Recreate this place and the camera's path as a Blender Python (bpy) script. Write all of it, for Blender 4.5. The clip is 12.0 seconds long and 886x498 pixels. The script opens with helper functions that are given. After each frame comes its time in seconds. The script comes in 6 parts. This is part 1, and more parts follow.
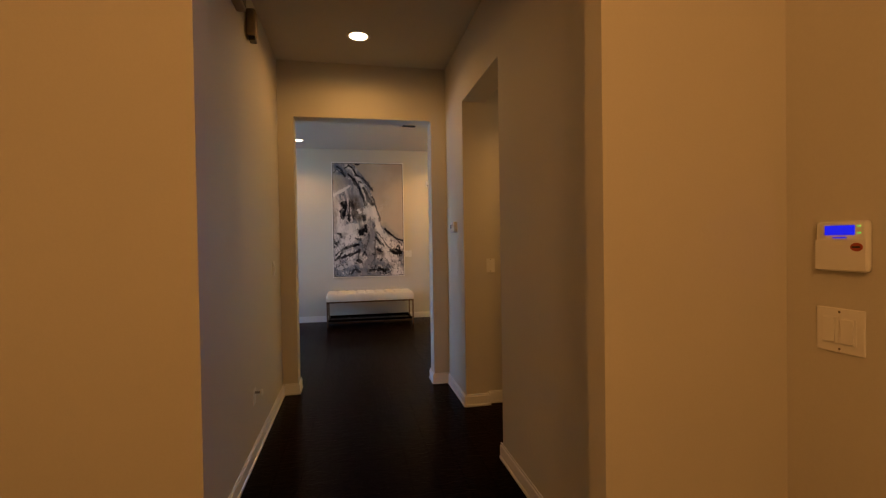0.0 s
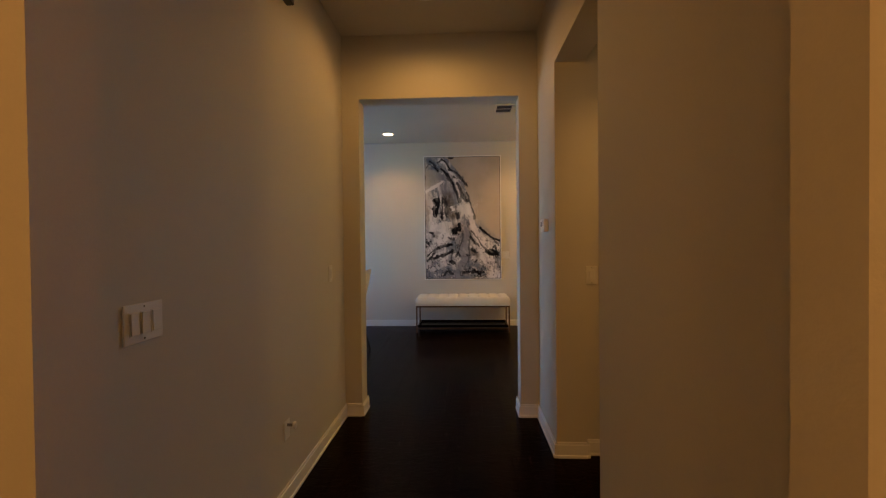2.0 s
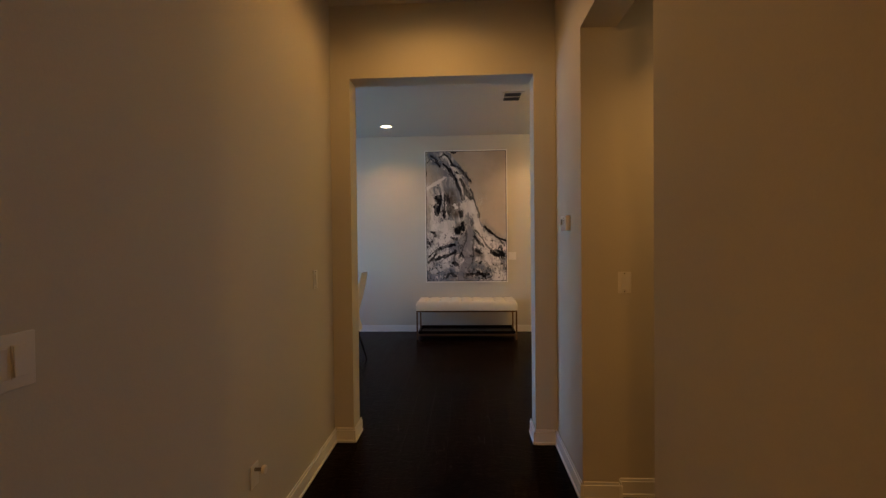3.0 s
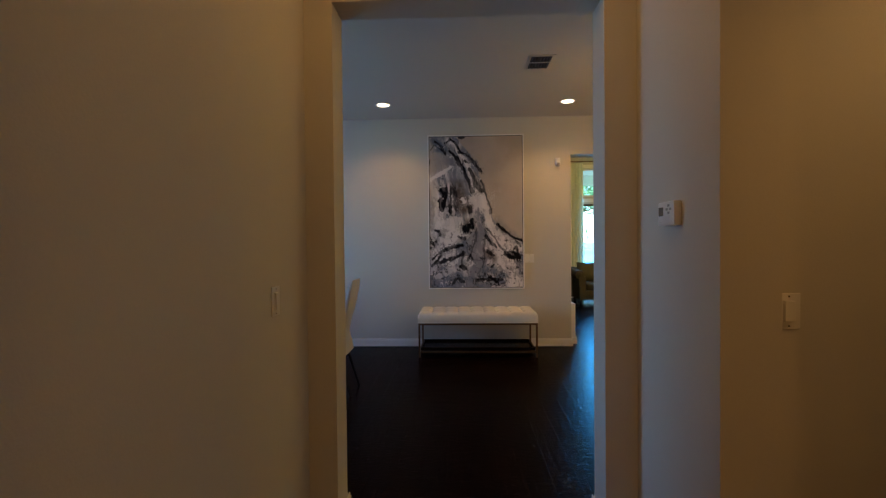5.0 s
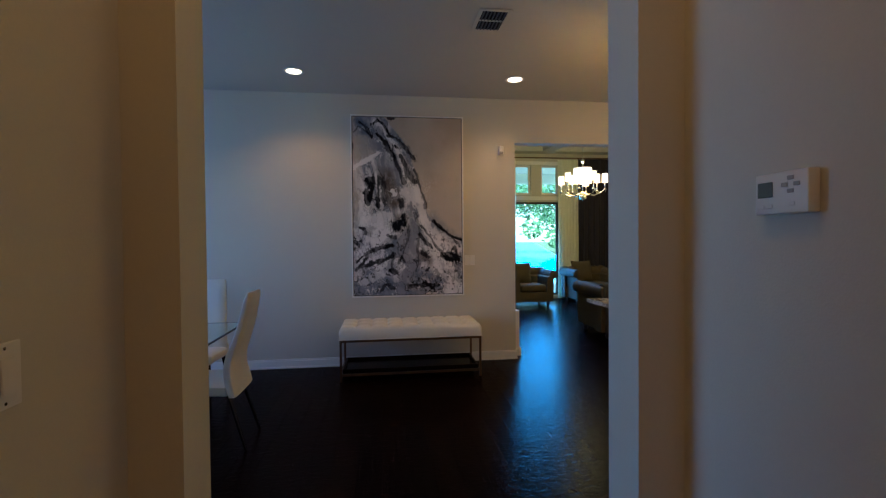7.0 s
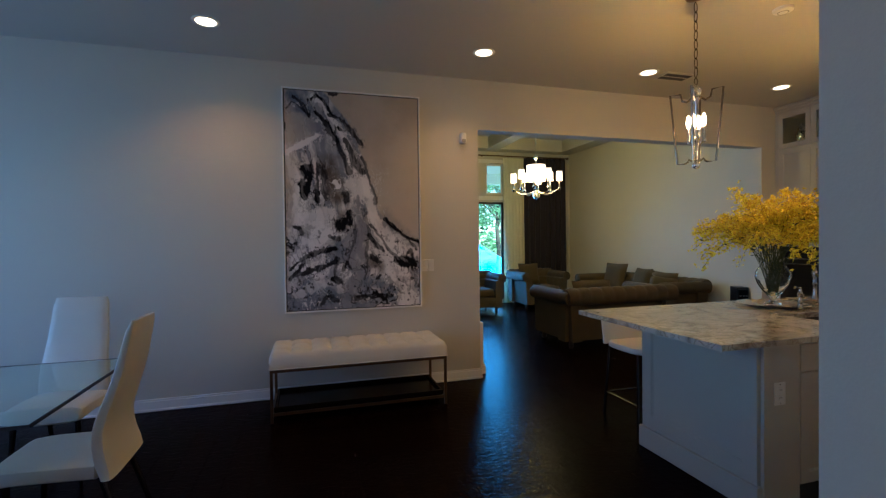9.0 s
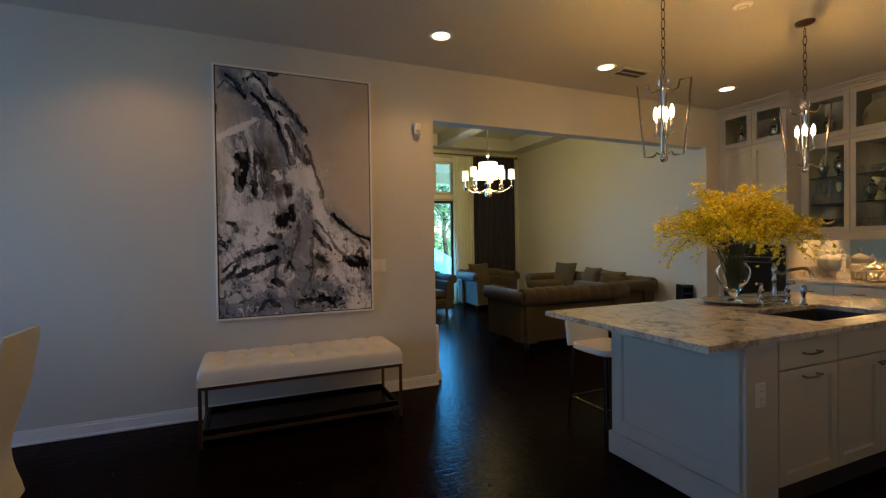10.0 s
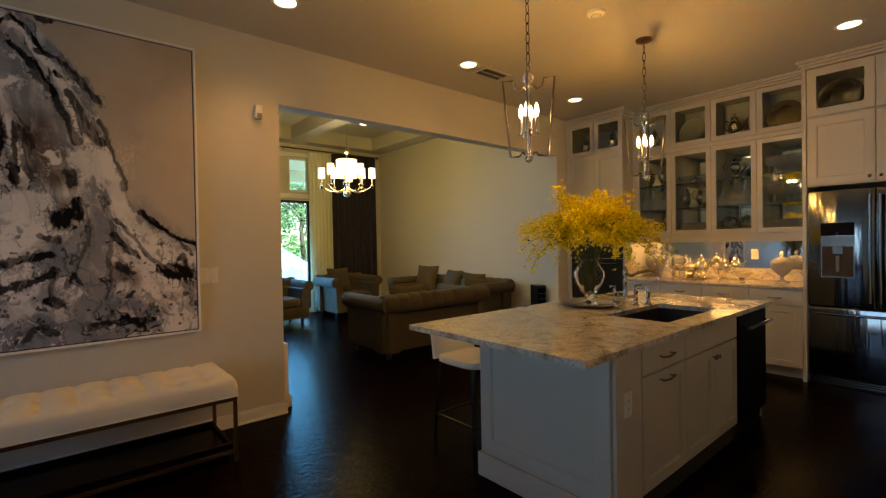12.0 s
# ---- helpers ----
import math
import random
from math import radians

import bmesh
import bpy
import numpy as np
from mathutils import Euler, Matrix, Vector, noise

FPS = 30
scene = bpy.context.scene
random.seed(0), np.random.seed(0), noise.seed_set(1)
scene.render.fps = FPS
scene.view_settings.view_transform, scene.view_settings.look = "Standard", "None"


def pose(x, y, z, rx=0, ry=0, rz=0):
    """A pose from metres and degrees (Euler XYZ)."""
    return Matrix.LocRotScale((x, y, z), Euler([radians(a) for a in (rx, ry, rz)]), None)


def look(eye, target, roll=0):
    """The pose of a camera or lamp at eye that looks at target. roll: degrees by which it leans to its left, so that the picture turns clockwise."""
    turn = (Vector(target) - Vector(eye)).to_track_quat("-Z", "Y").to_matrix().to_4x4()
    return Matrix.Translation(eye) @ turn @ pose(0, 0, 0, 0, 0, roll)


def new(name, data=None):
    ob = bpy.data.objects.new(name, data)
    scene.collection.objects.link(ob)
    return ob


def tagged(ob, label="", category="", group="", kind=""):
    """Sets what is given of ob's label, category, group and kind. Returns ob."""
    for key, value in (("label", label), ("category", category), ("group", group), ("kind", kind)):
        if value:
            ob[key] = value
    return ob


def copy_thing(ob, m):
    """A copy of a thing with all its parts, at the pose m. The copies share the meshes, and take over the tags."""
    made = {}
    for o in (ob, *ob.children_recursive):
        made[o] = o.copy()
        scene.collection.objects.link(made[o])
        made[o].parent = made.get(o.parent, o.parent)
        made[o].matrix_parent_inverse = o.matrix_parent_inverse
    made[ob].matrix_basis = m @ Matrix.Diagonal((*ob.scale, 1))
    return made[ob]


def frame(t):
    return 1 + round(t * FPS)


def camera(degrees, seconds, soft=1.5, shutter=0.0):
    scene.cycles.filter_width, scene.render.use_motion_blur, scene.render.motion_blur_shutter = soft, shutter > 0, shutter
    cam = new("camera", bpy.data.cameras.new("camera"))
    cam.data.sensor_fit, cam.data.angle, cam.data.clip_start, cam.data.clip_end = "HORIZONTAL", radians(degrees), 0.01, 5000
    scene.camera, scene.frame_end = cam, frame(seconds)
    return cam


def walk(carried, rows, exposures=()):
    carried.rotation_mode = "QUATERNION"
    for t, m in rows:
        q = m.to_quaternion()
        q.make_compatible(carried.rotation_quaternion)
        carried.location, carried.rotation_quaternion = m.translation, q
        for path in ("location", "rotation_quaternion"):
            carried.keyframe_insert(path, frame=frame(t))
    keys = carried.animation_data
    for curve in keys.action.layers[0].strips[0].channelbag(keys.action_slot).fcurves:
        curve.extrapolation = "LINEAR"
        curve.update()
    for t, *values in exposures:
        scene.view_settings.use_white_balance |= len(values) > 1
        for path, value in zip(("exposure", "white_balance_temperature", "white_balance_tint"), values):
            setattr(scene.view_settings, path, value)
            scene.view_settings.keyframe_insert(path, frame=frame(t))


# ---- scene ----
cam = camera(88.2, 12.0, soft=1.25)
PATH = [
    (0, (0.387, 1.689, 1.366), (0.778, 3.651, 1.337), -0.9),
    (0.5, (0.508, 1.867, 1.376), (0.683, 3.859, 1.349), -0.8),
    (1, (0.618, 2.045, 1.384), (0.61, 4.044, 1.358), -0.7),
    (1.5, (0.709, 2.193, 1.389), (0.629, 4.191, 1.362), -0.7),
    (2, (0.716, 2.412, 1.387), (0.622, 4.409, 1.358), -0.6),
    (2.5, (0.693, 2.637, 1.388), (0.598, 4.635, 1.358), -0.5),
    (3, (0.68, 2.885, 1.393), (0.58, 4.882, 1.363), -0.6),
    (3.5, (0.627, 3.133, 1.435), (0.522, 5.13, 1.399), -0.5),
    (5.5, (0.444, 4.105, 1.392), (0.407, 6.104, 1.362), -0.6),
    (6, (0.417, 4.305, 1.393), (0.513, 6.302, 1.363), -0.7),
    (6.5, (0.41, 4.54, 1.401), (0.597, 6.531, 1.366), -0.6),
    (8.5, (0.329, 5.416, 1.396), (0.813, 7.357, 1.365), -0.6),
    (9, (0.27, 5.613, 1.397), (0.833, 7.532, 1.367), -0.7),
    (9.5, (0.235, 5.778, 1.38), (0.903, 7.663, 1.356), -0.7),
    (10, (0.278, 5.931, 1.366), (1.069, 7.768, 1.339), -0.8),
    (10.5, (0.351, 6.048, 1.362), (1.247, 7.836, 1.339), -0.8),
    (11, (0.412, 6.112, 1.376), (1.444, 7.826, 1.352), -0.9),
    (11.5, (0.469, 6.198, 1.372), (1.641, 7.818, 1.352), -0.9),
    (12, (0.519, 6.28, 1.381), (1.815, 7.803, 1.354), -1.0),
]
EXPOSURES = [(0.0, 2.68, 6900, 12), (1.0, 2.66, 6900, 11), (2.5, 2.52, 7100, 10), (4.0, 2.36, 6600, 10), (5.5, 2.04, 5950, 10), (6.5, 1.98, 5450, 10), (8.5, 1.90, 5500, 10), (10.0, 1.94, 6250, 10), (12.0, 1.98, 8150, 12)]
walk(cam, [(t, look(eye, target, roll)) for t, eye, target, roll in PATH], EXPOSURES)

# ---- world, sun and sky ----
world = bpy.data.worlds.new("sky")
scene.world = world
world.use_nodes = True
sky = world.node_tree.nodes.new("ShaderNodeTexSky")
sky.sky_type, sky.sun_disc = "NISHITA", False
sky.sun_elevation, sky.sun_rotation = radians(52), radians(25)
back = world.node_tree.nodes["Background"]
world.node_tree.links.new(sky.outputs[0], back.inputs[0])
back.inputs[1].default_value = 0.15
sun = new("sun", bpy.data.lights.new("sun", "SUN"))
sun.data.energy, sun.data.angle, sun.data.color = 5.0, radians(0.6), (1.0, 0.95, 0.86)
sun.matrix_world = look((8, -12, 20), (2, 20, 0))

WARM = (1.0, 0.51, 0.145)
SOFT_WARM = (1.0, 0.55, 0.20)


def area(name, eye, target, size, watts, colour, size_y=0):
    lamp = new(name, bpy.data.lights.new(name, "AREA"))
    lamp.data.shape, lamp.data.size = ("RECTANGLE", size) if size_y else ("DISK", size)
    if size_y:
        lamp.data.size_y = size_y
    lamp.data.energy, lamp.data.color = watts, colour
    lamp.matrix_world = look(eye, target)
    return lamp


def down(name, x, y, z, watts, colour, angle=130, blend=0.8):
    """The light of a recessed lamp."""
    lamp = new(name, bpy.data.lights.new(name, "SPOT"))
    lamp.data.energy, lamp.data.color, lamp.data.shadow_soft_size = watts, colour, 0.06
    lamp.data.spot_size, lamp.data.spot_blend = radians(angle), blend
    lamp.matrix_world = look((x, y, z), (x, y + 0.001, 0))
    return lamp


def bulb(name, x, y, z, watts, colour, size=0.02):
    lamp = new(name, bpy.data.lights.new(name, "POINT"))
    lamp.data.energy, lamp.data.color, lamp.data.shadow_soft_size = watts, colour, size
    lamp.location = (x, y, z)
    return lamp


RECESSED = [("hall", 0.469, 5.435, 3.03), ("passage", 2.0, 4.85, 2.74),
            ("dining", -0.43, 9.345, 3.04), ("picture", 1.757, 9.345, 3.04), ("opening", 3.503, 9.375, 3.04),
            ("pantry", 5.237, 9.375, 3.04), ("fridge", 5.316, 6.943, 3.04), ("living", 5.05, 13.86, 3.66)]
WATTS = {"hall": 3.4, "passage": 4.6, "fridge": 0.12, "living": 3.0, "pantry": 0.6, "dining": 6.2, "picture": 7.4, "opening": 2.8}
for spot, lx, ly, lz in RECESSED:
    down("lamp_light_" + spot, lx, ly, lz - 0.02, WATTS.get(spot, 1.15), WARM if spot in ("hall", "passage") else SOFT_WARM, *((168, 0.6) if spot == "hall" else (130, 0.8)))
# two added bulbs without fixtures, out of view, to warm foyer and hall walls
for lx, ly, watts in ((-0.6, 0.3, 3.8), (0.35, 0.9, 5.8)):
    bulb("unseen_foyer_bulb", lx, ly, 2.35, watts, (1.0, 0.48, 0.15), 0.15)
# daylight of the dining room's window and the living room's window
area("daylight_dining", (-3.72, 8.1, 1.5), (0, 8.1, 1.3), 2.4, 9.2, (0.26, 0.42, 1.0), 1.9)
area("daylight_living", (3.98, 15.22, 1.6), (3.2, 10.0, 0.3), 1.05, 13.0, (0.05, 0.42, 1.0), 2.6).data.spread = radians(115)
# strips under and inside the glazed cabinets
for ly in (7.75, 8.35, 8.95):
    area("cabinet_strip", (6.28, ly, 1.405), (6.42, ly, 0.9), 0.3, 0.62, SOFT_WARM, 0.03)
for lx, ly in ((2.80, 8.11), (4.29, 8.09)):
    for e in (-1, 1):
        bulb("pendant_light", lx + e * 0.046, ly + e * 0.0195, 2.205, 2.6, (1.0, 0.52, 0.10), 0.004)
bulb("chandelier_light", 3.87, 12.4, 2.66, 14.0, (1.0, 0.75, 0.20), 0.15)


# ---- materials ----
def material(name, colour, rough=0.5, metal=0.0, vary=0.06, scale=3.0, fine=0.0, fine_scale=120.0, bump=0.0, bump_scale=200.0,
             coat=0.0, emit=0.0, sheen=0.0, per_piece=0.0, spec=0.5, rough_vary=0.0, stretch=(1, 1, 1)):
    """A painted, metal or cloth surface with variation at two scales and fine relief."""
    m = bpy.data.materials.new(name)
    m.use_nodes = True
    nt = m.node_tree
    n, l = nt.nodes, nt.links
    b = n["Principled BSDF"]
    b.inputs["Roughness"].default_value, b.inputs["Metallic"].default_value = rough, metal
    b.inputs["Specular IOR Level"].default_value = spec
    b.inputs["Coat Weight"].default_value = coat
    b.inputs["Coat Roughness"].default_value = 0.12
    b.inputs["Sheen Weight"].default_value = sheen
    if emit:
        b.inputs["Emission Color"].default_value = (*colour, 1)
        b.inputs["Emission Strength"].default_value = emit
    co = n.new("ShaderNodeTexCoord")
    mp = n.new("ShaderNodeMapping")
    mp.inputs["Scale"].default_value = stretch
    l.new(co.outputs["Object"], mp.inputs["Vector"])

    def noise_tex(sc, detail):
        t = n.new("ShaderNodeTexNoise")
        t.inputs["Scale"].default_value, t.inputs["Detail"].default_value = sc, detail
        l.new(mp.outputs[0], t.inputs["Vector"])
        return t.outputs["Fac"]

    big, small = noise_tex(scale, 4), noise_tex(fine_scale, 3)
    value = n.new("ShaderNodeMath")
    value.operation = "MULTIPLY_ADD"
    l.new(big, value.inputs[0])
    value.inputs[1].default_value, value.inputs[2].default_value = 2 * vary, 1 - vary
    value2 = n.new("ShaderNodeMath")
    value2.operation = "MULTIPLY_ADD"
    l.new(small, value2.inputs[0])
    value2.inputs[1].default_value = 2 * fine
    sub = n.new("ShaderNodeMath")
    sub.operation = "SUBTRACT"
    l.new(value.outputs[0], sub.inputs[0])
    sub.inputs[1].default_value = fine
    l.new(sub.outputs[0], value2.inputs[2])
    out = value2.outputs[0]
    if per_piece:
        info = n.new("ShaderNodeObjectInfo")
        pp = n.new("ShaderNodeMath")
        pp.operation = "MULTIPLY_ADD"
        l.new(info.outputs["Random"], pp.inputs[0])
        pp.inputs[1].default_value = 2 * per_piece
        sb = n.new("ShaderNodeMath")
        sb.operation = "SUBTRACT"
        l.new(out, sb.inputs[0])
        sb.inputs[1].default_value = per_piece
        l.new(sb.outputs[0], pp.inputs[2])
        out = pp.outputs[0]
    mix = n.new("ShaderNodeVectorMath")
    mix.operation = "SCALE"
    mix.inputs[0].default_value = colour
    l.new(out, mix.inputs["Scale"])
    l.new(mix.outputs[0], b.inputs["Base Color"])
    if rough_vary:
        rv = n.new("ShaderNodeMath")
        rv.operation = "MULTIPLY_ADD"
        l.new(big, rv.inputs[0])
        rv.inputs[1].default_value, rv.inputs[2].default_value = 2 * rough_vary, rough - rough_vary
        l.new(rv.outputs[0], b.inputs["Roughness"])
    if bump:
        bp = n.new("ShaderNodeBump")
        bp.inputs["Strength"].default_value, bp.inputs["Distance"].default_value = bump, 0.01
        l.new(noise_tex(bump_scale, 3), bp.inputs["Height"])
        l.new(bp.outputs[0], b.inputs["Normal"])
    return m


def glass(name, colour=(1, 1, 1), rough=0.0, ior=1.45, cut=0):
    m = bpy.data.materials.new(name)
    m.use_nodes = True
    b = m.node_tree.nodes["Principled BSDF"]
    b.inputs["Base Color"].default_value = (*colour, 1)
    b.inputs["Roughness"].default_value, b.inputs["IOR"].default_value = rough, ior
    b.inputs["Transmission Weight"].default_value = 1.0
    if cut:
        cells, bump = m.node_tree.nodes.new("ShaderNodeTexVoronoi"), m.node_tree.nodes.new("ShaderNodeBump")
        cells.inputs["Scale"].default_value = cut
        bump.inputs["Strength"].default_value, bump.inputs["Distance"].default_value = 0.8, 0.012
        m.node_tree.links.new(cells.outputs["Distance"], bump.inputs["Height"])
        m.node_tree.links.new(bump.outputs[0], b.inputs["Normal"])
    return m


def glow(name, colour, strength):
    m = bpy.data.materials.new(name)
    m.use_nodes = True
    b = m.node_tree.nodes["Principled BSDF"]
    b.inputs["Base Color"].default_value = (*colour, 1)
    b.inputs["Emission Color"].default_value = (*colour, 1)
    b.inputs["Emission Strength"].default_value = strength
    return m


M_WALL = material("wall_paint", (0.60, 0.565, 0.49), 0.75, vary=0.03, scale=1.5, fine=0.03, bump=0.07, bump_scale=170)
M_CEIL = material("ceiling_paint", (0.56, 0.53, 0.47), 0.9, vary=0.02, scale=1.2, fine=0.03, fine_scale=160, bump=0.5, bump_scale=150)
M_TRIM = material("trim_paint", (0.82, 0.80, 0.76), 0.4, vary=0.02, fine=0.01)
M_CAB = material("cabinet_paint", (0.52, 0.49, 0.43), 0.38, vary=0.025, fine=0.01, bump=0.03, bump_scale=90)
M_WHITE = material("white_plastic", (0.76, 0.74, 0.70), 0.35, vary=0.02)
M_BLACK = material("black_plastic", (0.008, 0.008, 0.009), 0.3, vary=0.1)
M_JET = material("matt_black_plastic", (0.003, 0.003, 0.004), 0.45, spec=0.06)
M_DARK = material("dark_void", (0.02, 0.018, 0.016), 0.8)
M_CHROME = material("polished_chrome", (0.80, 0.79, 0.77), 0.08, 1.0, vary=0.03)
M_NICKEL = material("brushed_nickel", (0.30, 0.26, 0.21), 0.22, 1.0, vary=0.06, fine=0.05)
M_SILVER = material("silver_plate", (0.78, 0.72, 0.62), 0.15, 1.0, vary=0.2, scale=9, fine=0.05, bump=0.5, bump_scale=14)
M_BRONZE = material("bronze_metal", (0.17, 0.10, 0.055), 0.36, 0.9, vary=0.2, scale=8)
# chrome darkened in colour for the dark surroundings it would mirror
M_FAUCET = material("dimmed_faucet_chrome", (0.50, 0.48, 0.46), 0.10, 1.0, vary=0.05)
M_RECESS = material("dispenser_steel", (0.05, 0.034, 0.02), 0.5, 0.5, vary=0.15, scale=6)
M_STEEL = material("stainless_steel", (0.21, 0.22, 0.235), 0.13, 1.0, vary=0.05, scale=2.2, fine=0.04, fine_scale=60, bump=0.85, bump_scale=3.6, stretch=(2.2, 2.2, 0.16))
M_LEATHER = material("cream_leather", (0.74, 0.68, 0.56), 0.42, vary=0.05, scale=6, fine=0.03, bump=0.25, bump_scale=300)
M_CHAIR = material("white_leather", (0.72, 0.69, 0.62), 0.40, vary=0.04, scale=5, fine=0.02, bump=0.15, bump_scale=350)
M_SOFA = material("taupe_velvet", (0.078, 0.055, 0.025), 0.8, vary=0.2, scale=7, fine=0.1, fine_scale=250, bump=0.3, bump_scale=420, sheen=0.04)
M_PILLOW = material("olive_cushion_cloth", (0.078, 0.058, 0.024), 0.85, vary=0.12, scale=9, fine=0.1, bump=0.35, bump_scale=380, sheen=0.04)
M_WOODLEG = material("dark_wood", (0.035, 0.02, 0.012), 0.35, vary=0.25, scale=14)
M_DRAPE = material("dark_drape_cloth", (0.015, 0.011, 0.024), 0.8, vary=0.15, scale=12, fine=0.1, bump=0.2, sheen=0.05)
M_GUNMETAL = material("dark_chrome", (0.08, 0.075, 0.07), 0.25, 1.0, vary=0.05)
M_MIRROR = material("mirror", (0.82, 0.86, 0.86), 0.02, 1.0, vary=0.0)


def thin_glass(name, tint, gloss):
    """Clear glass too thin to bend what is behind it."""
    m = bpy.data.materials.new(name)
    m.use_nodes = True
    n, l = m.node_tree.nodes, m.node_tree.links
    n.remove(n["Principled BSDF"])
    clear, shine, mix, fres = n.new("ShaderNodeBsdfTransparent"), n.new("ShaderNodeBsdfGlossy"), n.new("ShaderNodeMixShader"), n.new("ShaderNodeFresnel")
    clear.inputs[0].default_value = (*tint, 1)
    shine.inputs["Roughness"].default_value = 0.0
    fres.inputs["IOR"].default_value = gloss
    l.new(fres.outputs[0], mix.inputs[0])
    l.new(clear.outputs[0], mix.inputs[1])
    l.new(shine.outputs[0], mix.inputs[2])
    l.new(mix.outputs[0], n["Material Output"].inputs["Surface"])
    return m


M_GLASS = thin_glass("clear_glass", (0.93, 0.97, 0.95), 1.35)
M_CRYSTAL = glass("cut_crystal", (0.86, 0.84, 0.80), 0.07, 1.5, 28)
M_CRYSTAL.node_tree.nodes["Principled BSDF"].inputs["Transmission Weight"].default_value = 0.3
M_CRYSTAL.node_tree.nodes["Principled BSDF"].inputs["Metallic"].default_value = 0.75
M_VASE = glass("vase_glass", (0.97, 0.98, 0.95), 0.0, 1.25)
# platter silver with dim, patchy reflections put into its colour
M_DIM_SILVER = material("silver_reflecting_dim", (0.20, 0.15, 0.10), 0.16, 1.0, vary=0.4, scale=14, bump=0.5, bump_scale=20)
M_EDGE = material("green_glass_edge", (0.01, 0.025, 0.022), 0.15)
M_TABLE = glass("table_glass", (0.80, 0.95, 0.93), 0.0, 1.5)
M_PANE = glass("window_glass", (0.52, 0.90, 1.0), 0.0, 1.1)
M_LENS = glow("lamp_lens", (1.0, 0.80, 0.52), 1.6)
M_BULB = glow("bulb_glass", (1.0, 0.74, 0.42), 6.0)
M_SHADE = glow("fabric_shade", (1.0, 0.82, 0.55), 0.5)
M_BLUE = glow("blue_display", (0.004, 0.012, 0.9), 0.13)
M_GREENLED = glow("green_indicator", (0.1, 0.8, 0.1), 0.2)
M_LCD = material("grey_display", (0.12, 0.13, 0.10), 0.2)
M_GREEN = material("stem_green", (0.055, 0.065, 0.014), 0.6, vary=0.2, scale=20)
M_PETAL = material("yellow_petals", (0.84, 0.58, 0.012), 0.55, vary=0.25, scale=25, per_piece=0.12)
M_SINK = material("sink_granite", (0.03, 0.025, 0.022), 0.4, vary=0.2, fine=0.2)


def stone_material():
    """Pale marble with soft brown-grey clouds and thin veins."""
    m = material("pale_marble", (0.62, 0.57, 0.48), 0.12, vary=0.10, scale=4, coat=0.3)
    n, l = m.node_tree.nodes, m.node_tree.links
    b = n["Principled BSDF"]
    co = n.new("ShaderNodeTexCoord")
    warp = n.new("ShaderNodeTexNoise")
    warp.inputs["Scale"].default_value, warp.inputs["Detail"].default_value, warp.inputs["Distortion"].default_value = 6.5, 9, 1.3
    l.new(co.outputs["Object"], warp.inputs["Vector"])
    ramp = n.new("ShaderNodeValToRGB")
    e = ramp.color_ramp.elements
    e[0].position, e[0].color = 0.33, (0.33, 0.285, 0.23, 1)
    e[1].position, e[1].color = 0.66, (0.66, 0.61, 0.52, 1)
    mid = ramp.color_ramp.elements.new(0.47)
    mid.color = (0.56, 0.51, 0.43, 1)
    vein = n.new("ShaderNodeTexNoise")
    vein.inputs["Scale"].default_value, vein.inputs["Detail"].default_value, vein.inputs["Distortion"].default_value = 11.0, 7, 1.8
    l.new(co.outputs["Object"], vein.inputs["Vector"])
    vr = n.new("ShaderNodeValToRGB")
    v = vr.color_ramp.elements
    v[0].position, v[0].color = 0.46, (1, 1, 1, 1)
    v[1].position, v[1].color = 0.54, (1, 1, 1, 1)
    line = vr.color_ramp.elements.new(0.50)
    line.color = (0.55, 0.5, 0.46, 1)
    mul = n.new("ShaderNodeMix")
    mul.data_type, mul.blend_type = "RGBA", "MULTIPLY"
    mul.inputs["Factor"].default_value = 1.0
    l.new(warp.outputs["Fac"], ramp.inputs[0])
    l.new(vein.outputs["Fac"], vr.inputs[0])
    l.new(ramp.outputs[0], mul.inputs["A"])
    l.new(vr.outputs[0], mul.inputs["B"])
    l.new(mul.outputs["Result"], b.inputs["Base Color"])
    return m


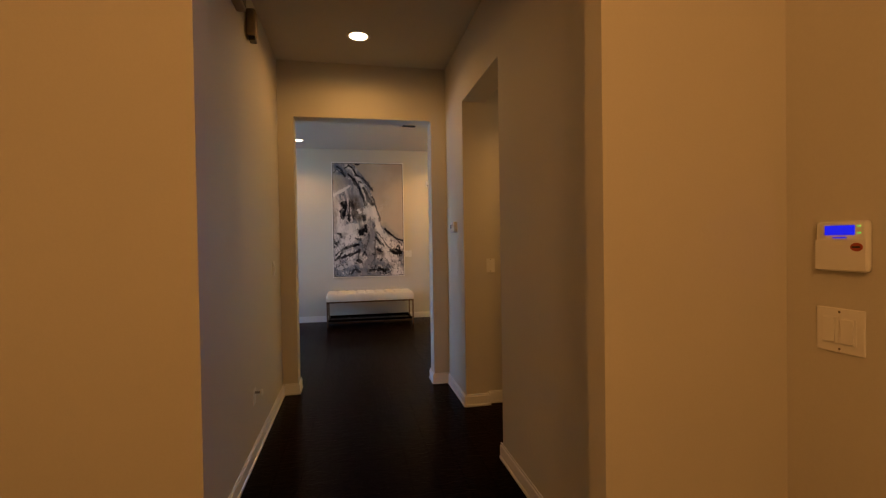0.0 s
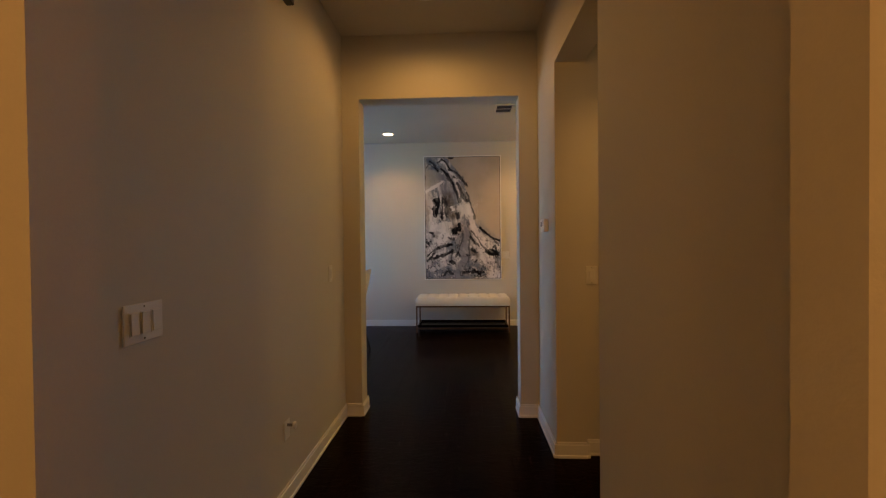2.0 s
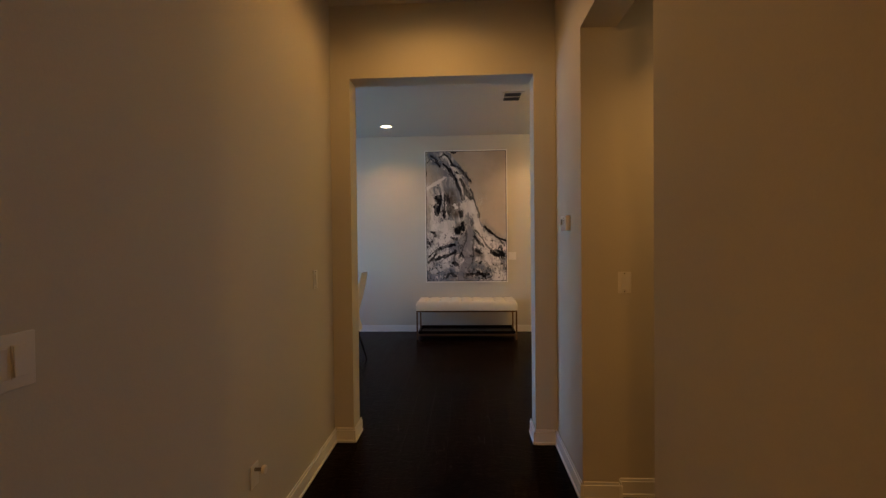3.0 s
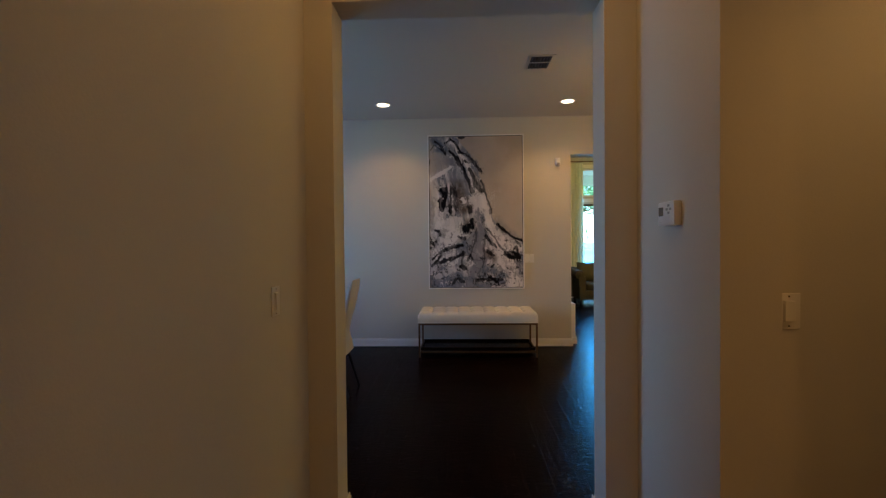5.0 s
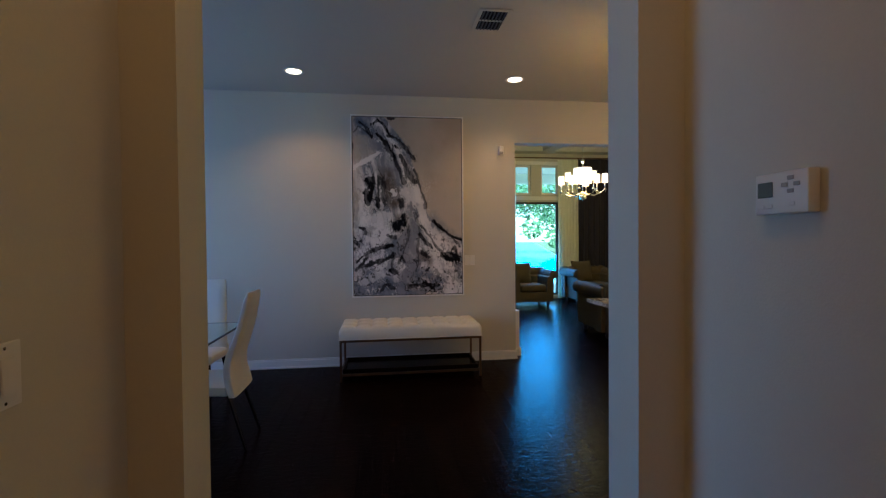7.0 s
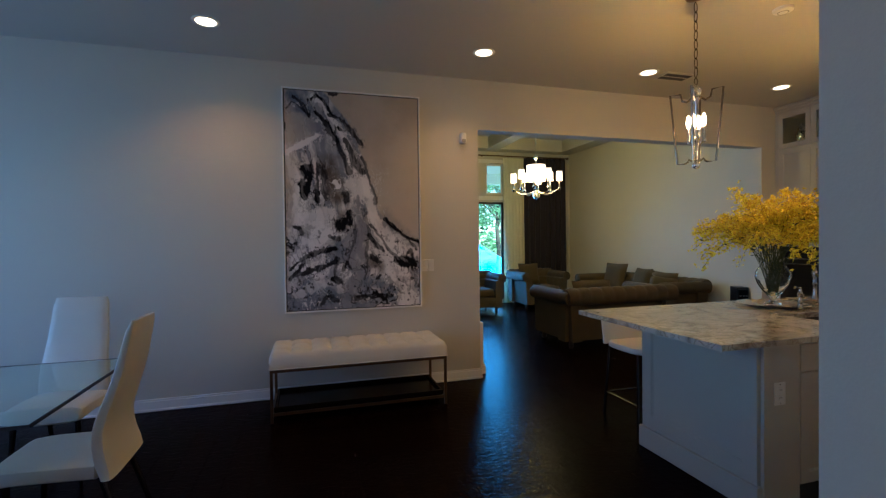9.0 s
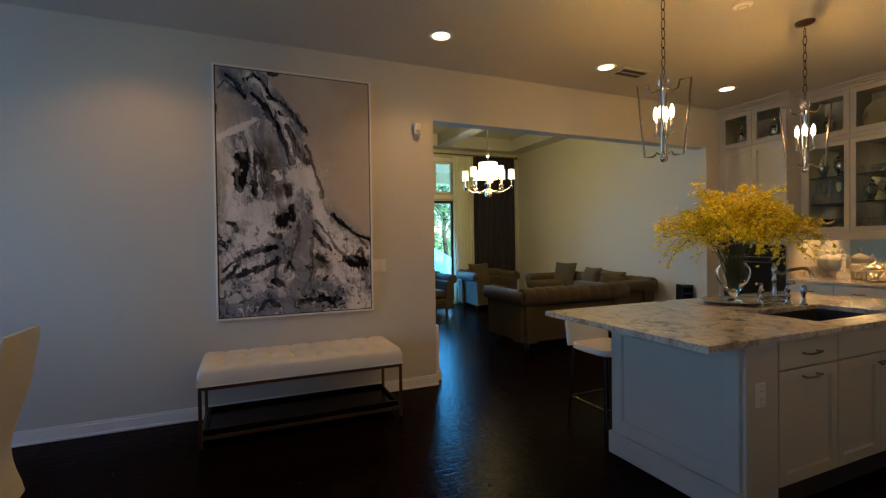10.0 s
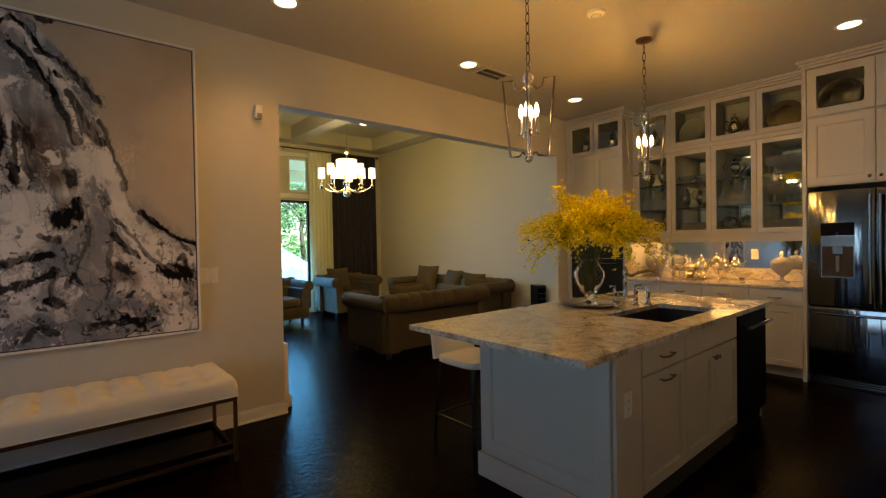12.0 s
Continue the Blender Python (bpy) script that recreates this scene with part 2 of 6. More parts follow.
def wood_floor_material():
    """Hand-scraped, nearly black hardwood: long grain, a different tone for each plank, gloss broken by scrape marks."""
    m = bpy.data.materials.new("dark_hardwood")
    m.use_nodes = True
    n, l = m.node_tree.nodes, m.node_tree.links
    b = n["Principled BSDF"]
    geo, info = n.new("ShaderNodeNewGeometry"), n.new("ShaderNodeObjectInfo")
    mp = n.new("ShaderNodeMapping")
    mp.inputs["Scale"].default_value = (9, 1.0, 9)
    l.new(geo.outputs["Position"], mp.inputs["Vector"])
    grain = n.new("ShaderNodeTexNoise")
    grain.inputs["Scale"].default_value, grain.inputs["Detail"].default_value, grain.inputs["Distortion"].default_value = 5, 6, 0.8
    l.new(mp.outputs[0], grain.inputs["Vector"])
    ramp = n.new("ShaderNodeValToRGB")
    e = ramp.color_ramp.elements
    e[0].position, e[0].color = 0.3, (0.0020, 0.0005, 0.0003, 1)
    e[1].position, e[1].color = 0.75, (0.008, 0.0022, 0.0012, 1)
    l.new(grain.outputs["Fac"], ramp.inputs[0])
    add = n.new("ShaderNodeMath")
    l.new(info.outputs["Random"], add.inputs[0])
    l.new(geo.outputs["Random Per Island"], add.inputs[1])
    tone = n.new("ShaderNodeMath")
    tone.operation = "MULTIPLY_ADD"
    l.new(add.outputs[0], tone.inputs[0])
    tone.inputs[1].default_value, tone.inputs[2].default_value = 0.5, 0.6
    sc = n.new("ShaderNodeVectorMath")
    sc.operation = "SCALE"
    l.new(ramp.outputs[0], sc.inputs[0])
    l.new(tone.outputs[0], sc.inputs["Scale"])
    l.new(sc.outputs[0], b.inputs["Base Color"])
    rr = n.new("ShaderNodeMath")
    rr.operation = "MULTIPLY_ADD"
    l.new(grain.outputs["Fac"], rr.inputs[0])
    rr.inputs[1].default_value, rr.inputs[2].default_value = 0.26, 0.09
    l.new(rr.outputs[0], b.inputs["Roughness"])
    b.inputs["Specular IOR Level"].default_value = 0.02
    wave = n.new("ShaderNodeTexNoise")
    mp2 = n.new("ShaderNodeMapping")
    mp2.inputs["Scale"].default_value = (14, 26, 5)
    l.new(geo.outputs["Position"], mp2.inputs["Vector"])
    l.new(mp2.outputs[0], wave.inputs["Vector"])
    wave.inputs["Scale"].default_value, wave.inputs["Detail"].default_value, wave.inputs["Distortion"].default_value = 1.0, 3, 1.2
    bp = n.new("ShaderNodeBump")
    bp.inputs["Strength"].default_value, bp.inputs["Distance"].default_value = 0.6, 0.005
    l.new(wave.outputs["Fac"], bp.inputs["Height"])
    l.new(bp.outputs[0], b.inputs["Normal"])
    return m


def sheer_material():
    m = bpy.data.materials.new("sheer_cloth")
    m.use_nodes = True
    n, l = m.node_tree.nodes, m.node_tree.links
    b = n["Principled BSDF"]
    b.inputs["Base Color"].default_value = (0.93, 0.91, 0.74, 1)
    b.inputs["Roughness"].default_value = 0.9
    tr, mix = n.new("ShaderNodeBsdfTranslucent"), n.new("ShaderNodeMixShader")
    tr.inputs[0].default_value = (0.95, 0.96, 0.82, 1)
    weave = n.new("ShaderNodeTexNoise")
    weave.inputs["Scale"].default_value = 60
    fac = n.new("ShaderNodeMath")
    fac.operation = "MULTIPLY_ADD"
    l.new(weave.outputs["Fac"], fac.inputs[0])
    fac.inputs[1].default_value, fac.inputs[2].default_value = 0.2, 0.32
    l.new(fac.outputs[0], mix.inputs[0])
    l.new(b.outputs[0], mix.inputs[1])
    l.new(tr.outputs[0], mix.inputs[2])
    l.new(mix.outputs[0], n["Material Output"].inputs["Surface"])
    return m


M_STONE, M_FLOOR, M_SHEER = stone_material(), wood_floor_material(), sheer_material()


# ---- mesh helpers ----
def mesh_of(name, bm, mat, smooth=False):
    bmesh.ops.recalc_face_normals(bm, faces=bm.faces)
    me = bpy.data.meshes.new(name)
    bm.to_mesh(me)
    bm.free()
    for m in (mat if isinstance(mat, (list, tuple)) else [mat]):
        me.materials.append(m)
    if smooth:
        me.shade_smooth()
        me.set_sharp_from_angle(angle=radians(40))
    return me


def part(name, bm, mat, parent, label="", smooth=False):
    ob = new(name, mesh_of(name, bm, mat, smooth))
    ob.parent = parent
    return tagged(ob, label)


def thing(name, m, label, category, group=""):
    """The Empty of a thing, at its base."""
    ob = new(name)
    ob.empty_display_size = 0.1
    ob.matrix_world = m
    return tagged(ob, label, category, group)


def box(bm, x0, x1, y0, y1, z0, z1, bevel=0.0, segs=2):
    """Adds a box, with its edges rounded by bevel."""
    made = bmesh.ops.create_cube(bm, size=1.0, matrix=Matrix.Translation(((x0 + x1) / 2, (y0 + y1) / 2, (z0 + z1) / 2))
                                 @ Matrix.Diagonal((x1 - x0, y1 - y0, z1 - z0, 1)))
    if bevel:
        edges = list({e for v in made["verts"] for e in v.link_edges})
        bmesh.ops.bevel(bm, geom=edges, offset=bevel, segments=segs, affect="EDGES", profile=0.5)
    return bm


def box_bm(*a, **k):
    return box(bmesh.new(), *a, **k)


def lathe(bm, profile, m=None, segs=24):
    """Turns a profile of (radius, height) about z."""
    rings = []
    for r, z in profile:
        if r < 1e-5:
            rings.append([bm.verts.new((0, 0, z))])
        else:
            rings.append([bm.verts.new((r * math.cos(2 * math.pi * i / segs), r * math.sin(2 * math.pi * i / segs), z)) for i in range(segs)])
    for a, b in zip(rings, rings[1:]):
        for i in range(segs):
            q = [a[i % len(a)], a[(i + 1) % len(a)], b[(i + 1) % len(b)], b[i % len(b)]]
            q = list(dict.fromkeys(q))
            if len(q) > 2:
                bm.faces.new(q)
    if m is not None:
        bmesh.ops.transform(bm, matrix=m, verts=[v for ring in rings for v in ring])
    return bm


def tube(bm, path, r, segs=8, taper=None):
    """A round bar along a path of points."""
    pts = [Vector(p) for p in path]
    rings = []
    for i, p in enumerate(pts):
        d = (pts[min(i + 1, len(pts) - 1)] - pts[max(i - 1, 0)]).normalized()
        side = d.cross(Vector((0, 0, 1)) if abs(d.z) < 0.95 else Vector((1, 0, 0))).normalized()
        up = side.cross(d)
        rad = r if taper is None else r + (taper - r) * i / (len(pts) - 1)
        rings.append([bm.verts.new(p + rad * (math.cos(2 * math.pi * k / segs) * side + math.sin(2 * math.pi * k / segs) * up)) for k in range(segs)])
    for a, b in zip(rings, rings[1:]):
        for k in range(segs):
            bm.faces.new((a[k], a[(k + 1) % segs], b[(k + 1) % segs], b[k]))
    bm.faces.new(rings[0])
    bm.faces.new(rings[-1])
    return bm


def tube_bm(*a, **k):
    return tube(bmesh.new(), *a, **k)


def structure(name, bm, mat, label="", category="", smooth=False):
    return tagged(new(name, mesh_of(name, bm, mat, smooth)), label, category, kind="structure")


# ---- the large structure ----
CREAM = "smooth cream painted wall"


def wall(name, *boxes, label=CREAM, mat=None):
    bm = bmesh.new()
    for b in boxes:
        box(bm, *b)
    return structure(name, bm, mat or M_WALL, label, "wall")


HALL_L, HALL_R, HALL_Z, ROOM_Z, TOP = -0.25, 1.295, 3.03, 3.04, 3.95
NY0, NY1, DX0, DX1, DTOP = 6.03, 6.21, -0.115, 1.148, 2.53      # the wall between hall and kitchen, and its opening
PY0, PY1, HALL_R2 = 4.414, 5.355, 1.485                         # the side passage's opening in the hall's right wall
FL, FR, FE = 3.21, 2.80, 1.63                                   # the foyer's two wall faces beside the hall, and its east wall
wall("wall_foyer_left", (-1.9, -0.076, FL, FL + 0.16, 0, 3.2))
wall("wall_foyer_right", (1.045, FE, FR, FR + 0.09, 0, 3.2))
wall("wall_foyer_header", (-0.076, HALL_R, FL, FL + 0.16, 2.60, 3.2))
wall("wall_foyer_east", (FE, FE + 0.14, -0.8, FR + 0.09, 0, 3.2))
wall("wall_foyer_west", (-2.04, -1.9, -0.8, FL + 0.16, 0, 3.2))
wall("wall_foyer_south", (-2.04, FE + 0.14, -0.94, -0.8, 0, 3.2))
wall("wall_hall_left", (-0.39, HALL_L, FL + 0.16, NY0, 0, 3.2))
wall("wall_hall_right", (HALL_R, HALL_R2, FR + 0.09, PY0, 0, 3.2), (HALL_R, HALL_R2, PY1, NY0, 0, 3.2), (HALL_R, HALL_R2, PY0, PY1, 2.52, 3.2))
wall("wall_passage_north", (HALL_R2, 3.2, PY1 + 0.045, PY1 + 0.19, 0, 2.95))
wall("wall_passage_south", (HALL_R2, 3.2, PY0 - 0.20, PY0 - 0.06, 0, 2.95))
wall("wall_passage_east", (3.2, 3.34, PY0 - 0.20, PY1 + 0.19, 0, 2.95))
wall("wall_hall_north", (-3.94, DX0, NY0, NY1, 0, 3.2), (DX1, 6.74, NY0, NY1, 0, 3.2), (DX0, DX1, NY0, NY1, DTOP, 3.2))
wall("wall_picture", (-3.94, 1.94, 9.99, 10.13, 0, TOP), (5.72, 6.74, 9.99, 10.13, 0, TOP), (1.94, 5.72, 9.99, 10.13, 2.535, TOP))
wall("wall_kitchen_east", (6.60, 6.74, NY1, 9.99, 0, 3.2))
wall("wall_dining_west", (-3.94, -3.80, NY1, 6.9, 0, 3.2), (-3.94, -3.80, 9.3, 9.99, 0, 3.2), (-3.94, -3.80, 6.9, 9.3, 0, 0.55), (-3.94, -3.80, 6.9, 9.3, 2.45, 3.2))
wall("wall_living_east", (6.23, 6.37, 10.13, 15.2, 0, TOP))
wall("wall_living_west", (-0.74, -0.60, 10.13, 15.2, 0, TOP))
WY = 15.2
wall("wall_living_north", (-0.74, 3.44, WY, WY + 0.18, 0, TOP), (4.55, 6.37, WY, WY + 0.18, 0, TOP), (3.44, 4.55, WY, WY + 0.18, 3.16, TOP),
     (3.44, 4.55, WY, WY + 0.18, 2.29, 2.46), (3.87, 4.11, WY, WY + 0.18, 2.46, 3.16), (3.44, 4.55, WY, WY + 0.18, 0, 0.08))

structure("ceiling_foyer", box_bm(-2.04, FE + 0.14, -0.94, FL + 0.16, 3.04, 3.05), M_CEIL, "cream textured foyer ceiling", "ceiling")
structure("ceiling_hall", box_bm(-0.30, 1.36, FL + 0.16, NY0, HALL_Z, 3.1), M_CEIL, "cream textured hall ceiling", "ceiling")
structure("ceiling_passage", box_bm(1.40, 3.3, PY0 - 0.15, PY1 + 0.12, 2.76, 2.9), M_CEIL, "cream passage ceiling", "ceiling")
structure("ceiling_kitchen", box_bm(-3.9, 6.7, NY1 - 0.08, 9.99, ROOM_Z, 3.14), M_CEIL, "cream textured kitchen ceiling", "ceiling")
bm = bmesh.new()
SOF, COFFER = 3.42, 3.68
for b in ((-0.6, 6.23, 14.88, WY, SOF, COFFER), (-0.6, 6.23, 10.13, 10.55, SOF, COFFER), (5.85, 6.23, 10.55, 14.88, SOF, COFFER), (-0.6, -0.2, 10.55, 14.88, SOF, COFFER),
          (4.04, 4.32, 10.55, 14.88, SOF, COFFER), (1.9, 2.18, 10.55, 14.88, SOF, COFFER), (4.32, 5.85, 12.5, 12.78, SOF, COFFER), (2.18, 4.04, 12.5, 12.78, SOF, COFFER), (-0.2, 1.9, 12.5, 12.78, SOF, COFFER),
          (-0.6, 6.23, 10.13, WY, COFFER, COFFER + 0.12)):
    box(bm, *b)
structure("ceiling_living", bm, M_CEIL, "coffered cream ceiling with beams", "ceiling")

BASE_H = 0.105


def baseboard(x0, x1, y0, y1):
    """A moulded baseboard along the wall line: a tall board, a thinner cap and a foot that stands proud on the sides that are free."""
    bm = bmesh.new()
    along_x = x1 - x0 > y1 - y0
    g = 0.005
    box(bm, x0, x1, y0, y1, 0.022, BASE_H - 0.018, 0.002, 1)
    if along_x:
        box(bm, x0, x1, y0 + g, y1 - g, BASE_H - 0.018, BASE_H, 0.003, 1)
        box(bm, x0, x1, y0 - g, y1 + g, 0, 0.022, 0.004, 1)
    else:
        box(bm, x0 + g, x1 - g, y0, y1, BASE_H - 0.018, BASE_H, 0.003, 1)
        box(bm, x0 - g, x1 + g, y0, y1, 0, 0.022, 0.004, 1)
    return structure("baseboard", bm, M_TRIM, "white painted baseboard", "baseboard")


T = 0.016
for b in ((HALL_L, HALL_L + T, FL + 0.16, NY0), (HALL_L + T, DX0, NY0 - T, NY0), (DX0, DX0 + T, NY0 - T, NY1 + T), (DX1 - T, DX1, NY0 - T, NY1 + T),
          (DX1, HALL_R - T, NY0 - T, NY0), (HALL_R - T, HALL_R, PY1 - T, NY0), (HALL_R, HALL_R2, PY1 - T, PY1), (HALL_R2 + T, 3.2, PY1 + 0.045 - T, PY1 + 0.045), (HALL_R2, HALL_R2 + T, PY1 - T, PY1 + 0.045),
          (HALL_R - T, HALL_R, FR + 0.09, PY0 + T), (HALL_R, HALL_R2, PY0, PY0 + T), (1.045, FE - T, FR - T, FR), (1.045 - T, 1.045, FR - T, FR + 0.09), (FE - T, FE, -0.8, FR),
          (-0.076, -0.076 + T, FL - T, FL + 0.16), (-1.9, -0.076, FL - T, FL),
          (-3.8, 1.94, 9.99 - T, 9.99), (1.94, 1.94 + T, 9.99 - T, 10.13 - T), (2.03, 2.03 + T, 10.13 - T, 10.60), (1.94, 2.03, 10.13 - T, 10.13),
          (5.72 - T, 5.72, 9.99 - T, 10.13), (6.23 - T, 6.23, 10.13, WY), (4.6, 6.2, WY - T, WY), (-3.8, DX0, NY1, NY1 + T), (DX1, 5.9, NY1, NY1 + T)):
    baseboard(*b)
structure("ledge", box_bm(0.8, 2.03, 10.13, 10.60, 0, 0.545, 0.006), M_TRIM, "low white painted ledge beside the living room opening", "ledge")


# ---- small fixtures on walls and ceilings ----
def recessed_lamp(x, y, z):
    ob = thing("recessed_lamp", pose(x, y, z), "round white recessed ceiling lamp, lit", "lamp", "recessed ceiling lamps")
    part("trim_ring", lathe(bmesh.new(), [(0.072, -0.002), (0.078, -0.006), (0.094, -0.005), (0.098, 0.0), (0.072, 0.0)], segs=32), M_WHITE, ob, smooth=True)
    part("lens", lathe(bmesh.new(), [(0.0, -0.0065), (0.05, -0.006), (0.0715, -0.003)], segs=32), M_LENS, ob, "glowing frosted lens")
    return ob


for spot, lx, ly, lz in RECESSED:
    recessed_lamp(lx, ly, lz)


def switch_plate(m, gangs, label, category="switch", outlet=False):
    """A wall plate whose front faces local -y."""
    ob = thing("power_outlet" if outlet else "light_switch", m, label, category)
    w = 0.074 + 0.046 * (gangs - 1)
    part("plate", box_bm(-w / 2, w / 2, -0.006, 0, -0.058, 0.058, 0.0025), M_WHITE, ob)
    for i in range(gangs):
        cx = (i - (gangs - 1) / 2) * 0.046
        if outlet:
            for cz in (-0.02, 0.02):
                sock = part("socket", box_bm(cx - 0.017, cx + 0.017, -0.0085, -0.006, cz - 0.014, cz + 0.014, 0.003), M_WHITE, ob)
                for dx in (-0.006, 0.006):
                    part("slot", box_bm(cx + dx - 0.0012, cx + dx + 0.0012, -0.009, -0.0086, cz - 0.004, cz + 0.005), M_BLACK, sock)
        else:
            part("surround", box_bm(cx - 0.018, cx + 0.018, -0.0075, -0.006, -0.035, 0.035, 0.001), M_WHITE, ob)
            bm = box_bm(cx - 0.0155, cx + 0.0155, -0.011, -0.0075, -0.032, 0.032, 0.0012)
            bmesh.ops.transform(bm, matrix=Matrix.Translation((0, -0.002, 0)) @ pose(0, 0, 0, 1.5 if i % 2 else -1.5), verts=bm.verts)
            part("rocker", bm, M_WHITE, ob)
    for cz in (-0.048, 0.048):
        part("screw", lathe(bmesh.new(), [(0, 0.001), (0.003, 0.0005), (0.003, 0)], pose(0, -0.006, cz, 90)), M_NICKEL, ob)
    return ob


ON_WEST, ON_EAST = 90, -90      # turns for plates on walls that face +x and -x
switch_plate(pose(HALL_L, 3.735, 1.158, 0, 0, ON_WEST), 3, "white three-gang light switch on the cream hall wall")
switch_plate(pose(HALL_L, 5.650, 1.172, 0, 0, ON_WEST), 1, "white single light switch on the cream hall wall")
switch_plate(pose(1.533, PY1 + 0.045, 1.165), 1, "white single light switch inside the side passage")
switch_plate(pose(FE, 2.649, 1.121, 0, 0, ON_EAST), 2, "white two-gang light switch below the alarm keypad")
switch_plate(pose(1.395, 9.99, 1.17), 2, "white two-gang light switch beside the large painting")


def alarm_keypad(m):
    ob = thing("alarm_keypad", m, "white alarm keypad with a glowing blue display", "alarm keypad")
    part("body", box_bm(-0.083, 0.083, -0.028, 0, -0.085, 0.085, 0.012, 3), M_WHITE, ob, smooth=True)
    part("flap", box_bm(-0.080, 0.080, -0.031, -0.0285, -0.080, 0.022, 0.001), M_WHITE, ob)
    part("display", box_bm(-0.048, 0.048, -0.0305, -0.0281, 0.038, 0.070, 0.001), M_BLUE, ob, "blue lit display")
    part("light_bar", box_bm(-0.022, 0.022, -0.0300, -0.0281, 0.027, 0.031), M_BLUE, ob, "blue light bar")
    for z in (0.044, 0.066):
        part("indicator", box_bm(0.056, 0.066, -0.030, -0.0281, z - 0.001, z + 0.001), M_GREENLED, ob, "green indicator")
    part("badge", lathe(bmesh.new(), [(0, 0.0025), (0.018, 0.0025), (0.019, 0)], pose(0.055, -0.031, -0.002, 90) @ Matrix.Diagonal((1, 0.75, 1, 1))), M_BADGE, ob, "dark red oval badge")
    part("badge_bar", box_bm(0.043, 0.067, -0.0345, -0.0336, -0.005, 0.001), M_BLACK, ob)
    return ob


M_BADGE = material("red_badge", (0.35, 0.06, 0.03), 0.35)
alarm_keypad(pose(FE, 2.636, 1.340, 0, 0, ON_EAST) @ Matrix.Scale(0.76, 4))


def thermostat(m):
    ob = thing("thermostat", m, "white wall thermostat with a grey display", "thermostat")
    part("body", box_bm(-0.068, 0.068, -0.030, 0, -0.046, 0.046, 0.005), M_WHITE, ob, smooth=True)
    part("display", box_bm(-0.058, -0.018, -0.0315, -0.0302, -0.008, 0.026, 0.001), M_LCD, ob, "grey-green display")
    for k, (bx, bz) in enumerate(((0.012, 0.016), (0.042, 0.016), (0.027, 0.030), (0.027, 0.002), (-0.048, -0.028), (-0.026, -0.028), (0.030, -0.026))):
        part("button", box_bm(bx - 0.008, bx + 0.008, -0.032, -0.0302, bz - 0.0045, bz + 0.0045, 0.001), M_GREYB if k < 4 else M_WHITE, ob)
    return ob


M_GREYB = material("grey_button", (0.33, 0.32, 0.30), 0.5)
thermostat(pose(HALL_R, 5.670, 1.498, 0, 0, ON_EAST))


def door_chime(m):
    ob = thing("door_chime", m, "brown and cream door chime high on the hall wall", "door chime")
    part("cover", box_bm(-0.10, 0.10, -0.055, 0, 0.0, 0.20, 0.01), M_CHIME, ob)
    part("grille", box_bm(-0.08, 0.08, -0.060, -0.0555, 0.02, 0.09, 0.003), M_WOODLEG, ob)
    return ob


M_CHIME = material("tan_plastic", (0.30, 0.22, 0.14), 0.5, vary=0.05)
door_chime(pose(HALL_L, 4.46, 2.73, 0, 0, ON_WEST))
cam_ob = thing("motion_detector", pose(HALL_L, 4.84, 2.68, 0, 0, ON_WEST), "tan wall detector with a black eye", "detector")
part("body", box_bm(-0.045, 0.045, -0.06, 0, 0.03, 0.20, 0.015, 3), M_CHIME, cam_ob, smooth=True)
part("eye", box_bm(-0.035, 0.035, -0.056, -0.012, 0.0, 0.029, 0.006), M_BLACK, cam_ob, "black eye")

stop_ob = thing("door_stop", pose(HALL_L, 4.812, 0.415, 0, 0, ON_WEST), "small white wall plate with a round metal door stop", "door stop")
part("plate", box_bm(-0.036, 0.036, -0.006, 0, -0.075, 0.025, 0.002), M_WHITE, stop_ob)
part("stem", tube_bm([(0, -0.006, 0), (0, -0.045, 0)], 0.008), M_NICKEL, stop_ob)
part("bumper", lathe(bmesh.new(), [(0, 0.0), (0.017, 0.0), (0.02, 0.006), (0.017, 0.014), (0, 0.016)], pose(0, -0.040, 0, 90)), M_WHITE, stop_ob, smooth=True)

sens = thing("motion_sensor", pose(1.765, 9.99, 2.40), "small white motion sensor on a wall bracket", "sensor")
part("bracket", box_bm(-0.014, 0.014, -0.02, 0, 0.055, 0.085, 0.003), M_WHITE, sens)
part("body", box_bm(-0.030, 0.030, -0.065, -0.012, -0.02, 0.085, 0.014, 3), M_WHITE, sens, smooth=True)
part("eye", box_bm(-0.020, 0.020, -0.068, -0.060, -0.012, 0.02, 0.006), M_GREYB, sens, "grey lens")


# light slats coloured dark grey, so the shade of the slots is in the colour
M_SHADED_SLAT = material("shadowed_grey_slat", (0.11, 0.105, 0.10), 0.6)


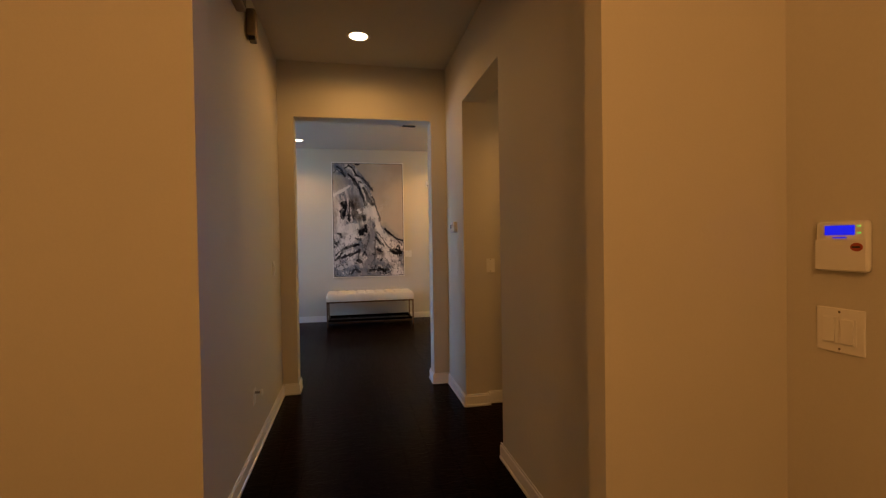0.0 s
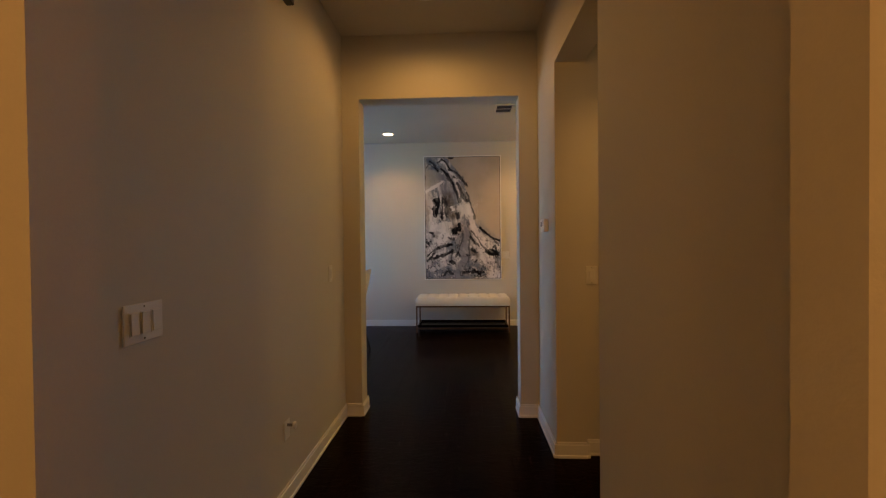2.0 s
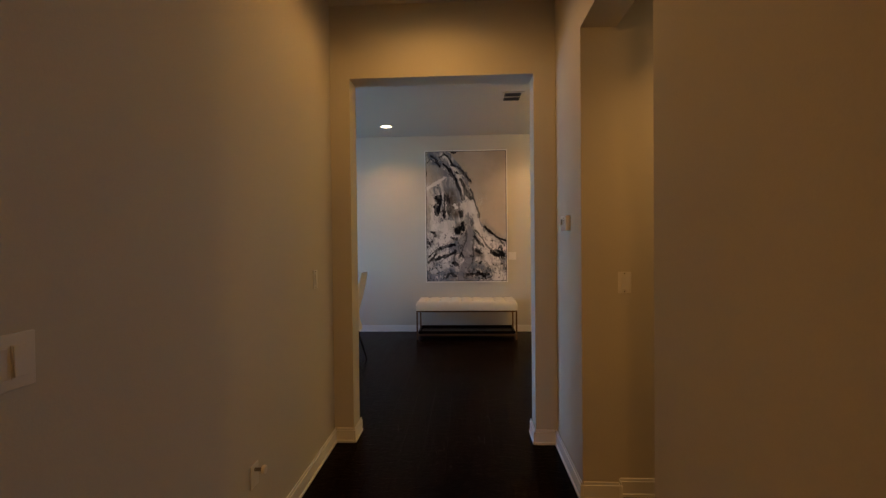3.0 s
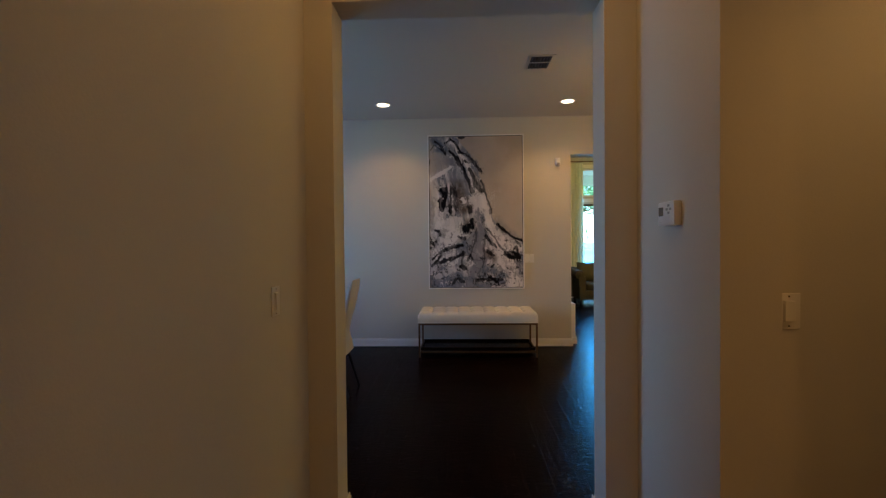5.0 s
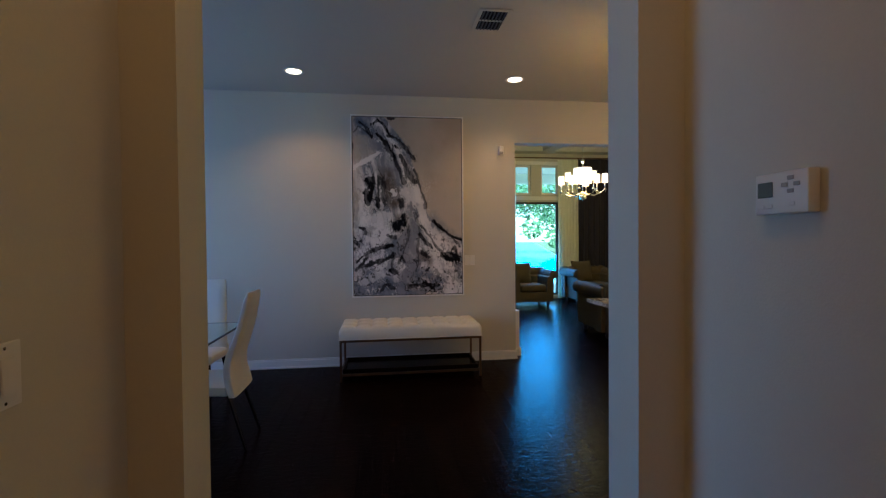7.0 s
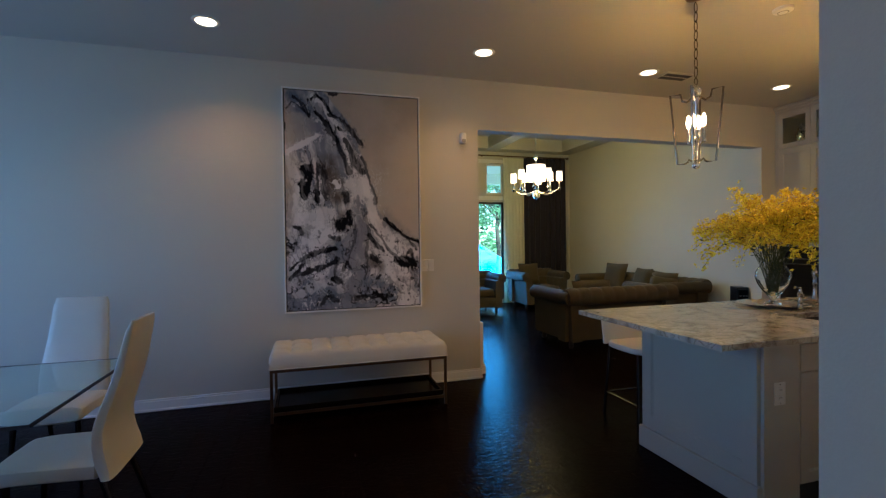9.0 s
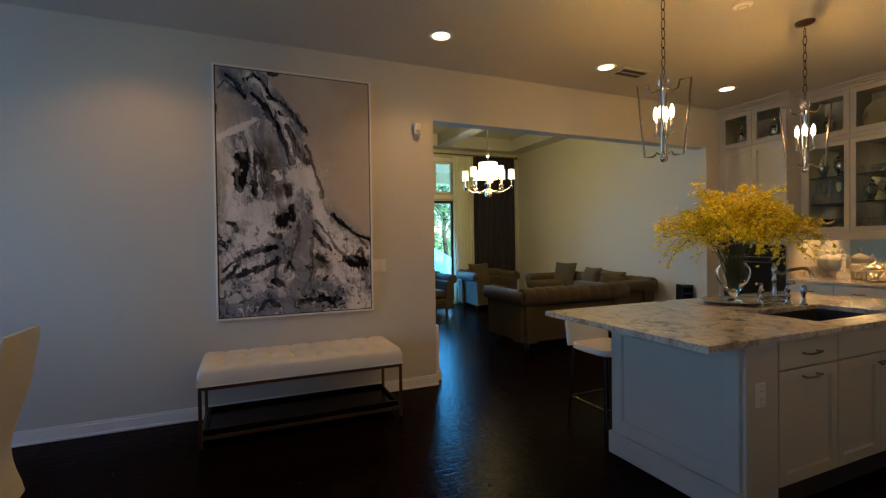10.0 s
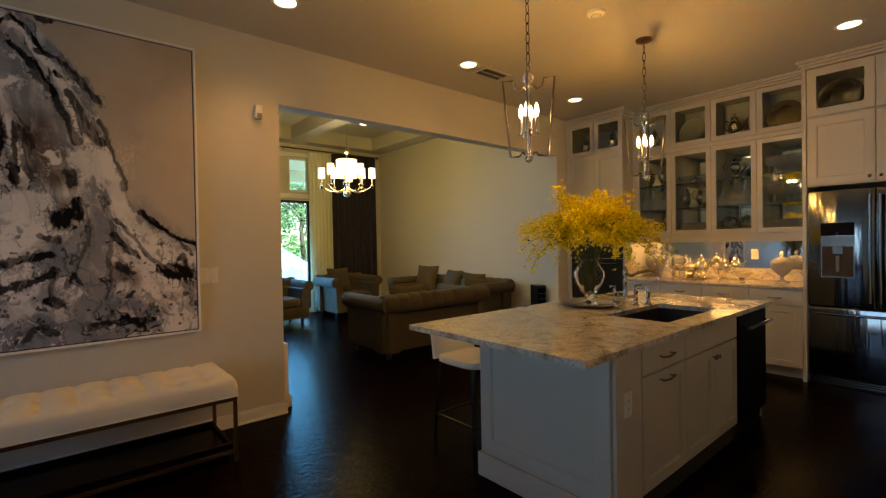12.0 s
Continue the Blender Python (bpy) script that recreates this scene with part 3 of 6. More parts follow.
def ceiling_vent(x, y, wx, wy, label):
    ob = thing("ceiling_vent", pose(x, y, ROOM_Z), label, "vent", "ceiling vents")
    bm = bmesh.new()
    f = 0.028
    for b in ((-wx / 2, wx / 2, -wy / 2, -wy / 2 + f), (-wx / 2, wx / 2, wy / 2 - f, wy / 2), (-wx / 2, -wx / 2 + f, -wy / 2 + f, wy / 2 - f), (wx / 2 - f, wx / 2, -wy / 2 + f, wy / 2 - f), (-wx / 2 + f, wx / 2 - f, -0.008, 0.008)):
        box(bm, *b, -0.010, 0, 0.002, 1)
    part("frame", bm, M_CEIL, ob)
    # dark sheet in place of the shade behind the slats
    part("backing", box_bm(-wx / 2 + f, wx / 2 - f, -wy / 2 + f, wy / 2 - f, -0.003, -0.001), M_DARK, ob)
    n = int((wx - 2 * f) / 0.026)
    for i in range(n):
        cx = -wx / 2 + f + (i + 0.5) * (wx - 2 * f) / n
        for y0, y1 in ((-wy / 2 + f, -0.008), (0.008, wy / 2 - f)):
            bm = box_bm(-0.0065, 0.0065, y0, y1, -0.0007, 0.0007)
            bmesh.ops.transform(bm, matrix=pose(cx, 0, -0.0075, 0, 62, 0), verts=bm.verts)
            part("slat", bm, M_SHADED_SLAT, ob)
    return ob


ceiling_vent(1.22, 8.135, 0.24, 0.34, "cream ceiling vent above the bench, slats coloured dark for shade")
ceiling_vent(3.84, 9.40, 0.36, 0.20, "cream ceiling vent near the living room, slats coloured dark for shade")
det = thing("smoke_detector", pose(3.56, 8.09, ROOM_Z), "flat round white smoke detector", "smoke detector")
part("body", lathe(bmesh.new(), [(0, -0.028), (0.04, -0.027), (0.062, -0.018), (0.066, 0)], segs=28), M_WHITE, det, smooth=True)
part("grille", lathe(bmesh.new(), [(0.030, -0.0285), (0.034, -0.0300), (0.036, -0.0275)], segs=28), M_GREYB, det)


# ---- the large painting ----
def value_noise(u, v, seed):
    rng = np.random.default_rng(seed)
    g = rng.random((64, 64))
    x, y = u % 63, v % 63
    i, j = x.astype(int), y.astype(int)
    f, h = x - i, y - j
    f, h = f * f * (3 - 2 * f), h * h * (3 - 2 * h)
    return (g[i, j] * (1 - f) + g[i + 1, j] * f) * (1 - h) + (g[i, j + 1] * (1 - f) + g[i + 1, j + 1] * f) * h


def fbm(u, v, seed, octaves=5):
    total, amp, norm = 0, 1.0, 0
    for o in range(octaves):
        total = total + amp * value_noise(u * 2 ** o + 7.3 * o, v * 2 ** o + 3.1 * o, seed + o)
        norm += amp
        amp *= 0.55
    return total / norm


def painted_colours(u, v):
    """Poured paint: a pale mass that leans against a beige ground, with slate and brown washes, white ribbons and torn black lines."""
    su = u + 0.045 * (fbm(u * 7, v * 11, 11, 3) - 0.5) + 0.012 * (fbm(u * 24, v * 38, 15, 3) - 0.5)
    sv = v + 0.030 * (fbm(u * 7, v * 11, 21, 3) - 0.5) + 0.008 * (fbm(u * 24, v * 38, 25, 3) - 0.5)
    wu = u + 0.09 * (fbm(u * 7, v * 10, 12) - 0.5) + 0.05 * (fbm(u * 22, v * 34, 16) - 0.5)
    wv = v + 0.07 * (fbm(u * 7, v * 10, 22) - 0.5) + 0.04 * (fbm(u * 22, v * 34, 26) - 0.5)

    def smooth(a, b, x):
        t = np.clip((x - a) / (b - a), 0, 1)
        return t * t * (3 - 2 * t)

    def mix(c, d, f):
        return c * (1 - f[..., None]) + np.array(d) * f[..., None]

    def reach(points, width):
        best = np.full(u.shape, 9.0)
        for (x0, y0), (x1, y1) in zip(points, points[1:]):
            dx, dy = x1 - x0, (y1 - y0) * 1.6
            t = np.clip(((su - x0) * dx + (sv - y0) * 1.6 * dy) / (dx * dx + dy * dy), 0, 1)
            best = np.minimum(best, np.hypot(su - x0 - t * dx, (sv - y0) * 1.6 - t * dy))
        return best / width

    GREY, SLATE, BROWN = (0.25, 0.25, 0.28), (0.13, 0.16, 0.21), (0.10, 0.068, 0.042)
    WHITE, INK = (0.86, 0.81, 0.79), (0.006, 0.006, 0.008)
    tone = fbm(u * 3, v * 4, 31)
    col = mix(np.broadcast_to(np.array((0.47, 0.39, 0.315)), u.shape + (3,)), (0.55, 0.47, 0.39), smooth(0.3, 0.7, tone))
    edge = np.interp(su, [0, 0.12, 0.3, 0.45, 0.55, 0.62, 0.70, 0.82, 1.0], [1.1, 1.1, 1.0, 0.88, 0.76, 0.58, 0.46, 0.38, 0.31])
    mass = smooth(0.0, 0.02, edge - sv) * (1 - 0.75 * smooth(1.0, 0.8, np.hypot((su - 0.10) / 0.13, (sv - 0.83) / 0.085))) * (1 - 0.6 * smooth(0.10, 0.04, su) * smooth(0.3, 0.45, sv))
    col = mix(col, (0.48, 0.46, 0.46), mass * 0.8)
    col = mix(col, (0.62, 0.58, 0.58), mass * smooth(0.42, 0.58, fbm(wu * 7, wv * 9, 41)) * 0.8)
    col = mix(col, (0.56, 0.52, 0.53), smooth(0.36, 0.2, sv) * 0.6)
    col = mix(col, GREY, mass * smooth(0.50, 0.62, fbm(wu * 9 + 3 * wv, wv * 7, 51)) * 0.75)
    veins = np.abs(fbm((wu + 0.5 * wv) * 11, (wv - 0.4 * wu) * 9, 131, 4) - 0.5)

    def soft(paint, width, strength, *points):
        nonlocal col
        f = smooth(1.25, 0.2, reach(points, width) + 1.2 * (fbm(wu * 12, wv * 18, 181) - 0.5))
        col = mix(col, paint, f * strength * (0.65 + 0.35 * smooth(0.012, 0.05, veins)))

    across = su + 0.42 * sv
    angle = np.arctan2(1.6 * (sv - 0.56), su - 0.52)
    radius = np.hypot(1.6 * (sv - 0.56), su - 0.52)
    low = smooth(0.50, 0.34, sv)
    strand = fbm(across * 48, sv * 12, 331, 3) * (1 - low) + fbm((angle + 4) * 16, radius * 12, 341, 3) * low

    def line(paint, width, strength, *points):
        nonlocal col
        d = reach(points, width * (1.4 if paint[0] < 0.05 else 1.1)) / (0.30 + 1.4 * fbm(u * 13, v * 20, 201, 3))
        rough = fbm((u + 0.4 * v) * 34, (v - 0.3 * u) * 30, 205, 4) - 0.5
        f = np.maximum(smooth(1.25, 0.85, d + 1.9 * np.abs(rough)), 0.7 * smooth(0.05, 0.01, np.abs(rough - 0.05)) * smooth(2.6, 1.0, d))
        col = mix(col, paint, f * strength * ((0.78 + 0.22 * smooth(0.42, 0.48, strand)) if paint[0] < 0.05 else 1.0))

    streak = fbm(across * 13 + 2 * wu, sv * 5, 301, 4) * (1 - low) + fbm((angle + 4) * 4.5, radius * 6, 311, 4) * low
    col = mix(col, WHITE, mass * smooth(0.53, 0.62, streak) * 0.8)
    col = mix(col, SLATE, mass * smooth(0.45, 0.37, streak) * 0.7)
    col = mix(col, INK, mass * smooth(0.024, 0.008, np.abs(streak - 0.415)) * smooth(0.42, 0.54, fbm(u * 8, v * 12, 321, 2)) * 0.95)

    soft(GREY, 0.109, 0.75, (0.227, 0.854), (0.292, 0.744), (0.383, 0.631))
    soft(GREY, 0.076, 0.85, (0.545, 0.491), (0.544, 0.365), (0.492, 0.240), (0.475, 0.116))
    soft(GREY, 0.058, 0.50, (0.740, 0.444), (0.894, 0.338), (0.985, 0.296))
    soft(BROWN, 0.098, 0.85, (0.291, 0.661), (0.351, 0.605), (0.366, 0.545))
    soft(BROWN, 0.065, 0.60, (0.412, 0.438), (0.396, 0.401))
    soft(BROWN, 0.057, 0.70, (0.630, 0.210), (0.684, 0.183))
    soft(BROWN, 0.034, 0.70, (0.480, 0.749), (0.546, 0.642))
    soft(SLATE, 0.043, 0.90, (0.049, 0.972), (0.109, 0.947), (0.149, 0.913))
    soft(SLATE, 0.037, 0.70, (0.497, 0.826), (0.538, 0.780))
    soft(SLATE, 0.049, 0.80, (0.594, 0.129), (0.665, 0.118))
    soft(SLATE, 0.047, 0.70, (0.284, 0.056), (0.346, 0.051))
    col = mix(col, (0.10, 0.095, 0.10), smooth(0.030, 0.006, veins) * mass * smooth(0.40, 0.52, fbm(u * 7, v * 8, 141)) * 0.40)
    film = np.abs(fbm(wu * 14 + 9 + 4 * wv, wv * 9, 151, 5) - 0.5)
    col = mix(col, WHITE, smooth(0.022, 0.004, film) * mass * smooth(0.42, 0.56, fbm(u * 6 + 2, v * 7, 161)) * 0.8)
    line(WHITE, 0.023, 0.90, (0.012, 0.717), (0.120, 0.761), (0.219, 0.795))
    line(WHITE, 0.021, 0.85, (0.207, 0.980), (0.279, 0.944), (0.339, 0.880), (0.416, 0.792), (0.496, 0.639))
    line(WHITE, 0.043, 0.60, (0.384, 0.838), (0.463, 0.723), (0.496, 0.639))
    line(WHITE, 0.075, 0.75, (0.495, 0.576), (0.580, 0.568))
    line(WHITE, 0.058, 0.70, (0.143, 0.421), (0.319, 0.436))
    line(WHITE, 0.055, 0.75, (0.649, 0.429), (0.721, 0.339), (0.835, 0.244))
    line(WHITE, 0.023, 0.60, (0.056, 0.520), (0.074, 0.431), (0.060, 0.341))
    line(WHITE, 0.033, 0.80, (0.394, 0.194), (0.442, 0.155))
    line(WHITE, 0.036, 0.50, (0.069, 0.072), (0.255, 0.117))
    line(WHITE, 0.016, 0.90, (0.351, 0.593), (0.374, 0.570))
    line(INK, 0.020, 1.00, (0.227, 0.901), (0.256, 0.882), (0.285, 0.856))
    line(INK, 0.023, 1.00, (0.242, 0.897), (0.271, 0.878))
    line(INK, 0.017, 1.00, (0.285, 0.856), (0.323, 0.819), (0.368, 0.775))
    line(INK, 0.009, 1.00, (0.199, 0.967), (0.235, 0.982), (0.294, 0.946), (0.354, 0.894))
    line(INK, 0.013, 0.90, (0.331, 0.897), (0.393, 0.881), (0.464, 0.835), (0.530, 0.798), (0.564, 0.770))
    line(INK, 0.014, 1.00, (0.377, 0.837), (0.397, 0.829))
    line(INK, 0.013, 0.90, (0.368, 0.775), (0.407, 0.718), (0.455, 0.661), (0.471, 0.631))
    line(INK, 0.017, 0.90, (0.424, 0.781), (0.480, 0.725), (0.529, 0.647), (0.563, 0.630))
    line(INK, 0.010, 0.80, (0.563, 0.707), (0.589, 0.632), (0.632, 0.564), (0.667, 0.494))
    line(INK, 0.013, 0.95, (0.062, 0.968), (0.115, 0.943), (0.170, 0.888))
    line(INK, 0.006, 0.70, (0.005, 0.909), (0.055, 0.945), (0.122, 0.921), (0.163, 0.892))
    line(INK, 0.033, 1.00, (0.139, 0.632), (0.174, 0.623))
    line(INK, 0.029, 1.00, (0.124, 0.568), (0.137, 0.512))
    line(INK, 0.015, 1.00, (0.188, 0.653), (0.181, 0.595), (0.159, 0.547))
    line(INK, 0.012, 0.90, (0.239, 0.668), (0.234, 0.586), (0.234, 0.493))
    line(INK, 0.019, 0.85, (0.283, 0.660), (0.278, 0.589), (0.289, 0.518))
    line(INK, 0.024, 1.00, (0.233, 0.534), (0.233, 0.504))
    line(INK, 0.032, 1.00, (0.388, 0.395), (0.428, 0.407))
    line(INK, 0.020, 1.00, (0.469, 0.445), (0.453, 0.401))
    line(INK, 0.016, 0.90, (0.421, 0.536), (0.437, 0.506))
    line(INK, 0.016, 0.95, (0.060, 0.380), (0.101, 0.375), (0.128, 0.352))
    line(INK, 0.011, 0.90, (0.302, 0.340), (0.348, 0.330), (0.380, 0.322))
    line(INK, 0.015, 1.00, (0.183, 0.258), (0.257, 0.270), (0.348, 0.286))
    line(INK, 0.010, 0.95, (0.024, 0.186), (0.099, 0.234), (0.183, 0.258))
    line(INK, 0.011, 0.95, (0.023, 0.142), (0.071, 0.173), (0.113, 0.228))
    line(INK, 0.014, 0.95, (0.057, 0.157), (0.154, 0.175), (0.271, 0.193), (0.363, 0.231))
    line(INK, 0.016, 0.95, (0.410, 0.181), (0.443, 0.217), (0.459, 0.191))
    line(INK, 0.018, 1.00, (0.331, 0.142), (0.378, 0.128))
    line(INK, 0.008, 0.80, (0.355, 0.219), (0.347, 0.148), (0.402, 0.120))
    line(INK, 0.013, 1.00, (0.740, 0.424), (0.835, 0.365), (0.934, 0.324), (1.000, 0.303))
    line(INK, 0.009, 0.85, (0.631, 0.390), (0.703, 0.326), (0.777, 0.259), (0.835, 0.230))
    line(INK, 0.033, 1.00, (0.854, 0.216), (0.914, 0.201))
    line(INK, 0.017, 1.00, (0.806, 0.225), (0.874, 0.195), (0.965, 0.206))
    line(INK, 0.014, 1.00, (0.934, 0.262), (0.954, 0.213))
    line(INK, 0.012, 0.85, (0.613, 0.339), (0.666, 0.287), (0.712, 0.273))
    line(INK, 0.016, 0.85, (0.630, 0.236), (0.684, 0.209))
    line(INK, 0.029, 1.00, (0.647, 0.057), (0.701, 0.038))
    line(INK, 0.017, 0.95, (0.508, 0.052), (0.594, 0.056))
    line(INK, 0.013, 1.00, (0.748, 0.052), (0.767, 0.047))
    line(INK, 0.019, 0.85, (0.330, 0.047), (0.361, 0.038))
    line(INK, 0.011, 0.80, (0.239, 0.024), (0.284, 0.056), (0.330, 0.062))
    line(INK, 0.008, 0.80, (0.004, 0.849), (0.001, 0.810))
    line(INK, 0.010, 0.90, (0.332, 0.993), (0.370, 0.991))
    line(INK, 0.008, 0.80, (0.894, 0.338), (0.975, 0.268))
    line(INK, 0.007, 0.60, (0.494, 0.439), (0.502, 0.339), (0.459, 0.241))
    line(INK, 0.007, 0.60, (0.579, 0.466), (0.613, 0.365), (0.586, 0.237), (0.559, 0.137))
    line(INK, 0.009, 0.90, (0.665, 0.131), (0.684, 0.143))

    fine_veins = np.abs(fbm(wu * 14 + 3 * wv, wv * 12, 211, 4) - 0.5)
    col = mix(col, INK, smooth(0.040, 0.012, fine_veins) * mass * smooth(0.46, 0.30, sv) * smooth(0.42, 0.52, fbm(u * 9, v * 9, 221)) * 0.50)
    fleck = smooth(0.70, 0.76, fbm(su * 34, sv * 52, 191, 3)) * mass * smooth(0.45, 0.3, sv)
    col = mix(col, INK, fleck * 0.8)
    return col * 0.95


def painting(x0, x1, z0, z1, y):
    ob = thing("painting", pose((x0 + x1) / 2, y, z0), "large abstract black, grey and beige painting in a thin white frame", "painting")
    w, h, f, d = (x1 - x0) / 2, z1 - z0, 0.014, 0.045
    for b in ((-w, w, 0, f), (-w, w, h - f, h), (-w, -w + f, f, h - f), (w - f, w, f, h - f)):
        part("frame_bar", box_bm(b[0], b[1], -d, 0, b[2], b[3], 0.002, 1), M_TRIM, ob, "white frame bar")
    nu, nv = 300, 480
    us, vs = np.meshgrid(np.linspace(0, 1, nu), np.linspace(0, 1, nv), indexing="ij")
    col = painted_colours(us, vs)
    g = 0.008
    a, b, lo, hi = -w + f + g, w - f - g, f + g, h - f - g
    relief = 0.0016 * fbm(us * 30, vs * 45, 17, 3)
    pts = np.stack([a + us * (b - a), -d + 0.010 - relief, lo + vs * (hi - lo)], -1).reshape(-1, 3)
    idx = np.arange(nu * nv).reshape(nu, nv)
    quads = np.stack([idx[:-1, :-1], idx[1:, :-1], idx[1:, 1:], idx[:-1, 1:]], -1).reshape(-1, 4)
    me = bpy.data.meshes.new("canvas")
    me.from_pydata(pts.tolist(), [], quads.tolist())
    attr = me.color_attributes.new("paint", "FLOAT_COLOR", "POINT")
    attr.data.foreach_set("color", np.concatenate([col.reshape(-1, 3), np.ones((nu * nv, 1))], 1).astype(np.float32).ravel())
    m = material("paint_on_canvas", (0.6, 0.5, 0.4), 0.75, bump=0.15, bump_scale=500, spec=0.08)
    at = m.node_tree.nodes.new("ShaderNodeVertexColor")
    at.layer_name = "paint"
    m.node_tree.links.new(at.outputs["Color"], m.node_tree.nodes["Principled BSDF"].inputs["Base Color"])
    me.materials.append(m)
    me.shade_smooth()
    canvas = new("canvas", me)
    canvas.parent = ob
    tagged(canvas, "canvas with poured black, grey and white paint")
    part("stretcher", box_bm(-w + f, w - f, -d + 0.014, -0.002, f, h - f), M_DARK, ob)
    return ob


painting(0.055, 1.322, 0.77, 2.807, 9.99)


# ---- tufted bench under the painting ----
def tufted(bm, x0, x1, y0, y1, z0, z1, nx, ny, depth, edge=0.03, res=10):
    """A cushion with buttons: a bulging top with rounded edges over straight sides."""
    gx, gy = nx * res, ny * res
    top = {}
    for i in range(gx + 1):
        for j in range(gy + 1):
            u, v = i / gx, j / gy
            du, dv = min(u, 1 - u) * (x1 - x0), min(v, 1 - v) * (y1 - y0)
            rim = edge * (1 - math.sqrt(max(0, 1 - (1 - min(1, du / edge)) ** 2))) + edge * (1 - math.sqrt(max(0, 1 - (1 - min(1, dv / edge)) ** 2)))
            a, b = u * nx, v * ny
            dimple = 0
            for k in range(2):
                for q in range(2):
                    bx, by = math.floor(a) + k, math.floor(b) + q
                    if 0 < bx < nx and 0 < by < ny:
                        r2 = ((a - bx) * (x1 - x0) / nx) ** 2 + ((b - by) * (y1 - y0) / ny) ** 2
                        dimple = max(dimple, math.exp(-r2 / 0.0011))
            fold = max(0, 1 - abs(a - round(a)) * 5) * 0.34 + max(0, 1 - abs(b - round(b)) * 5) * 0.34
            inside = min(1, du / 0.05) * min(1, dv / 0.05)
            top[i, j] = bm.verts.new((x0 + u * (x1 - x0), y0 + v * (y1 - y0), z1 - rim - depth * (dimple + fold * inside)))
    for i in range(gx):
        for j in range(gy):
            bm.faces.new((top[i, j], top[i + 1, j], top[i + 1, j + 1], top[i, j + 1]))
    ring = [top[i, 0] for i in range(gx)] + [top[gx, j] for j in range(gy)] + [top[i, gy] for i in range(gx, 0, -1)] + [top[0, j] for j in range(gy, 0, -1)]
    low = [bm.verts.new((v.co.x, v.co.y, z0)) for v in ring]
    for k in range(len(ring)):
        bm.faces.new((ring[k], ring[(k + 1) % len(ring)], low[(k + 1) % len(ring)], low[k]))
    bm.faces.new(low)
    return bm


M_TRAY = material("black_stained_wood", (0.007, 0.004, 0.003), 0.2, vary=0.45, scale=10, fine=0.2, fine_scale=60, spec=0.12, stretch=(0.3, 1, 1))


def bench(x0, x1, y0, y1):
    ob = thing("bench", pose((x0 + x1) / 2, (y0 + y1) / 2, 0), "cream tufted leather bench on a bronze metal frame", "bench")
    w, d = (x1 - x0) / 2, (y1 - y0) / 2
    cushion = part("cushion", tufted(bmesh.new(), -w, w, -d, d, 0.424, 0.546, 9, 3, 0.046, 0.04), M_LEATHER, ob, "cream buttoned leather cushion", smooth=True)
    for i in range(1, 9):
        for j in (1, 2):
            part("button", lathe(bmesh.new(), [(0, 0.005), (0.008, 0.003), (0.010, 0)], pose(-w + 2 * w * i / 9, -d + 2 * d * j / 3, 0.4695), 10), M_LEATHER, cushion)
    part("piping", box_bm(-w - 0.004, w + 0.004, -d - 0.004, d + 0.004, 0.416, 0.4238, 0.003, 1), M_LEATHER, ob)
    for x in (-1, 1):
        for y in (-1, 1):
            cx, cy = x * (w - 0.016), y * (d - 0.016)
            part("leg", box_bm(cx - 0.011, cx + 0.011, cy - 0.011, cy + 0.011, 0, 0.391, 0.002, 1), M_BRONZE, ob)
    for y in (-1, 1):
        cy = y * (d - 0.016)
        part("top_rail", box_bm(-w + 0.005, w - 0.005, cy - 0.011, cy + 0.011, 0.3915, 0.4158, 0.002, 1), M_BRONZE, ob)
        part("low_rail", box_bm(-w + 0.028, w - 0.028, cy - 0.010, cy + 0.010, 0.055, 0.078, 0.002, 1), M_BRONZE, ob)
        ry = y * (d - 0.041)
        part("tray_side", box_bm(-w + 0.03, w - 0.03, ry - 0.014, ry + 0.014, 0.0785, 0.118, 0.004, 1), M_TRAY, ob, "raised dark wood rim of the lower shelf")
    for x in (-1, 1):
        cx = x * (w - 0.016)
        part("end_rail", box_bm(cx - 0.010, cx + 0.010, -d + 0.028, d - 0.028, 0.055, 0.078, 0.002, 1), M_BRONZE, ob)
        part("end_rail", box_bm(cx - 0.010, cx + 0.010, -d + 0.028, d - 0.028, 0.392, 0.4155, 0.002, 1), M_BRONZE, ob)
        rx = x * (w - 0.041)
        part("tray_end", box_bm(rx - 0.010, rx + 0.010, -d + 0.056, d - 0.056, 0.0785, 0.118, 0.004, 1), M_TRAY, ob)
    part("shelf", box_bm(-w + 0.052, w - 0.052, -d + 0.056, d - 0.056, 0.0785, 0.090), M_TRAY, ob, "dark wood lower shelf")
    return ob


bench(-0.042, 1.402, 9.375, 9.925)


# ---- dining set ----
def loft(bm, rings, closed_ends=True):
    made = [[bm.verts.new(p) for p in r] for r in rings]
    k = len(made[0])
    for a, b in zip(made, made[1:]):
        for i in range(k):
            bm.faces.new((a[i], a[(i + 1) % k], b[(i + 1) % k], b[i]))
    if closed_ends:
        bm.faces.new(made[0])
        bm.faces.new(made[-1])
    return bm


def rounded(hx, hy, n=20, power=4.0):
    """Points of a rounded rectangle of half sizes hx, hy."""
    out = []
    for i in range(n):
        a = 2 * math.pi * i / n
        c, s = math.cos(a), math.sin(a)
        out.append((hx * math.copysign(abs(c) ** (2 / power), c), hy * math.copysign(abs(s) ** (2 / power), s)))
    return out


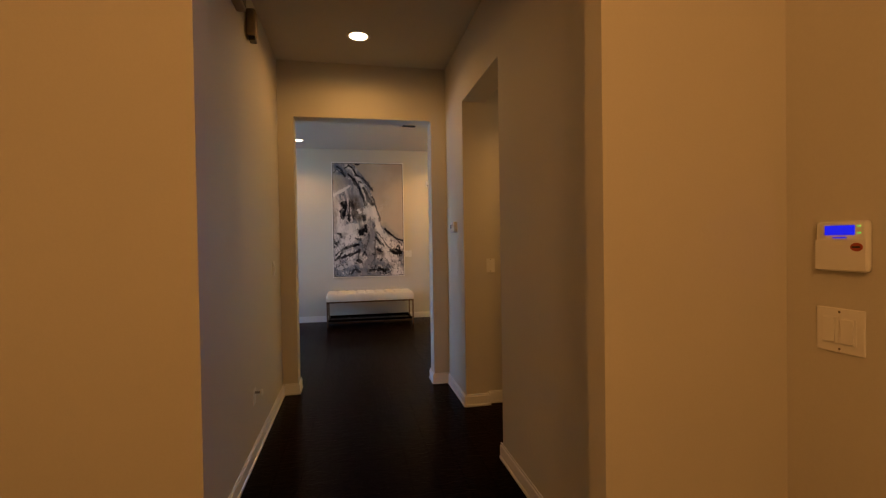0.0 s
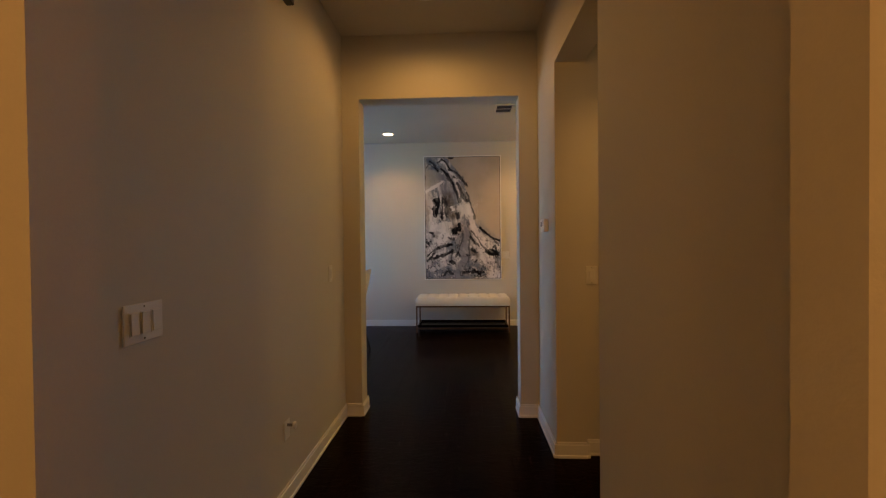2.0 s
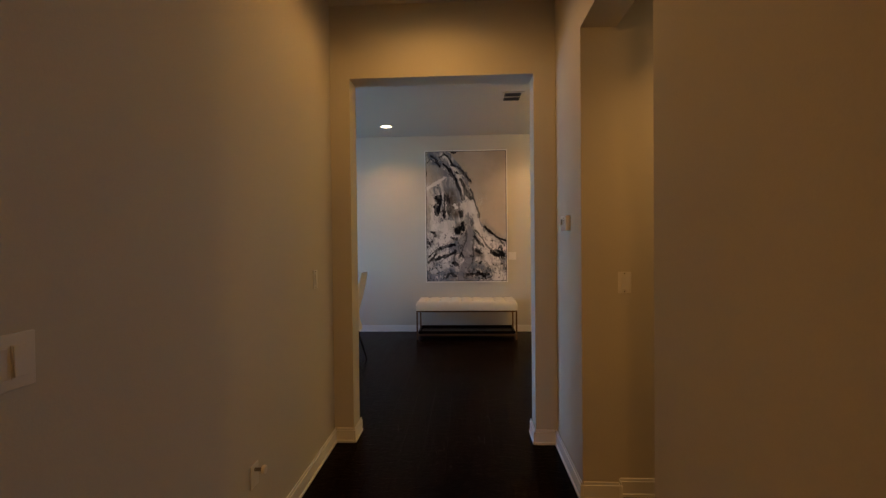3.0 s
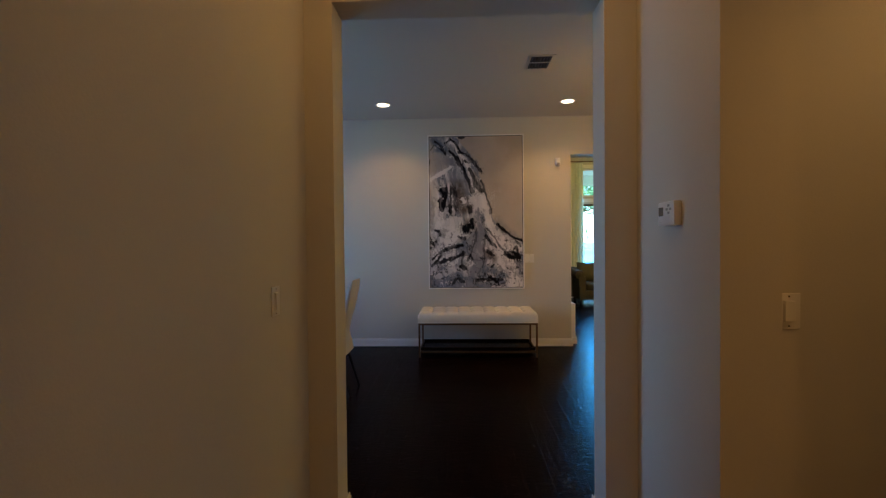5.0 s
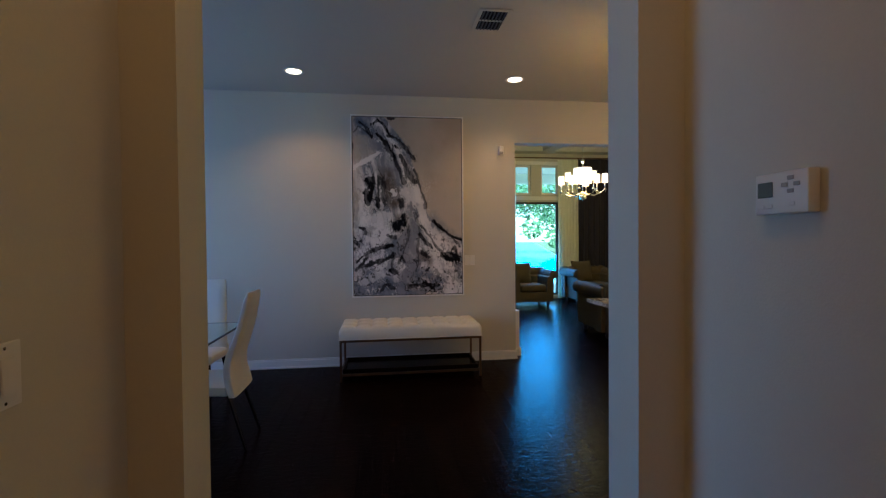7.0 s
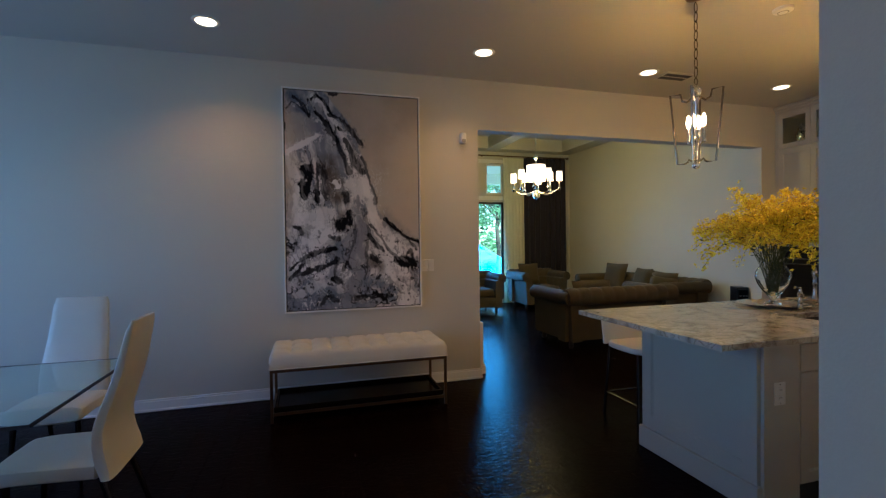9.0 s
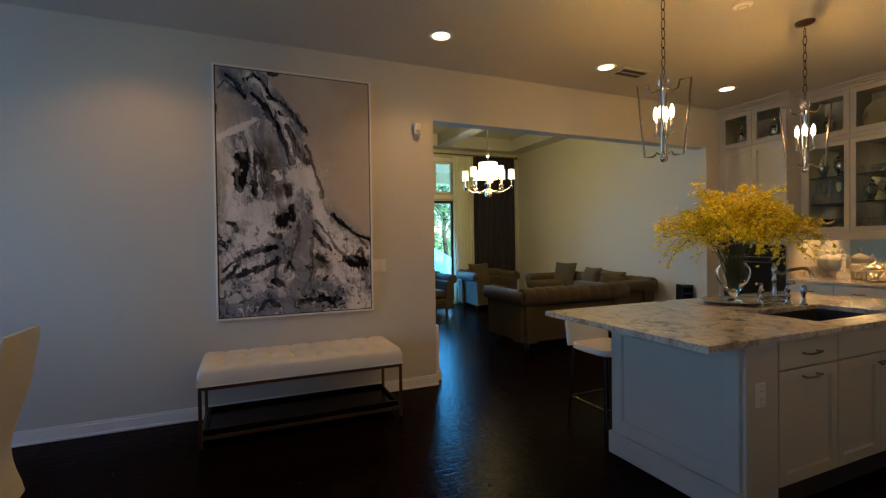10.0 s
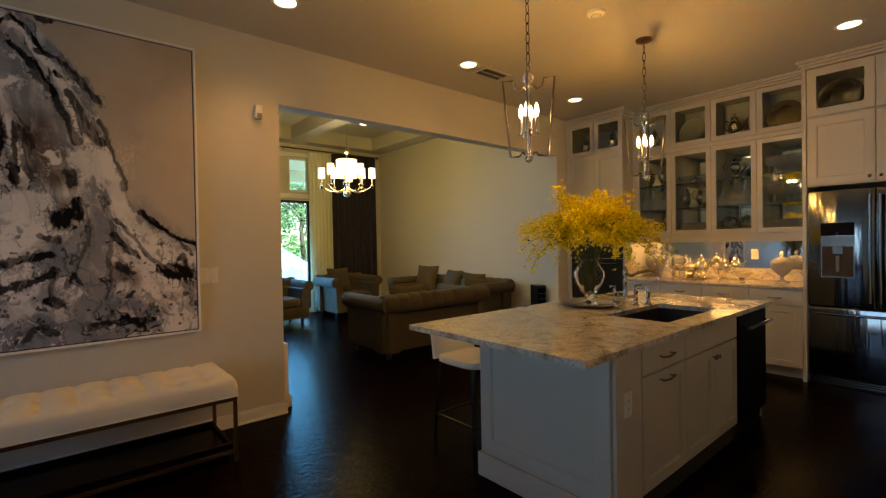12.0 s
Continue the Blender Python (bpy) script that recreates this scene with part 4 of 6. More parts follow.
def dining_chair(m):
    """Faces local -y; its back stands at local y = 0."""
    ob = thing("dining_chair", m, "white leather dining chair with a tall curved back and chrome legs", "chair", "chairs round the glass table")
    rings = []
    for k in range(15):
        t = k / 14
        z = 0.37 + t * 0.685
        y = -0.02 + 0.075 * (t - 0.18) ** 2 * (1 if t > 0.18 else 3.0) + 0.045 * max(0, 0.3 - t)
        y += 0.05 * t - 0.048 * math.exp(-((t - 0.27) / 0.26) ** 2)
        hw = 0.215 - 0.060 * t ** 0.7
        th = 0.042 - 0.020 * t
        if k == 14:
            hw, th = hw - 0.008, th * 0.5
        if k == 0:
            th = th * 0.7
        rings.append([(px, y + py, z) for px, py in rounded(hw, th)])
    part("backrest", loft(bmesh.new(), rings), M_CHAIR, ob, smooth=True)
    rings = []
    for k, (y, s, z) in enumerate(((-0.045, 0.9, 0.405), (-0.06, 1.0, 0.41), (-0.2, 1.03, 0.42), (-0.36, 1.0, 0.425), (-0.44, 0.97, 0.42), (-0.455, 0.9, 0.415))):
        rings.append([(px * s, y, z + py) for px, py in rounded(0.205, 0.047 if 0 < k < 5 else 0.032)])
    part("seat", loft(bmesh.new(), rings), M_CHAIR, ob, smooth=True)
    for x in (-1, 1):
        part("leg", tube_bm([(x * 0.155, -0.40, 0.385), (x * 0.175, -0.43, 0.0)], 0.016, 10, 0.009), M_GUNMETAL, ob, smooth=True)
        part("leg", tube_bm([(x * 0.155, -0.05, 0.375), (x * 0.175, 0.06, 0.0)], 0.016, 10, 0.009), M_GUNMETAL, ob, smooth=True)
    return ob


chair = dining_chair(pose(-0.585, 8.145, 0, 0, 0, -90))
copy_thing(chair, pose(-1.21, 9.20, 0))
copy_thing(chair, pose(-2.02, 9.20, 0))
copy_thing(chair, pose(-1.20, 7.12, 0, 0, 0, 180))

table = thing("dining_table", pose(-1.66, 8.145, 0), "rectangular glass dining table with a dark edge on chrome legs", "table")
top = part("tabletop", box_bm(-0.94, 0.94, -0.515, 0.515, 0.738, 0.750, 0.002, 1), M_TABLE, table, "clear glass tabletop")
for b in ((-0.945, 0.945, -0.520, -0.5155), (-0.945, 0.945, 0.5155, 0.520), (-0.945, -0.9405, -0.5155, 0.5155), (0.9405, 0.945, -0.5155, 0.5155)):
    part("edge_strip", box_bm(*b, 0.737, 0.751), M_BLACK, top, "dark edge of the glass")
for x in (-0.62, 0.10):
    part("leg", tube_bm([(x, -0.30, 0.0), (x, -0.22, 0.4), (x, -0.30, 0.732)], 0.024, 12), M_CHROME, table, smooth=True)
    part("leg", tube_bm([(x, 0.30, 0.0), (x, 0.22, 0.4), (x, 0.30, 0.732)], 0.024, 12), M_CHROME, table, smooth=True)
    part("cross_bar", tube_bm([(x, -0.22, 0.4), (x, 0.22, 0.4)], 0.016, 10), M_CHROME, table, smooth=True)


# ---- kitchen: cabinets ----
# Cabinets are built with their fronts towards local -y, x to the right; EAST turns them to the east wall (local x runs to world -y).
def EAST(x, y):
    return pose(x, y, 0, 0, 0, -90)


def shaker(parent, x0, x1, z0, z1, name="door", glazed=False, y=0.0, fw=0.058, t=0.020, label="", m=None):
    """A shaker front, one piece: a frame with softened edges round a recessed panel, or round a pane."""
    bm = bmesh.new()

    def ring(inset, dy):
        return [bm.verts.new((a, y + dy, b)) for a, b in ((x0 + inset, z0 + inset), (x1 - inset, z0 + inset), (x1 - inset, z1 - inset), (x0 + inset, z1 - inset))]

    loops = [ring(0, 0), ring(0, -t + 0.002), ring(0.002, -t), ring(fw - 0.001, -t), ring(fw, -t + 0.001)]
    loops += [ring(fw, 0)] if glazed else [ring(fw, -t + 0.005), ring(fw + 0.006, -t + 0.006), ring(fw + 0.008, -t + 0.011)]
    for a, b in zip(loops, loops[1:]):
        for k in range(4):
            bm.faces.new((a[k], a[(k + 1) % 4], b[(k + 1) % 4], b[k]))
    if glazed:
        for k in range(4):
            bm.faces.new((loops[-1][k], loops[-1][(k + 1) % 4], loops[0][(k + 1) % 4], loops[0][k]))
    else:
        bm.faces.new(loops[-1])
        bm.faces.new(loops[0])
    if m is not None:
        bmesh.ops.transform(bm, matrix=m, verts=bm.verts)
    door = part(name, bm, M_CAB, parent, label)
    if glazed:
        pane = part("pane", box_bm(x0 + fw, x1 - fw, y - t + 0.008, y - t + 0.012, z0 + fw, z1 - fw), M_GLASS, door, "clear glass pane")
        pane.visible_shadow = name == "small_glazed_door"
    return door


def slab(parent, x0, x1, z0, z1, name="drawer", y=0.0, t=0.020):
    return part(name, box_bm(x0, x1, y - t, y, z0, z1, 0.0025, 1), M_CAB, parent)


def pull(parent, x, z, y=-0.020, half=0.055, upright=False):
    """A bowed bar handle."""
    pts = []
    for k in range(9):
        a = -1 + k / 4
        out = 0.028 - 0.006 * a * a
        pts.append((x, y - out, z + a * half) if upright else (x + a * half, y - out, z - 0.004 * (1 - a * a)))
    bm = tube_bm(pts, 0.0055, 8)
    for a in (-0.82, 0.82):
        p = (x, y, z + a * half) if upright else (x + a * half, y, z)
        tube(bm, [p, (p[0], y - 0.024, p[2])], 0.0055, 8)
    return part("handle", bm, M_NICKEL, parent, "brushed nickel handle", smooth=True)


def knob(parent, x, z, y=-0.020):
    return part("knob", lathe(bmesh.new(), [(0.005, 0), (0.005, 0.012), (0.013, 0.018), (0.014, 0.024), (0.009, 0.029), (0, 0.030)], pose(x, y, z, 90), 14), M_NICKEL, parent, "nickel knob", smooth=True)


def crown(parent, x0, x1, depth, z, sides=True, h=0.09):
    """A stepped crown moulding round the top of a cabinet."""
    bm = bmesh.new()
    for k, (out, a, b) in enumerate(((0.012, 0, 0.35), (0.028, 0.35, 0.65), (0.046, 0.65, 1.0))):
        s = out if sides else 0
        box(bm, x0 - s, x1 + s, -out, depth, z + a * h, z + b * h, 0.003, 1)
    return part("crown", bm, M_CAB, parent)


def carcass(parent, x0, x1, depth, z0, z1, t=0.018, back=True):
    bm = bmesh.new()
    for b in ((x0, x0 + t, 0.002, depth, z0, z1), (x1 - t, x1, 0.002, depth, z0, z1), (x0 + t, x1 - t, 0.002, depth, z0, z0 + t), (x0 + t, x1 - t, 0.002, depth, z1 - t, z1)):
        box(bm, *b)
    if back:
        box(bm, x0 + t, x1 - t, depth - 0.008, depth, z0 + t, z1 - t)
    return part("body", bm, M_CAB, parent)


FX = 5.96       # front plane of the tall and base cabinets
WALLX = 6.598   # their back, at the wall
UX = 6.22       # front plane of the glazed wall cabinets
D = WALLX - FX

# pantry with the wall oven
pan = tagged(thing("pantry_cabinet", EAST(FX, 9.986), "tall cream pantry cabinet with glazed top doors", "cabinet"))
W = 9.986 - 9.17
carcass(pan, 0, W, D, 2.49, 2.945)
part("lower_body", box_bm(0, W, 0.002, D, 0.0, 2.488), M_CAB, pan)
part("filler", box_bm(0.0, 0.035, -0.02, 0.0015, 0.1, 2.94, 0.002, 1), M_CAB, pan)
mid = (0.037 + W) / 2
for x0, x1 in ((0.038, mid - 0.0015), (mid + 0.0015, W)):
    shaker(pan, x0, x1, 2.505, 2.935, "small_glazed_door", True)
    d = shaker(pan, x0, x1, 1.32, 2.49)
    knob(d, x1 - 0.03 if x0 < 0.1 else x0 + 0.03, 1.38)
    d = shaker(pan, x0, x1, 0.12, 0.56)
    knob(d, x1 - 0.03 if x0 < 0.1 else x0 + 0.03, 0.50)
crown(pan, 0.0, W, D, 2.945, h=0.088)
oven = thing("wall_oven", EAST(FX - 0.022, 9.95), "black glass built-in wall oven in the pantry cabinet", "oven")
part("door", box_bm(0.03, W - 0.05, 0.0, 0.02, 0.60, 1.14, 0.004), M_BLACK, oven)
part("control_panel", box_bm(0.03, W - 0.05, 0.0, 0.02, 1.145, 1.29, 0.004), M_BLACK, oven)
part("handle", tube_bm([(0.08, -0.04, 1.08), (W - 0.10, -0.04, 1.08)], 0.011, 10), M_STEEL, oven, "steel bar handle", smooth=True)

# glazed wall cabinets: four bays
Y_TOP, Y_END = 9.166, 7.372
gw = Y_TOP - Y_END
bay = (gw - 0.03) / 4
UD = WALLX - UX
for i in range(4):
    x0 = 0.03 + i * bay
    gc = thing("glazed_cabinet", EAST(UX, Y_TOP) @ pose(x0, 0, 0), "cream glazed wall cabinet with glass shelves and a mirrored back", "cabinet", "glazed wall cabinets")
    carcass(gc, 0, bay - 0.001, UD, 1.425, 2.42, back=False)
    part("mirror_back", box_bm(0.018, bay - 0.019, UD - 0.008, UD - 0.001, 1.443, 2.402), M_MIRROR, gc, "mirrored back")
    part("top_body", box_bm(0, bay - 0.001, 0.09, UD, 2.425, 2.46), M_CAB, gc)
    carcass(gc, 0, bay - 0.001, UD, 2.465, 2.95)
    for z in (1.735, 2.03):
        board = part("shelf", box_bm(0.019, bay - 0.020, 0.03, UD - 0.01, z, z + 0.008), M_GLASS, gc, "glass shelf")
        board.visible_shadow = False
        part("edge", box_bm(0.019, bay - 0.020, 0.026, 0.0298, z, z + 0.008), M_EDGE, board, "dark green polished edge")
    shaker(gc, 0.001, bay - 0.002, 1.43, 2.415, "glazed_door", True, fw=0.05)
    shaker(gc, 0.001, bay - 0.002, 2.47, 2.945, "small_glazed_door", True, fw=0.055)
trimrun = thing("cabinet_trim", EAST(UX, Y_TOP), "cream crown, light rail and filler of the wall cabinets", "cabinet trim")
crown(trimrun, 0.0, gw, UD, 2.952, sides=False, h=0.082)
part("light_rail", box_bm(0.0, gw, -0.016, 0.012, 1.338, 1.424, 0.004), M_CAB, trimrun)
part("filler", box_bm(0.0, 0.0285, -0.02, UD, 1.425, 2.95), M_CAB, trimrun)
part("mid_rail", box_bm(0.03, gw, -0.024, 0.0, 2.418, 2.467, 0.004), M_CAB, trimrun)

# base cabinets and counter
n = 4
bw = gw / n
for i in range(n):
    bc = thing("base_cabinet", EAST(FX, Y_TOP) @ pose(i * bw, 0, 0), "cream base cabinet with one drawer and a shaker door", "cabinet", "base cabinets")
    part("body", box_bm(0.0005, bw - 0.0005, 0.001, D, 0.10, 0.868), M_CAB, bc)
    part("toe_kick", box_bm(0.0005, bw - 0.0005, 0.07, D, 0.0, 0.099), M_CAB, bc)
    dr = slab(bc, 0.004, bw - 0.004, 0.712, 0.858)
    pull(dr, bw / 2, 0.785)
    d = shaker(bc, 0.004, bw - 0.004, 0.112, 0.704)
    pull(d, bw - 0.05 if i % 2 == 0 else 0.05, 0.62, upright=True)
ctr = thing("kitchen_counter", EAST(FX, Y_TOP), "pale marble counter with a low backsplash", "counter")
part("slab", box_bm(0.002, gw - 0.002, -0.03, D, 0.870, 0.900, 0.005), M_STONE, ctr)
part("backsplash", box_bm(0.002, gw - 0.002, D - 0.022, D, 0.9005, 1.03, 0.003, 1), M_STONE, ctr)
part("side_splash", box_bm(0.002, 0.022, 0.02, D - 0.0225, 0.9005, 1.03, 0.003, 1), M_STONE, ctr)
mir = thing("mirror_panel", EAST(WALLX - 0.008, Y_TOP), "mirrored backsplash under the glazed cabinets", "mirror")
part("glass", box_bm(0.004, gw - 0.004, 0.0, 0.006, 1.032, 1.354), M_MIRROR, mir)
switch_plate(EAST(WALLX - 0.009, 7.94) @ pose(0, 0, 1.19), 1, "white single outlet on the mirrored backsplash", "outlet", outlet=True)

# cabinet over the refrigerator
fc = thing("fridge_cabinet", EAST(FX, 7.3405), "cream cabinet over the refrigerator with glazed top doors", "cabinet")
fw_ = 7.3405 - 6.385
carcass(fc, 0, fw_, D, 2.485, 2.945)
part("lower_body", box_bm(0, fw_, 0.002, D, 1.845, 2.483), M_CAB, fc)
for k, (x0, x1) in enumerate(((0.004, fw_ / 2 - 0.002), (fw_ / 2 + 0.002, fw_ - 0.004))):
    shaker(fc, x0, x1, 2.495, 2.935, "small_glazed_door", True, fw=0.07)
    d = shaker(fc, x0, x1, 1.855, 2.475, fw=0.07)
    knob(d, x1 - 0.035 if k == 0 else x0 + 0.035, 1.90)
crown(fc, -0.03, fw_ + 0.02, D, 2.951, h=0.084)
for x0 in (-0.0305, fw_ + 0.0005):
    part("side_panel", box_bm(x0, x0 + 0.030, -0.03, D, 0, 2.945, 0.002, 1), M_CAB, fc, "tall cream side panel")
    part("base_block", box_bm(x0 - 0.002, x0 + 0.032, -0.042, -0.0305, 0, 0.11, 0.003, 1), M_CAB, fc)


def refrigerator(m, w):
    ob = thing("refrigerator", m, "stainless steel french-door refrigerator with a dispenser", "refrigerator")
    part("body", box_bm(0.004, w - 0.004, 0.0, 0.60, 0.09, 1.80), M_BLACK, ob)
    part("base_grille", box_bm(0.01, w - 0.01, -0.02, 0.5, 0.0, 0.085, 0.003, 1), M_BLACK, ob)
    for k in range(3):
        part("grille_slat", box_bm(0.03, w - 0.03, -0.024, -0.0205, 0.018 + 0.02 * k, 0.028 + 0.02 * k), M_NICKEL, ob)
    h = w / 2
    for k, (x0, x1) in enumerate(((0.002, h - 0.002), (h + 0.002, w - 0.002))):
        d = part("door", box_bm(x0, x1, -0.075, -0.004, 0.735, 1.795, 0.012, 3), M_STEEL, ob, smooth=True)
        hx = h - 0.032 if k == 0 else h + 0.032
        bm = tube_bm([(hx, -0.118, 0.79), (hx, -0.118, 1.74)], 0.012, 12)
        for z in (0.83, 1.70):
            tube(bm, [(hx, -0.074, z), (hx, -0.116, z)], 0.009, 8)
        part("handle", bm, M_STEEL, d, "dark steel bar handle", smooth=True)
        if k == 0:
            part("dispenser_display", box_bm(0.10, 0.335, -0.079, -0.0755, 1.385, 1.50, 0.002, 1), M_JET, d, "black display")
            part("dispenser_light", box_bm(0.21, 0.219, -0.080, -0.0792, 1.40, 1.409), M_BLUE, d, "blue light")
            part("dispenser_bar", box_bm(0.10, 0.335, -0.080, -0.0755, 1.30, 1.383, 0.002, 1), M_GUNMETAL, d)
            bm = bmesh.new()
            for b in ((0.10, 0.335, 1.285, 1.298), (0.10, 0.335, 1.0, 1.012), (0.10, 0.108, 1.012, 1.285), (0.327, 0.335, 1.012, 1.285)):
                box(bm, b[0], b[1], -0.080, -0.0755, b[2], b[3])
            part("dispenser_frame", bm, M_GUNMETAL, d)
            part("dispenser_recess", box_bm(0.108, 0.327, -0.0775, -0.0755, 1.012, 1.285), M_RECESS, d, "brownish steel recess")
            part("dispenser_spout", box_bm(0.18, 0.26, -0.088, -0.078, 1.215, 1.285, 0.006), M_GUNMETAL, d)
            part("dispenser_lever", box_bm(0.205, 0.235, -0.084, -0.078, 1.06, 1.20, 0.004), M_BRONZE, d)
    fd = part("freezer_drawer", box_bm(0.002, w - 0.002, -0.075, -0.004, 0.095, 0.728, 0.012, 3), M_STEEL, ob, smooth=True)
    bm = tube_bm([(0.06, -0.118, 0.672), (w - 0.06, -0.118, 0.672)], 0.012, 12)
    for x in (0.12, w - 0.12):
        tube(bm, [(x, -0.074, 0.672), (x, -0.116, 0.672)], 0.009, 8)
    part("handle", bm, M_STEEL, fd, "dark steel bar handle", smooth=True)
    return ob


refrigerator(EAST(FX + 0.035, 7.335), 0.945)


# ---- kitchen island ----
IX0, IX1, IY0, IY1, ITOP = 2.432, 4.66, 7.375, 8.205, 0.893
isl = thing("kitchen_island", pose(IX0, IY0, 0), "cream kitchen island with shaker doors and panelled end", "kitchen island")
iw, idp = IX1 - IX0, IY1 - IY0
part("body", box_bm(0.022, iw - 0.62, 0.002, idp - 0.002, 0.0, 0.66), M_CAB, isl)
part("left_block", box_bm(0.022, 0.78, 0.002, idp - 0.002, 0.661, 0.862), M_CAB, isl)
part("front_rail", box_bm(0.781, iw - 0.62, 0.002, 0.06, 0.661, 0.862), M_CAB, isl)
part("rear_block", box_bm(0.781, iw - 0.62, 0.52, idp - 0.002, 0.661, 0.862), M_CAB, isl)
part("far_end", box_bm(iw - 0.02, iw, 0.002, idp - 0.002, 0.0, 0.862), M_CAB, isl)
part("back_body", box_bm(iw - 0.619, iw - 0.021, 0.60, idp - 0.002, 0.0, 0.862), M_CAB, isl)
# panelled end towards the hall
shaker(isl, 0.0, idp, 0.14, 0.862, "end_panel", fw=0.085, t=0.022, m=pose(0.0205, idp, 0, 0, 0, -90))
part("end_plinth", box_bm(-0.018, 0.020, -0.014, idp + 0.016, 0.0, 0.138, 0.004, 1), M_CAB, isl)
part("corner_post", box_bm(0.0225, 0.268, -0.018, 0.0015, 0.0, 0.862, 0.002, 1), M_CAB, isl)
xs = 0.273
dr = slab(isl, xs, xs + 0.505, 0.705, 0.845)
pull(dr, xs + 0.25, 0.775, half=0.075)
d = shaker(isl, xs, xs + 0.505, 0.115, 0.695)
pull(d, xs + 0.25, 0.655, half=0.075)
slab(isl, xs + 0.51, xs + 1.355, 0.705, 0.845, "false_front")
d1 = shaker(isl, xs + 0.51, xs + 0.931, 0.115, 0.695)
d2 = shaker(isl, xs + 0.934, xs + 1.355, 0.115, 0.695)
knob(d1, xs + 0.905, 0.645)
knob(d2, xs + 0.960, 0.645)
# thin dark sheet on the flush body, standing in for a recess's shade
part("toe_kick", box_bm(0.269, iw - 0.62, 0.0016, 0.0019, 0.0, 0.11), M_DARK, isl)
switch_plate(pose(IX0 + 0.125, IY0 - 0.018, 0.605), 1, "white power outlet on the island's corner post", "outlet", outlet=True)

dw = thing("dishwasher", pose(IX1 - 0.617, IY0 - 0.022, 0), "black dishwasher with a steel bar handle in the island", "dishwasher")
part("tub", box_bm(0.0, 0.594, 0.024, 0.61, 0.09, 0.855), M_BLACK, dw)
part("door", box_bm(0.002, 0.592, -0.014, 0.022, 0.11, 0.855, 0.004), M_JET, dw)
bm = tube_bm([(0.04, -0.062, 0.765), (0.555, -0.062, 0.765)], 0.012, 12)
for x in (0.07, 0.525):
    tube(bm, [(x, -0.013, 0.765), (x, -0.06, 0.765)], 0.009, 8)
part("handle", bm, M_STEEL, dw, "steel bar handle", smooth=True)
part("foot_plate", box_bm(0.002, 0.592, 0.03, 0.06, 0.0, 0.088), M_BLACK, dw)

# stone top with a cut-out for the sink
TX0, TX1, TY0, TY1 = 2.135, 4.69, 7.31, 8.505
SX0, SX1, SY0, SY1 = 3.24, 4.0, 7.46, 7.86
itop = thing("island_countertop", pose(0, 0, 0), "pale veined marble island countertop with a sink cut-out", "countertop")
bm = bmesh.new()
xs_, ys_ = (TX0, SX0, SX1, TX1), (TY0, SY0, SY1, TY1)
grid = {}
for k, z in enumerate((0.863, ITOP)):
    for i, x in enumerate(xs_):
        for j, y in enumerate(ys_):
            grid[i, j, k] = bm.verts.new((x, y, z))
for i in range(3):
    for j in range(3):
        if (i, j) != (1, 1):
            for k in (0, 1):
                bm.faces.new((grid[i, j, k], grid[i + 1, j, k], grid[i + 1, j + 1, k], grid[i, j + 1, k]))
for i in range(3):
    for j in (0, 3):
        bm.faces.new((grid[i, j, 0], grid[i + 1, j, 0], grid[i + 1, j, 1], grid[i, j, 1]))
        bm.faces.new((grid[j, i, 0], grid[j, i + 1, 0], grid[j, i + 1, 1], grid[j, i, 1]))
for a, b in (((1, 1), (2, 1)), ((2, 1), (2, 2)), ((2, 2), (1, 2)), ((1, 2), (1, 1))):
    bm.faces.new((grid[*a, 0], grid[*b, 0], grid[*b, 1], grid[*a, 1]))
outer = [e for e in bm.edges if all(v.co.x in (TX0, TX1) or v.co.y in (TY0, TY1) for v in e.verts) and len(e.link_faces) == 2 and abs(e.calc_face_angle(0)) > 0.5]
bmesh.ops.bevel(bm, geom=outer, offset=0.006, segments=2, affect="EDGES", profile=0.5)
part("slab", bm, M_STONE, itop)
sink = thing("kitchen_sink", pose(0, 0, 0), "dark undermount sink set in the island", "sink")
bm = bmesh.new()
for b in ((SX0 - 0.01, SX1 + 0.01, SY0 - 0.01, SY0, 0.68, 0.8625), (SX0 - 0.01, SX1 + 0.01, SY1, SY1 + 0.01, 0.68, 0.8625), (SX0 - 0.01, SX0, SY0, SY1, 0.68, 0.8625), (SX1, SX1 + 0.01, SY0, SY1, 0.68, 0.8625), (SX0, SX1, SY0, SY1, 0.68, 0.69)):
    box(bm, *b)
part("basin", bm, M_SINK, sink)
part("drain", lathe(bmesh.new(), [(0, 0.001), (0.03, 0.002), (0.042, 0.0)], pose(3.62, 7.66, 0.6905), 20), M_CHROME, sink, smooth=True)


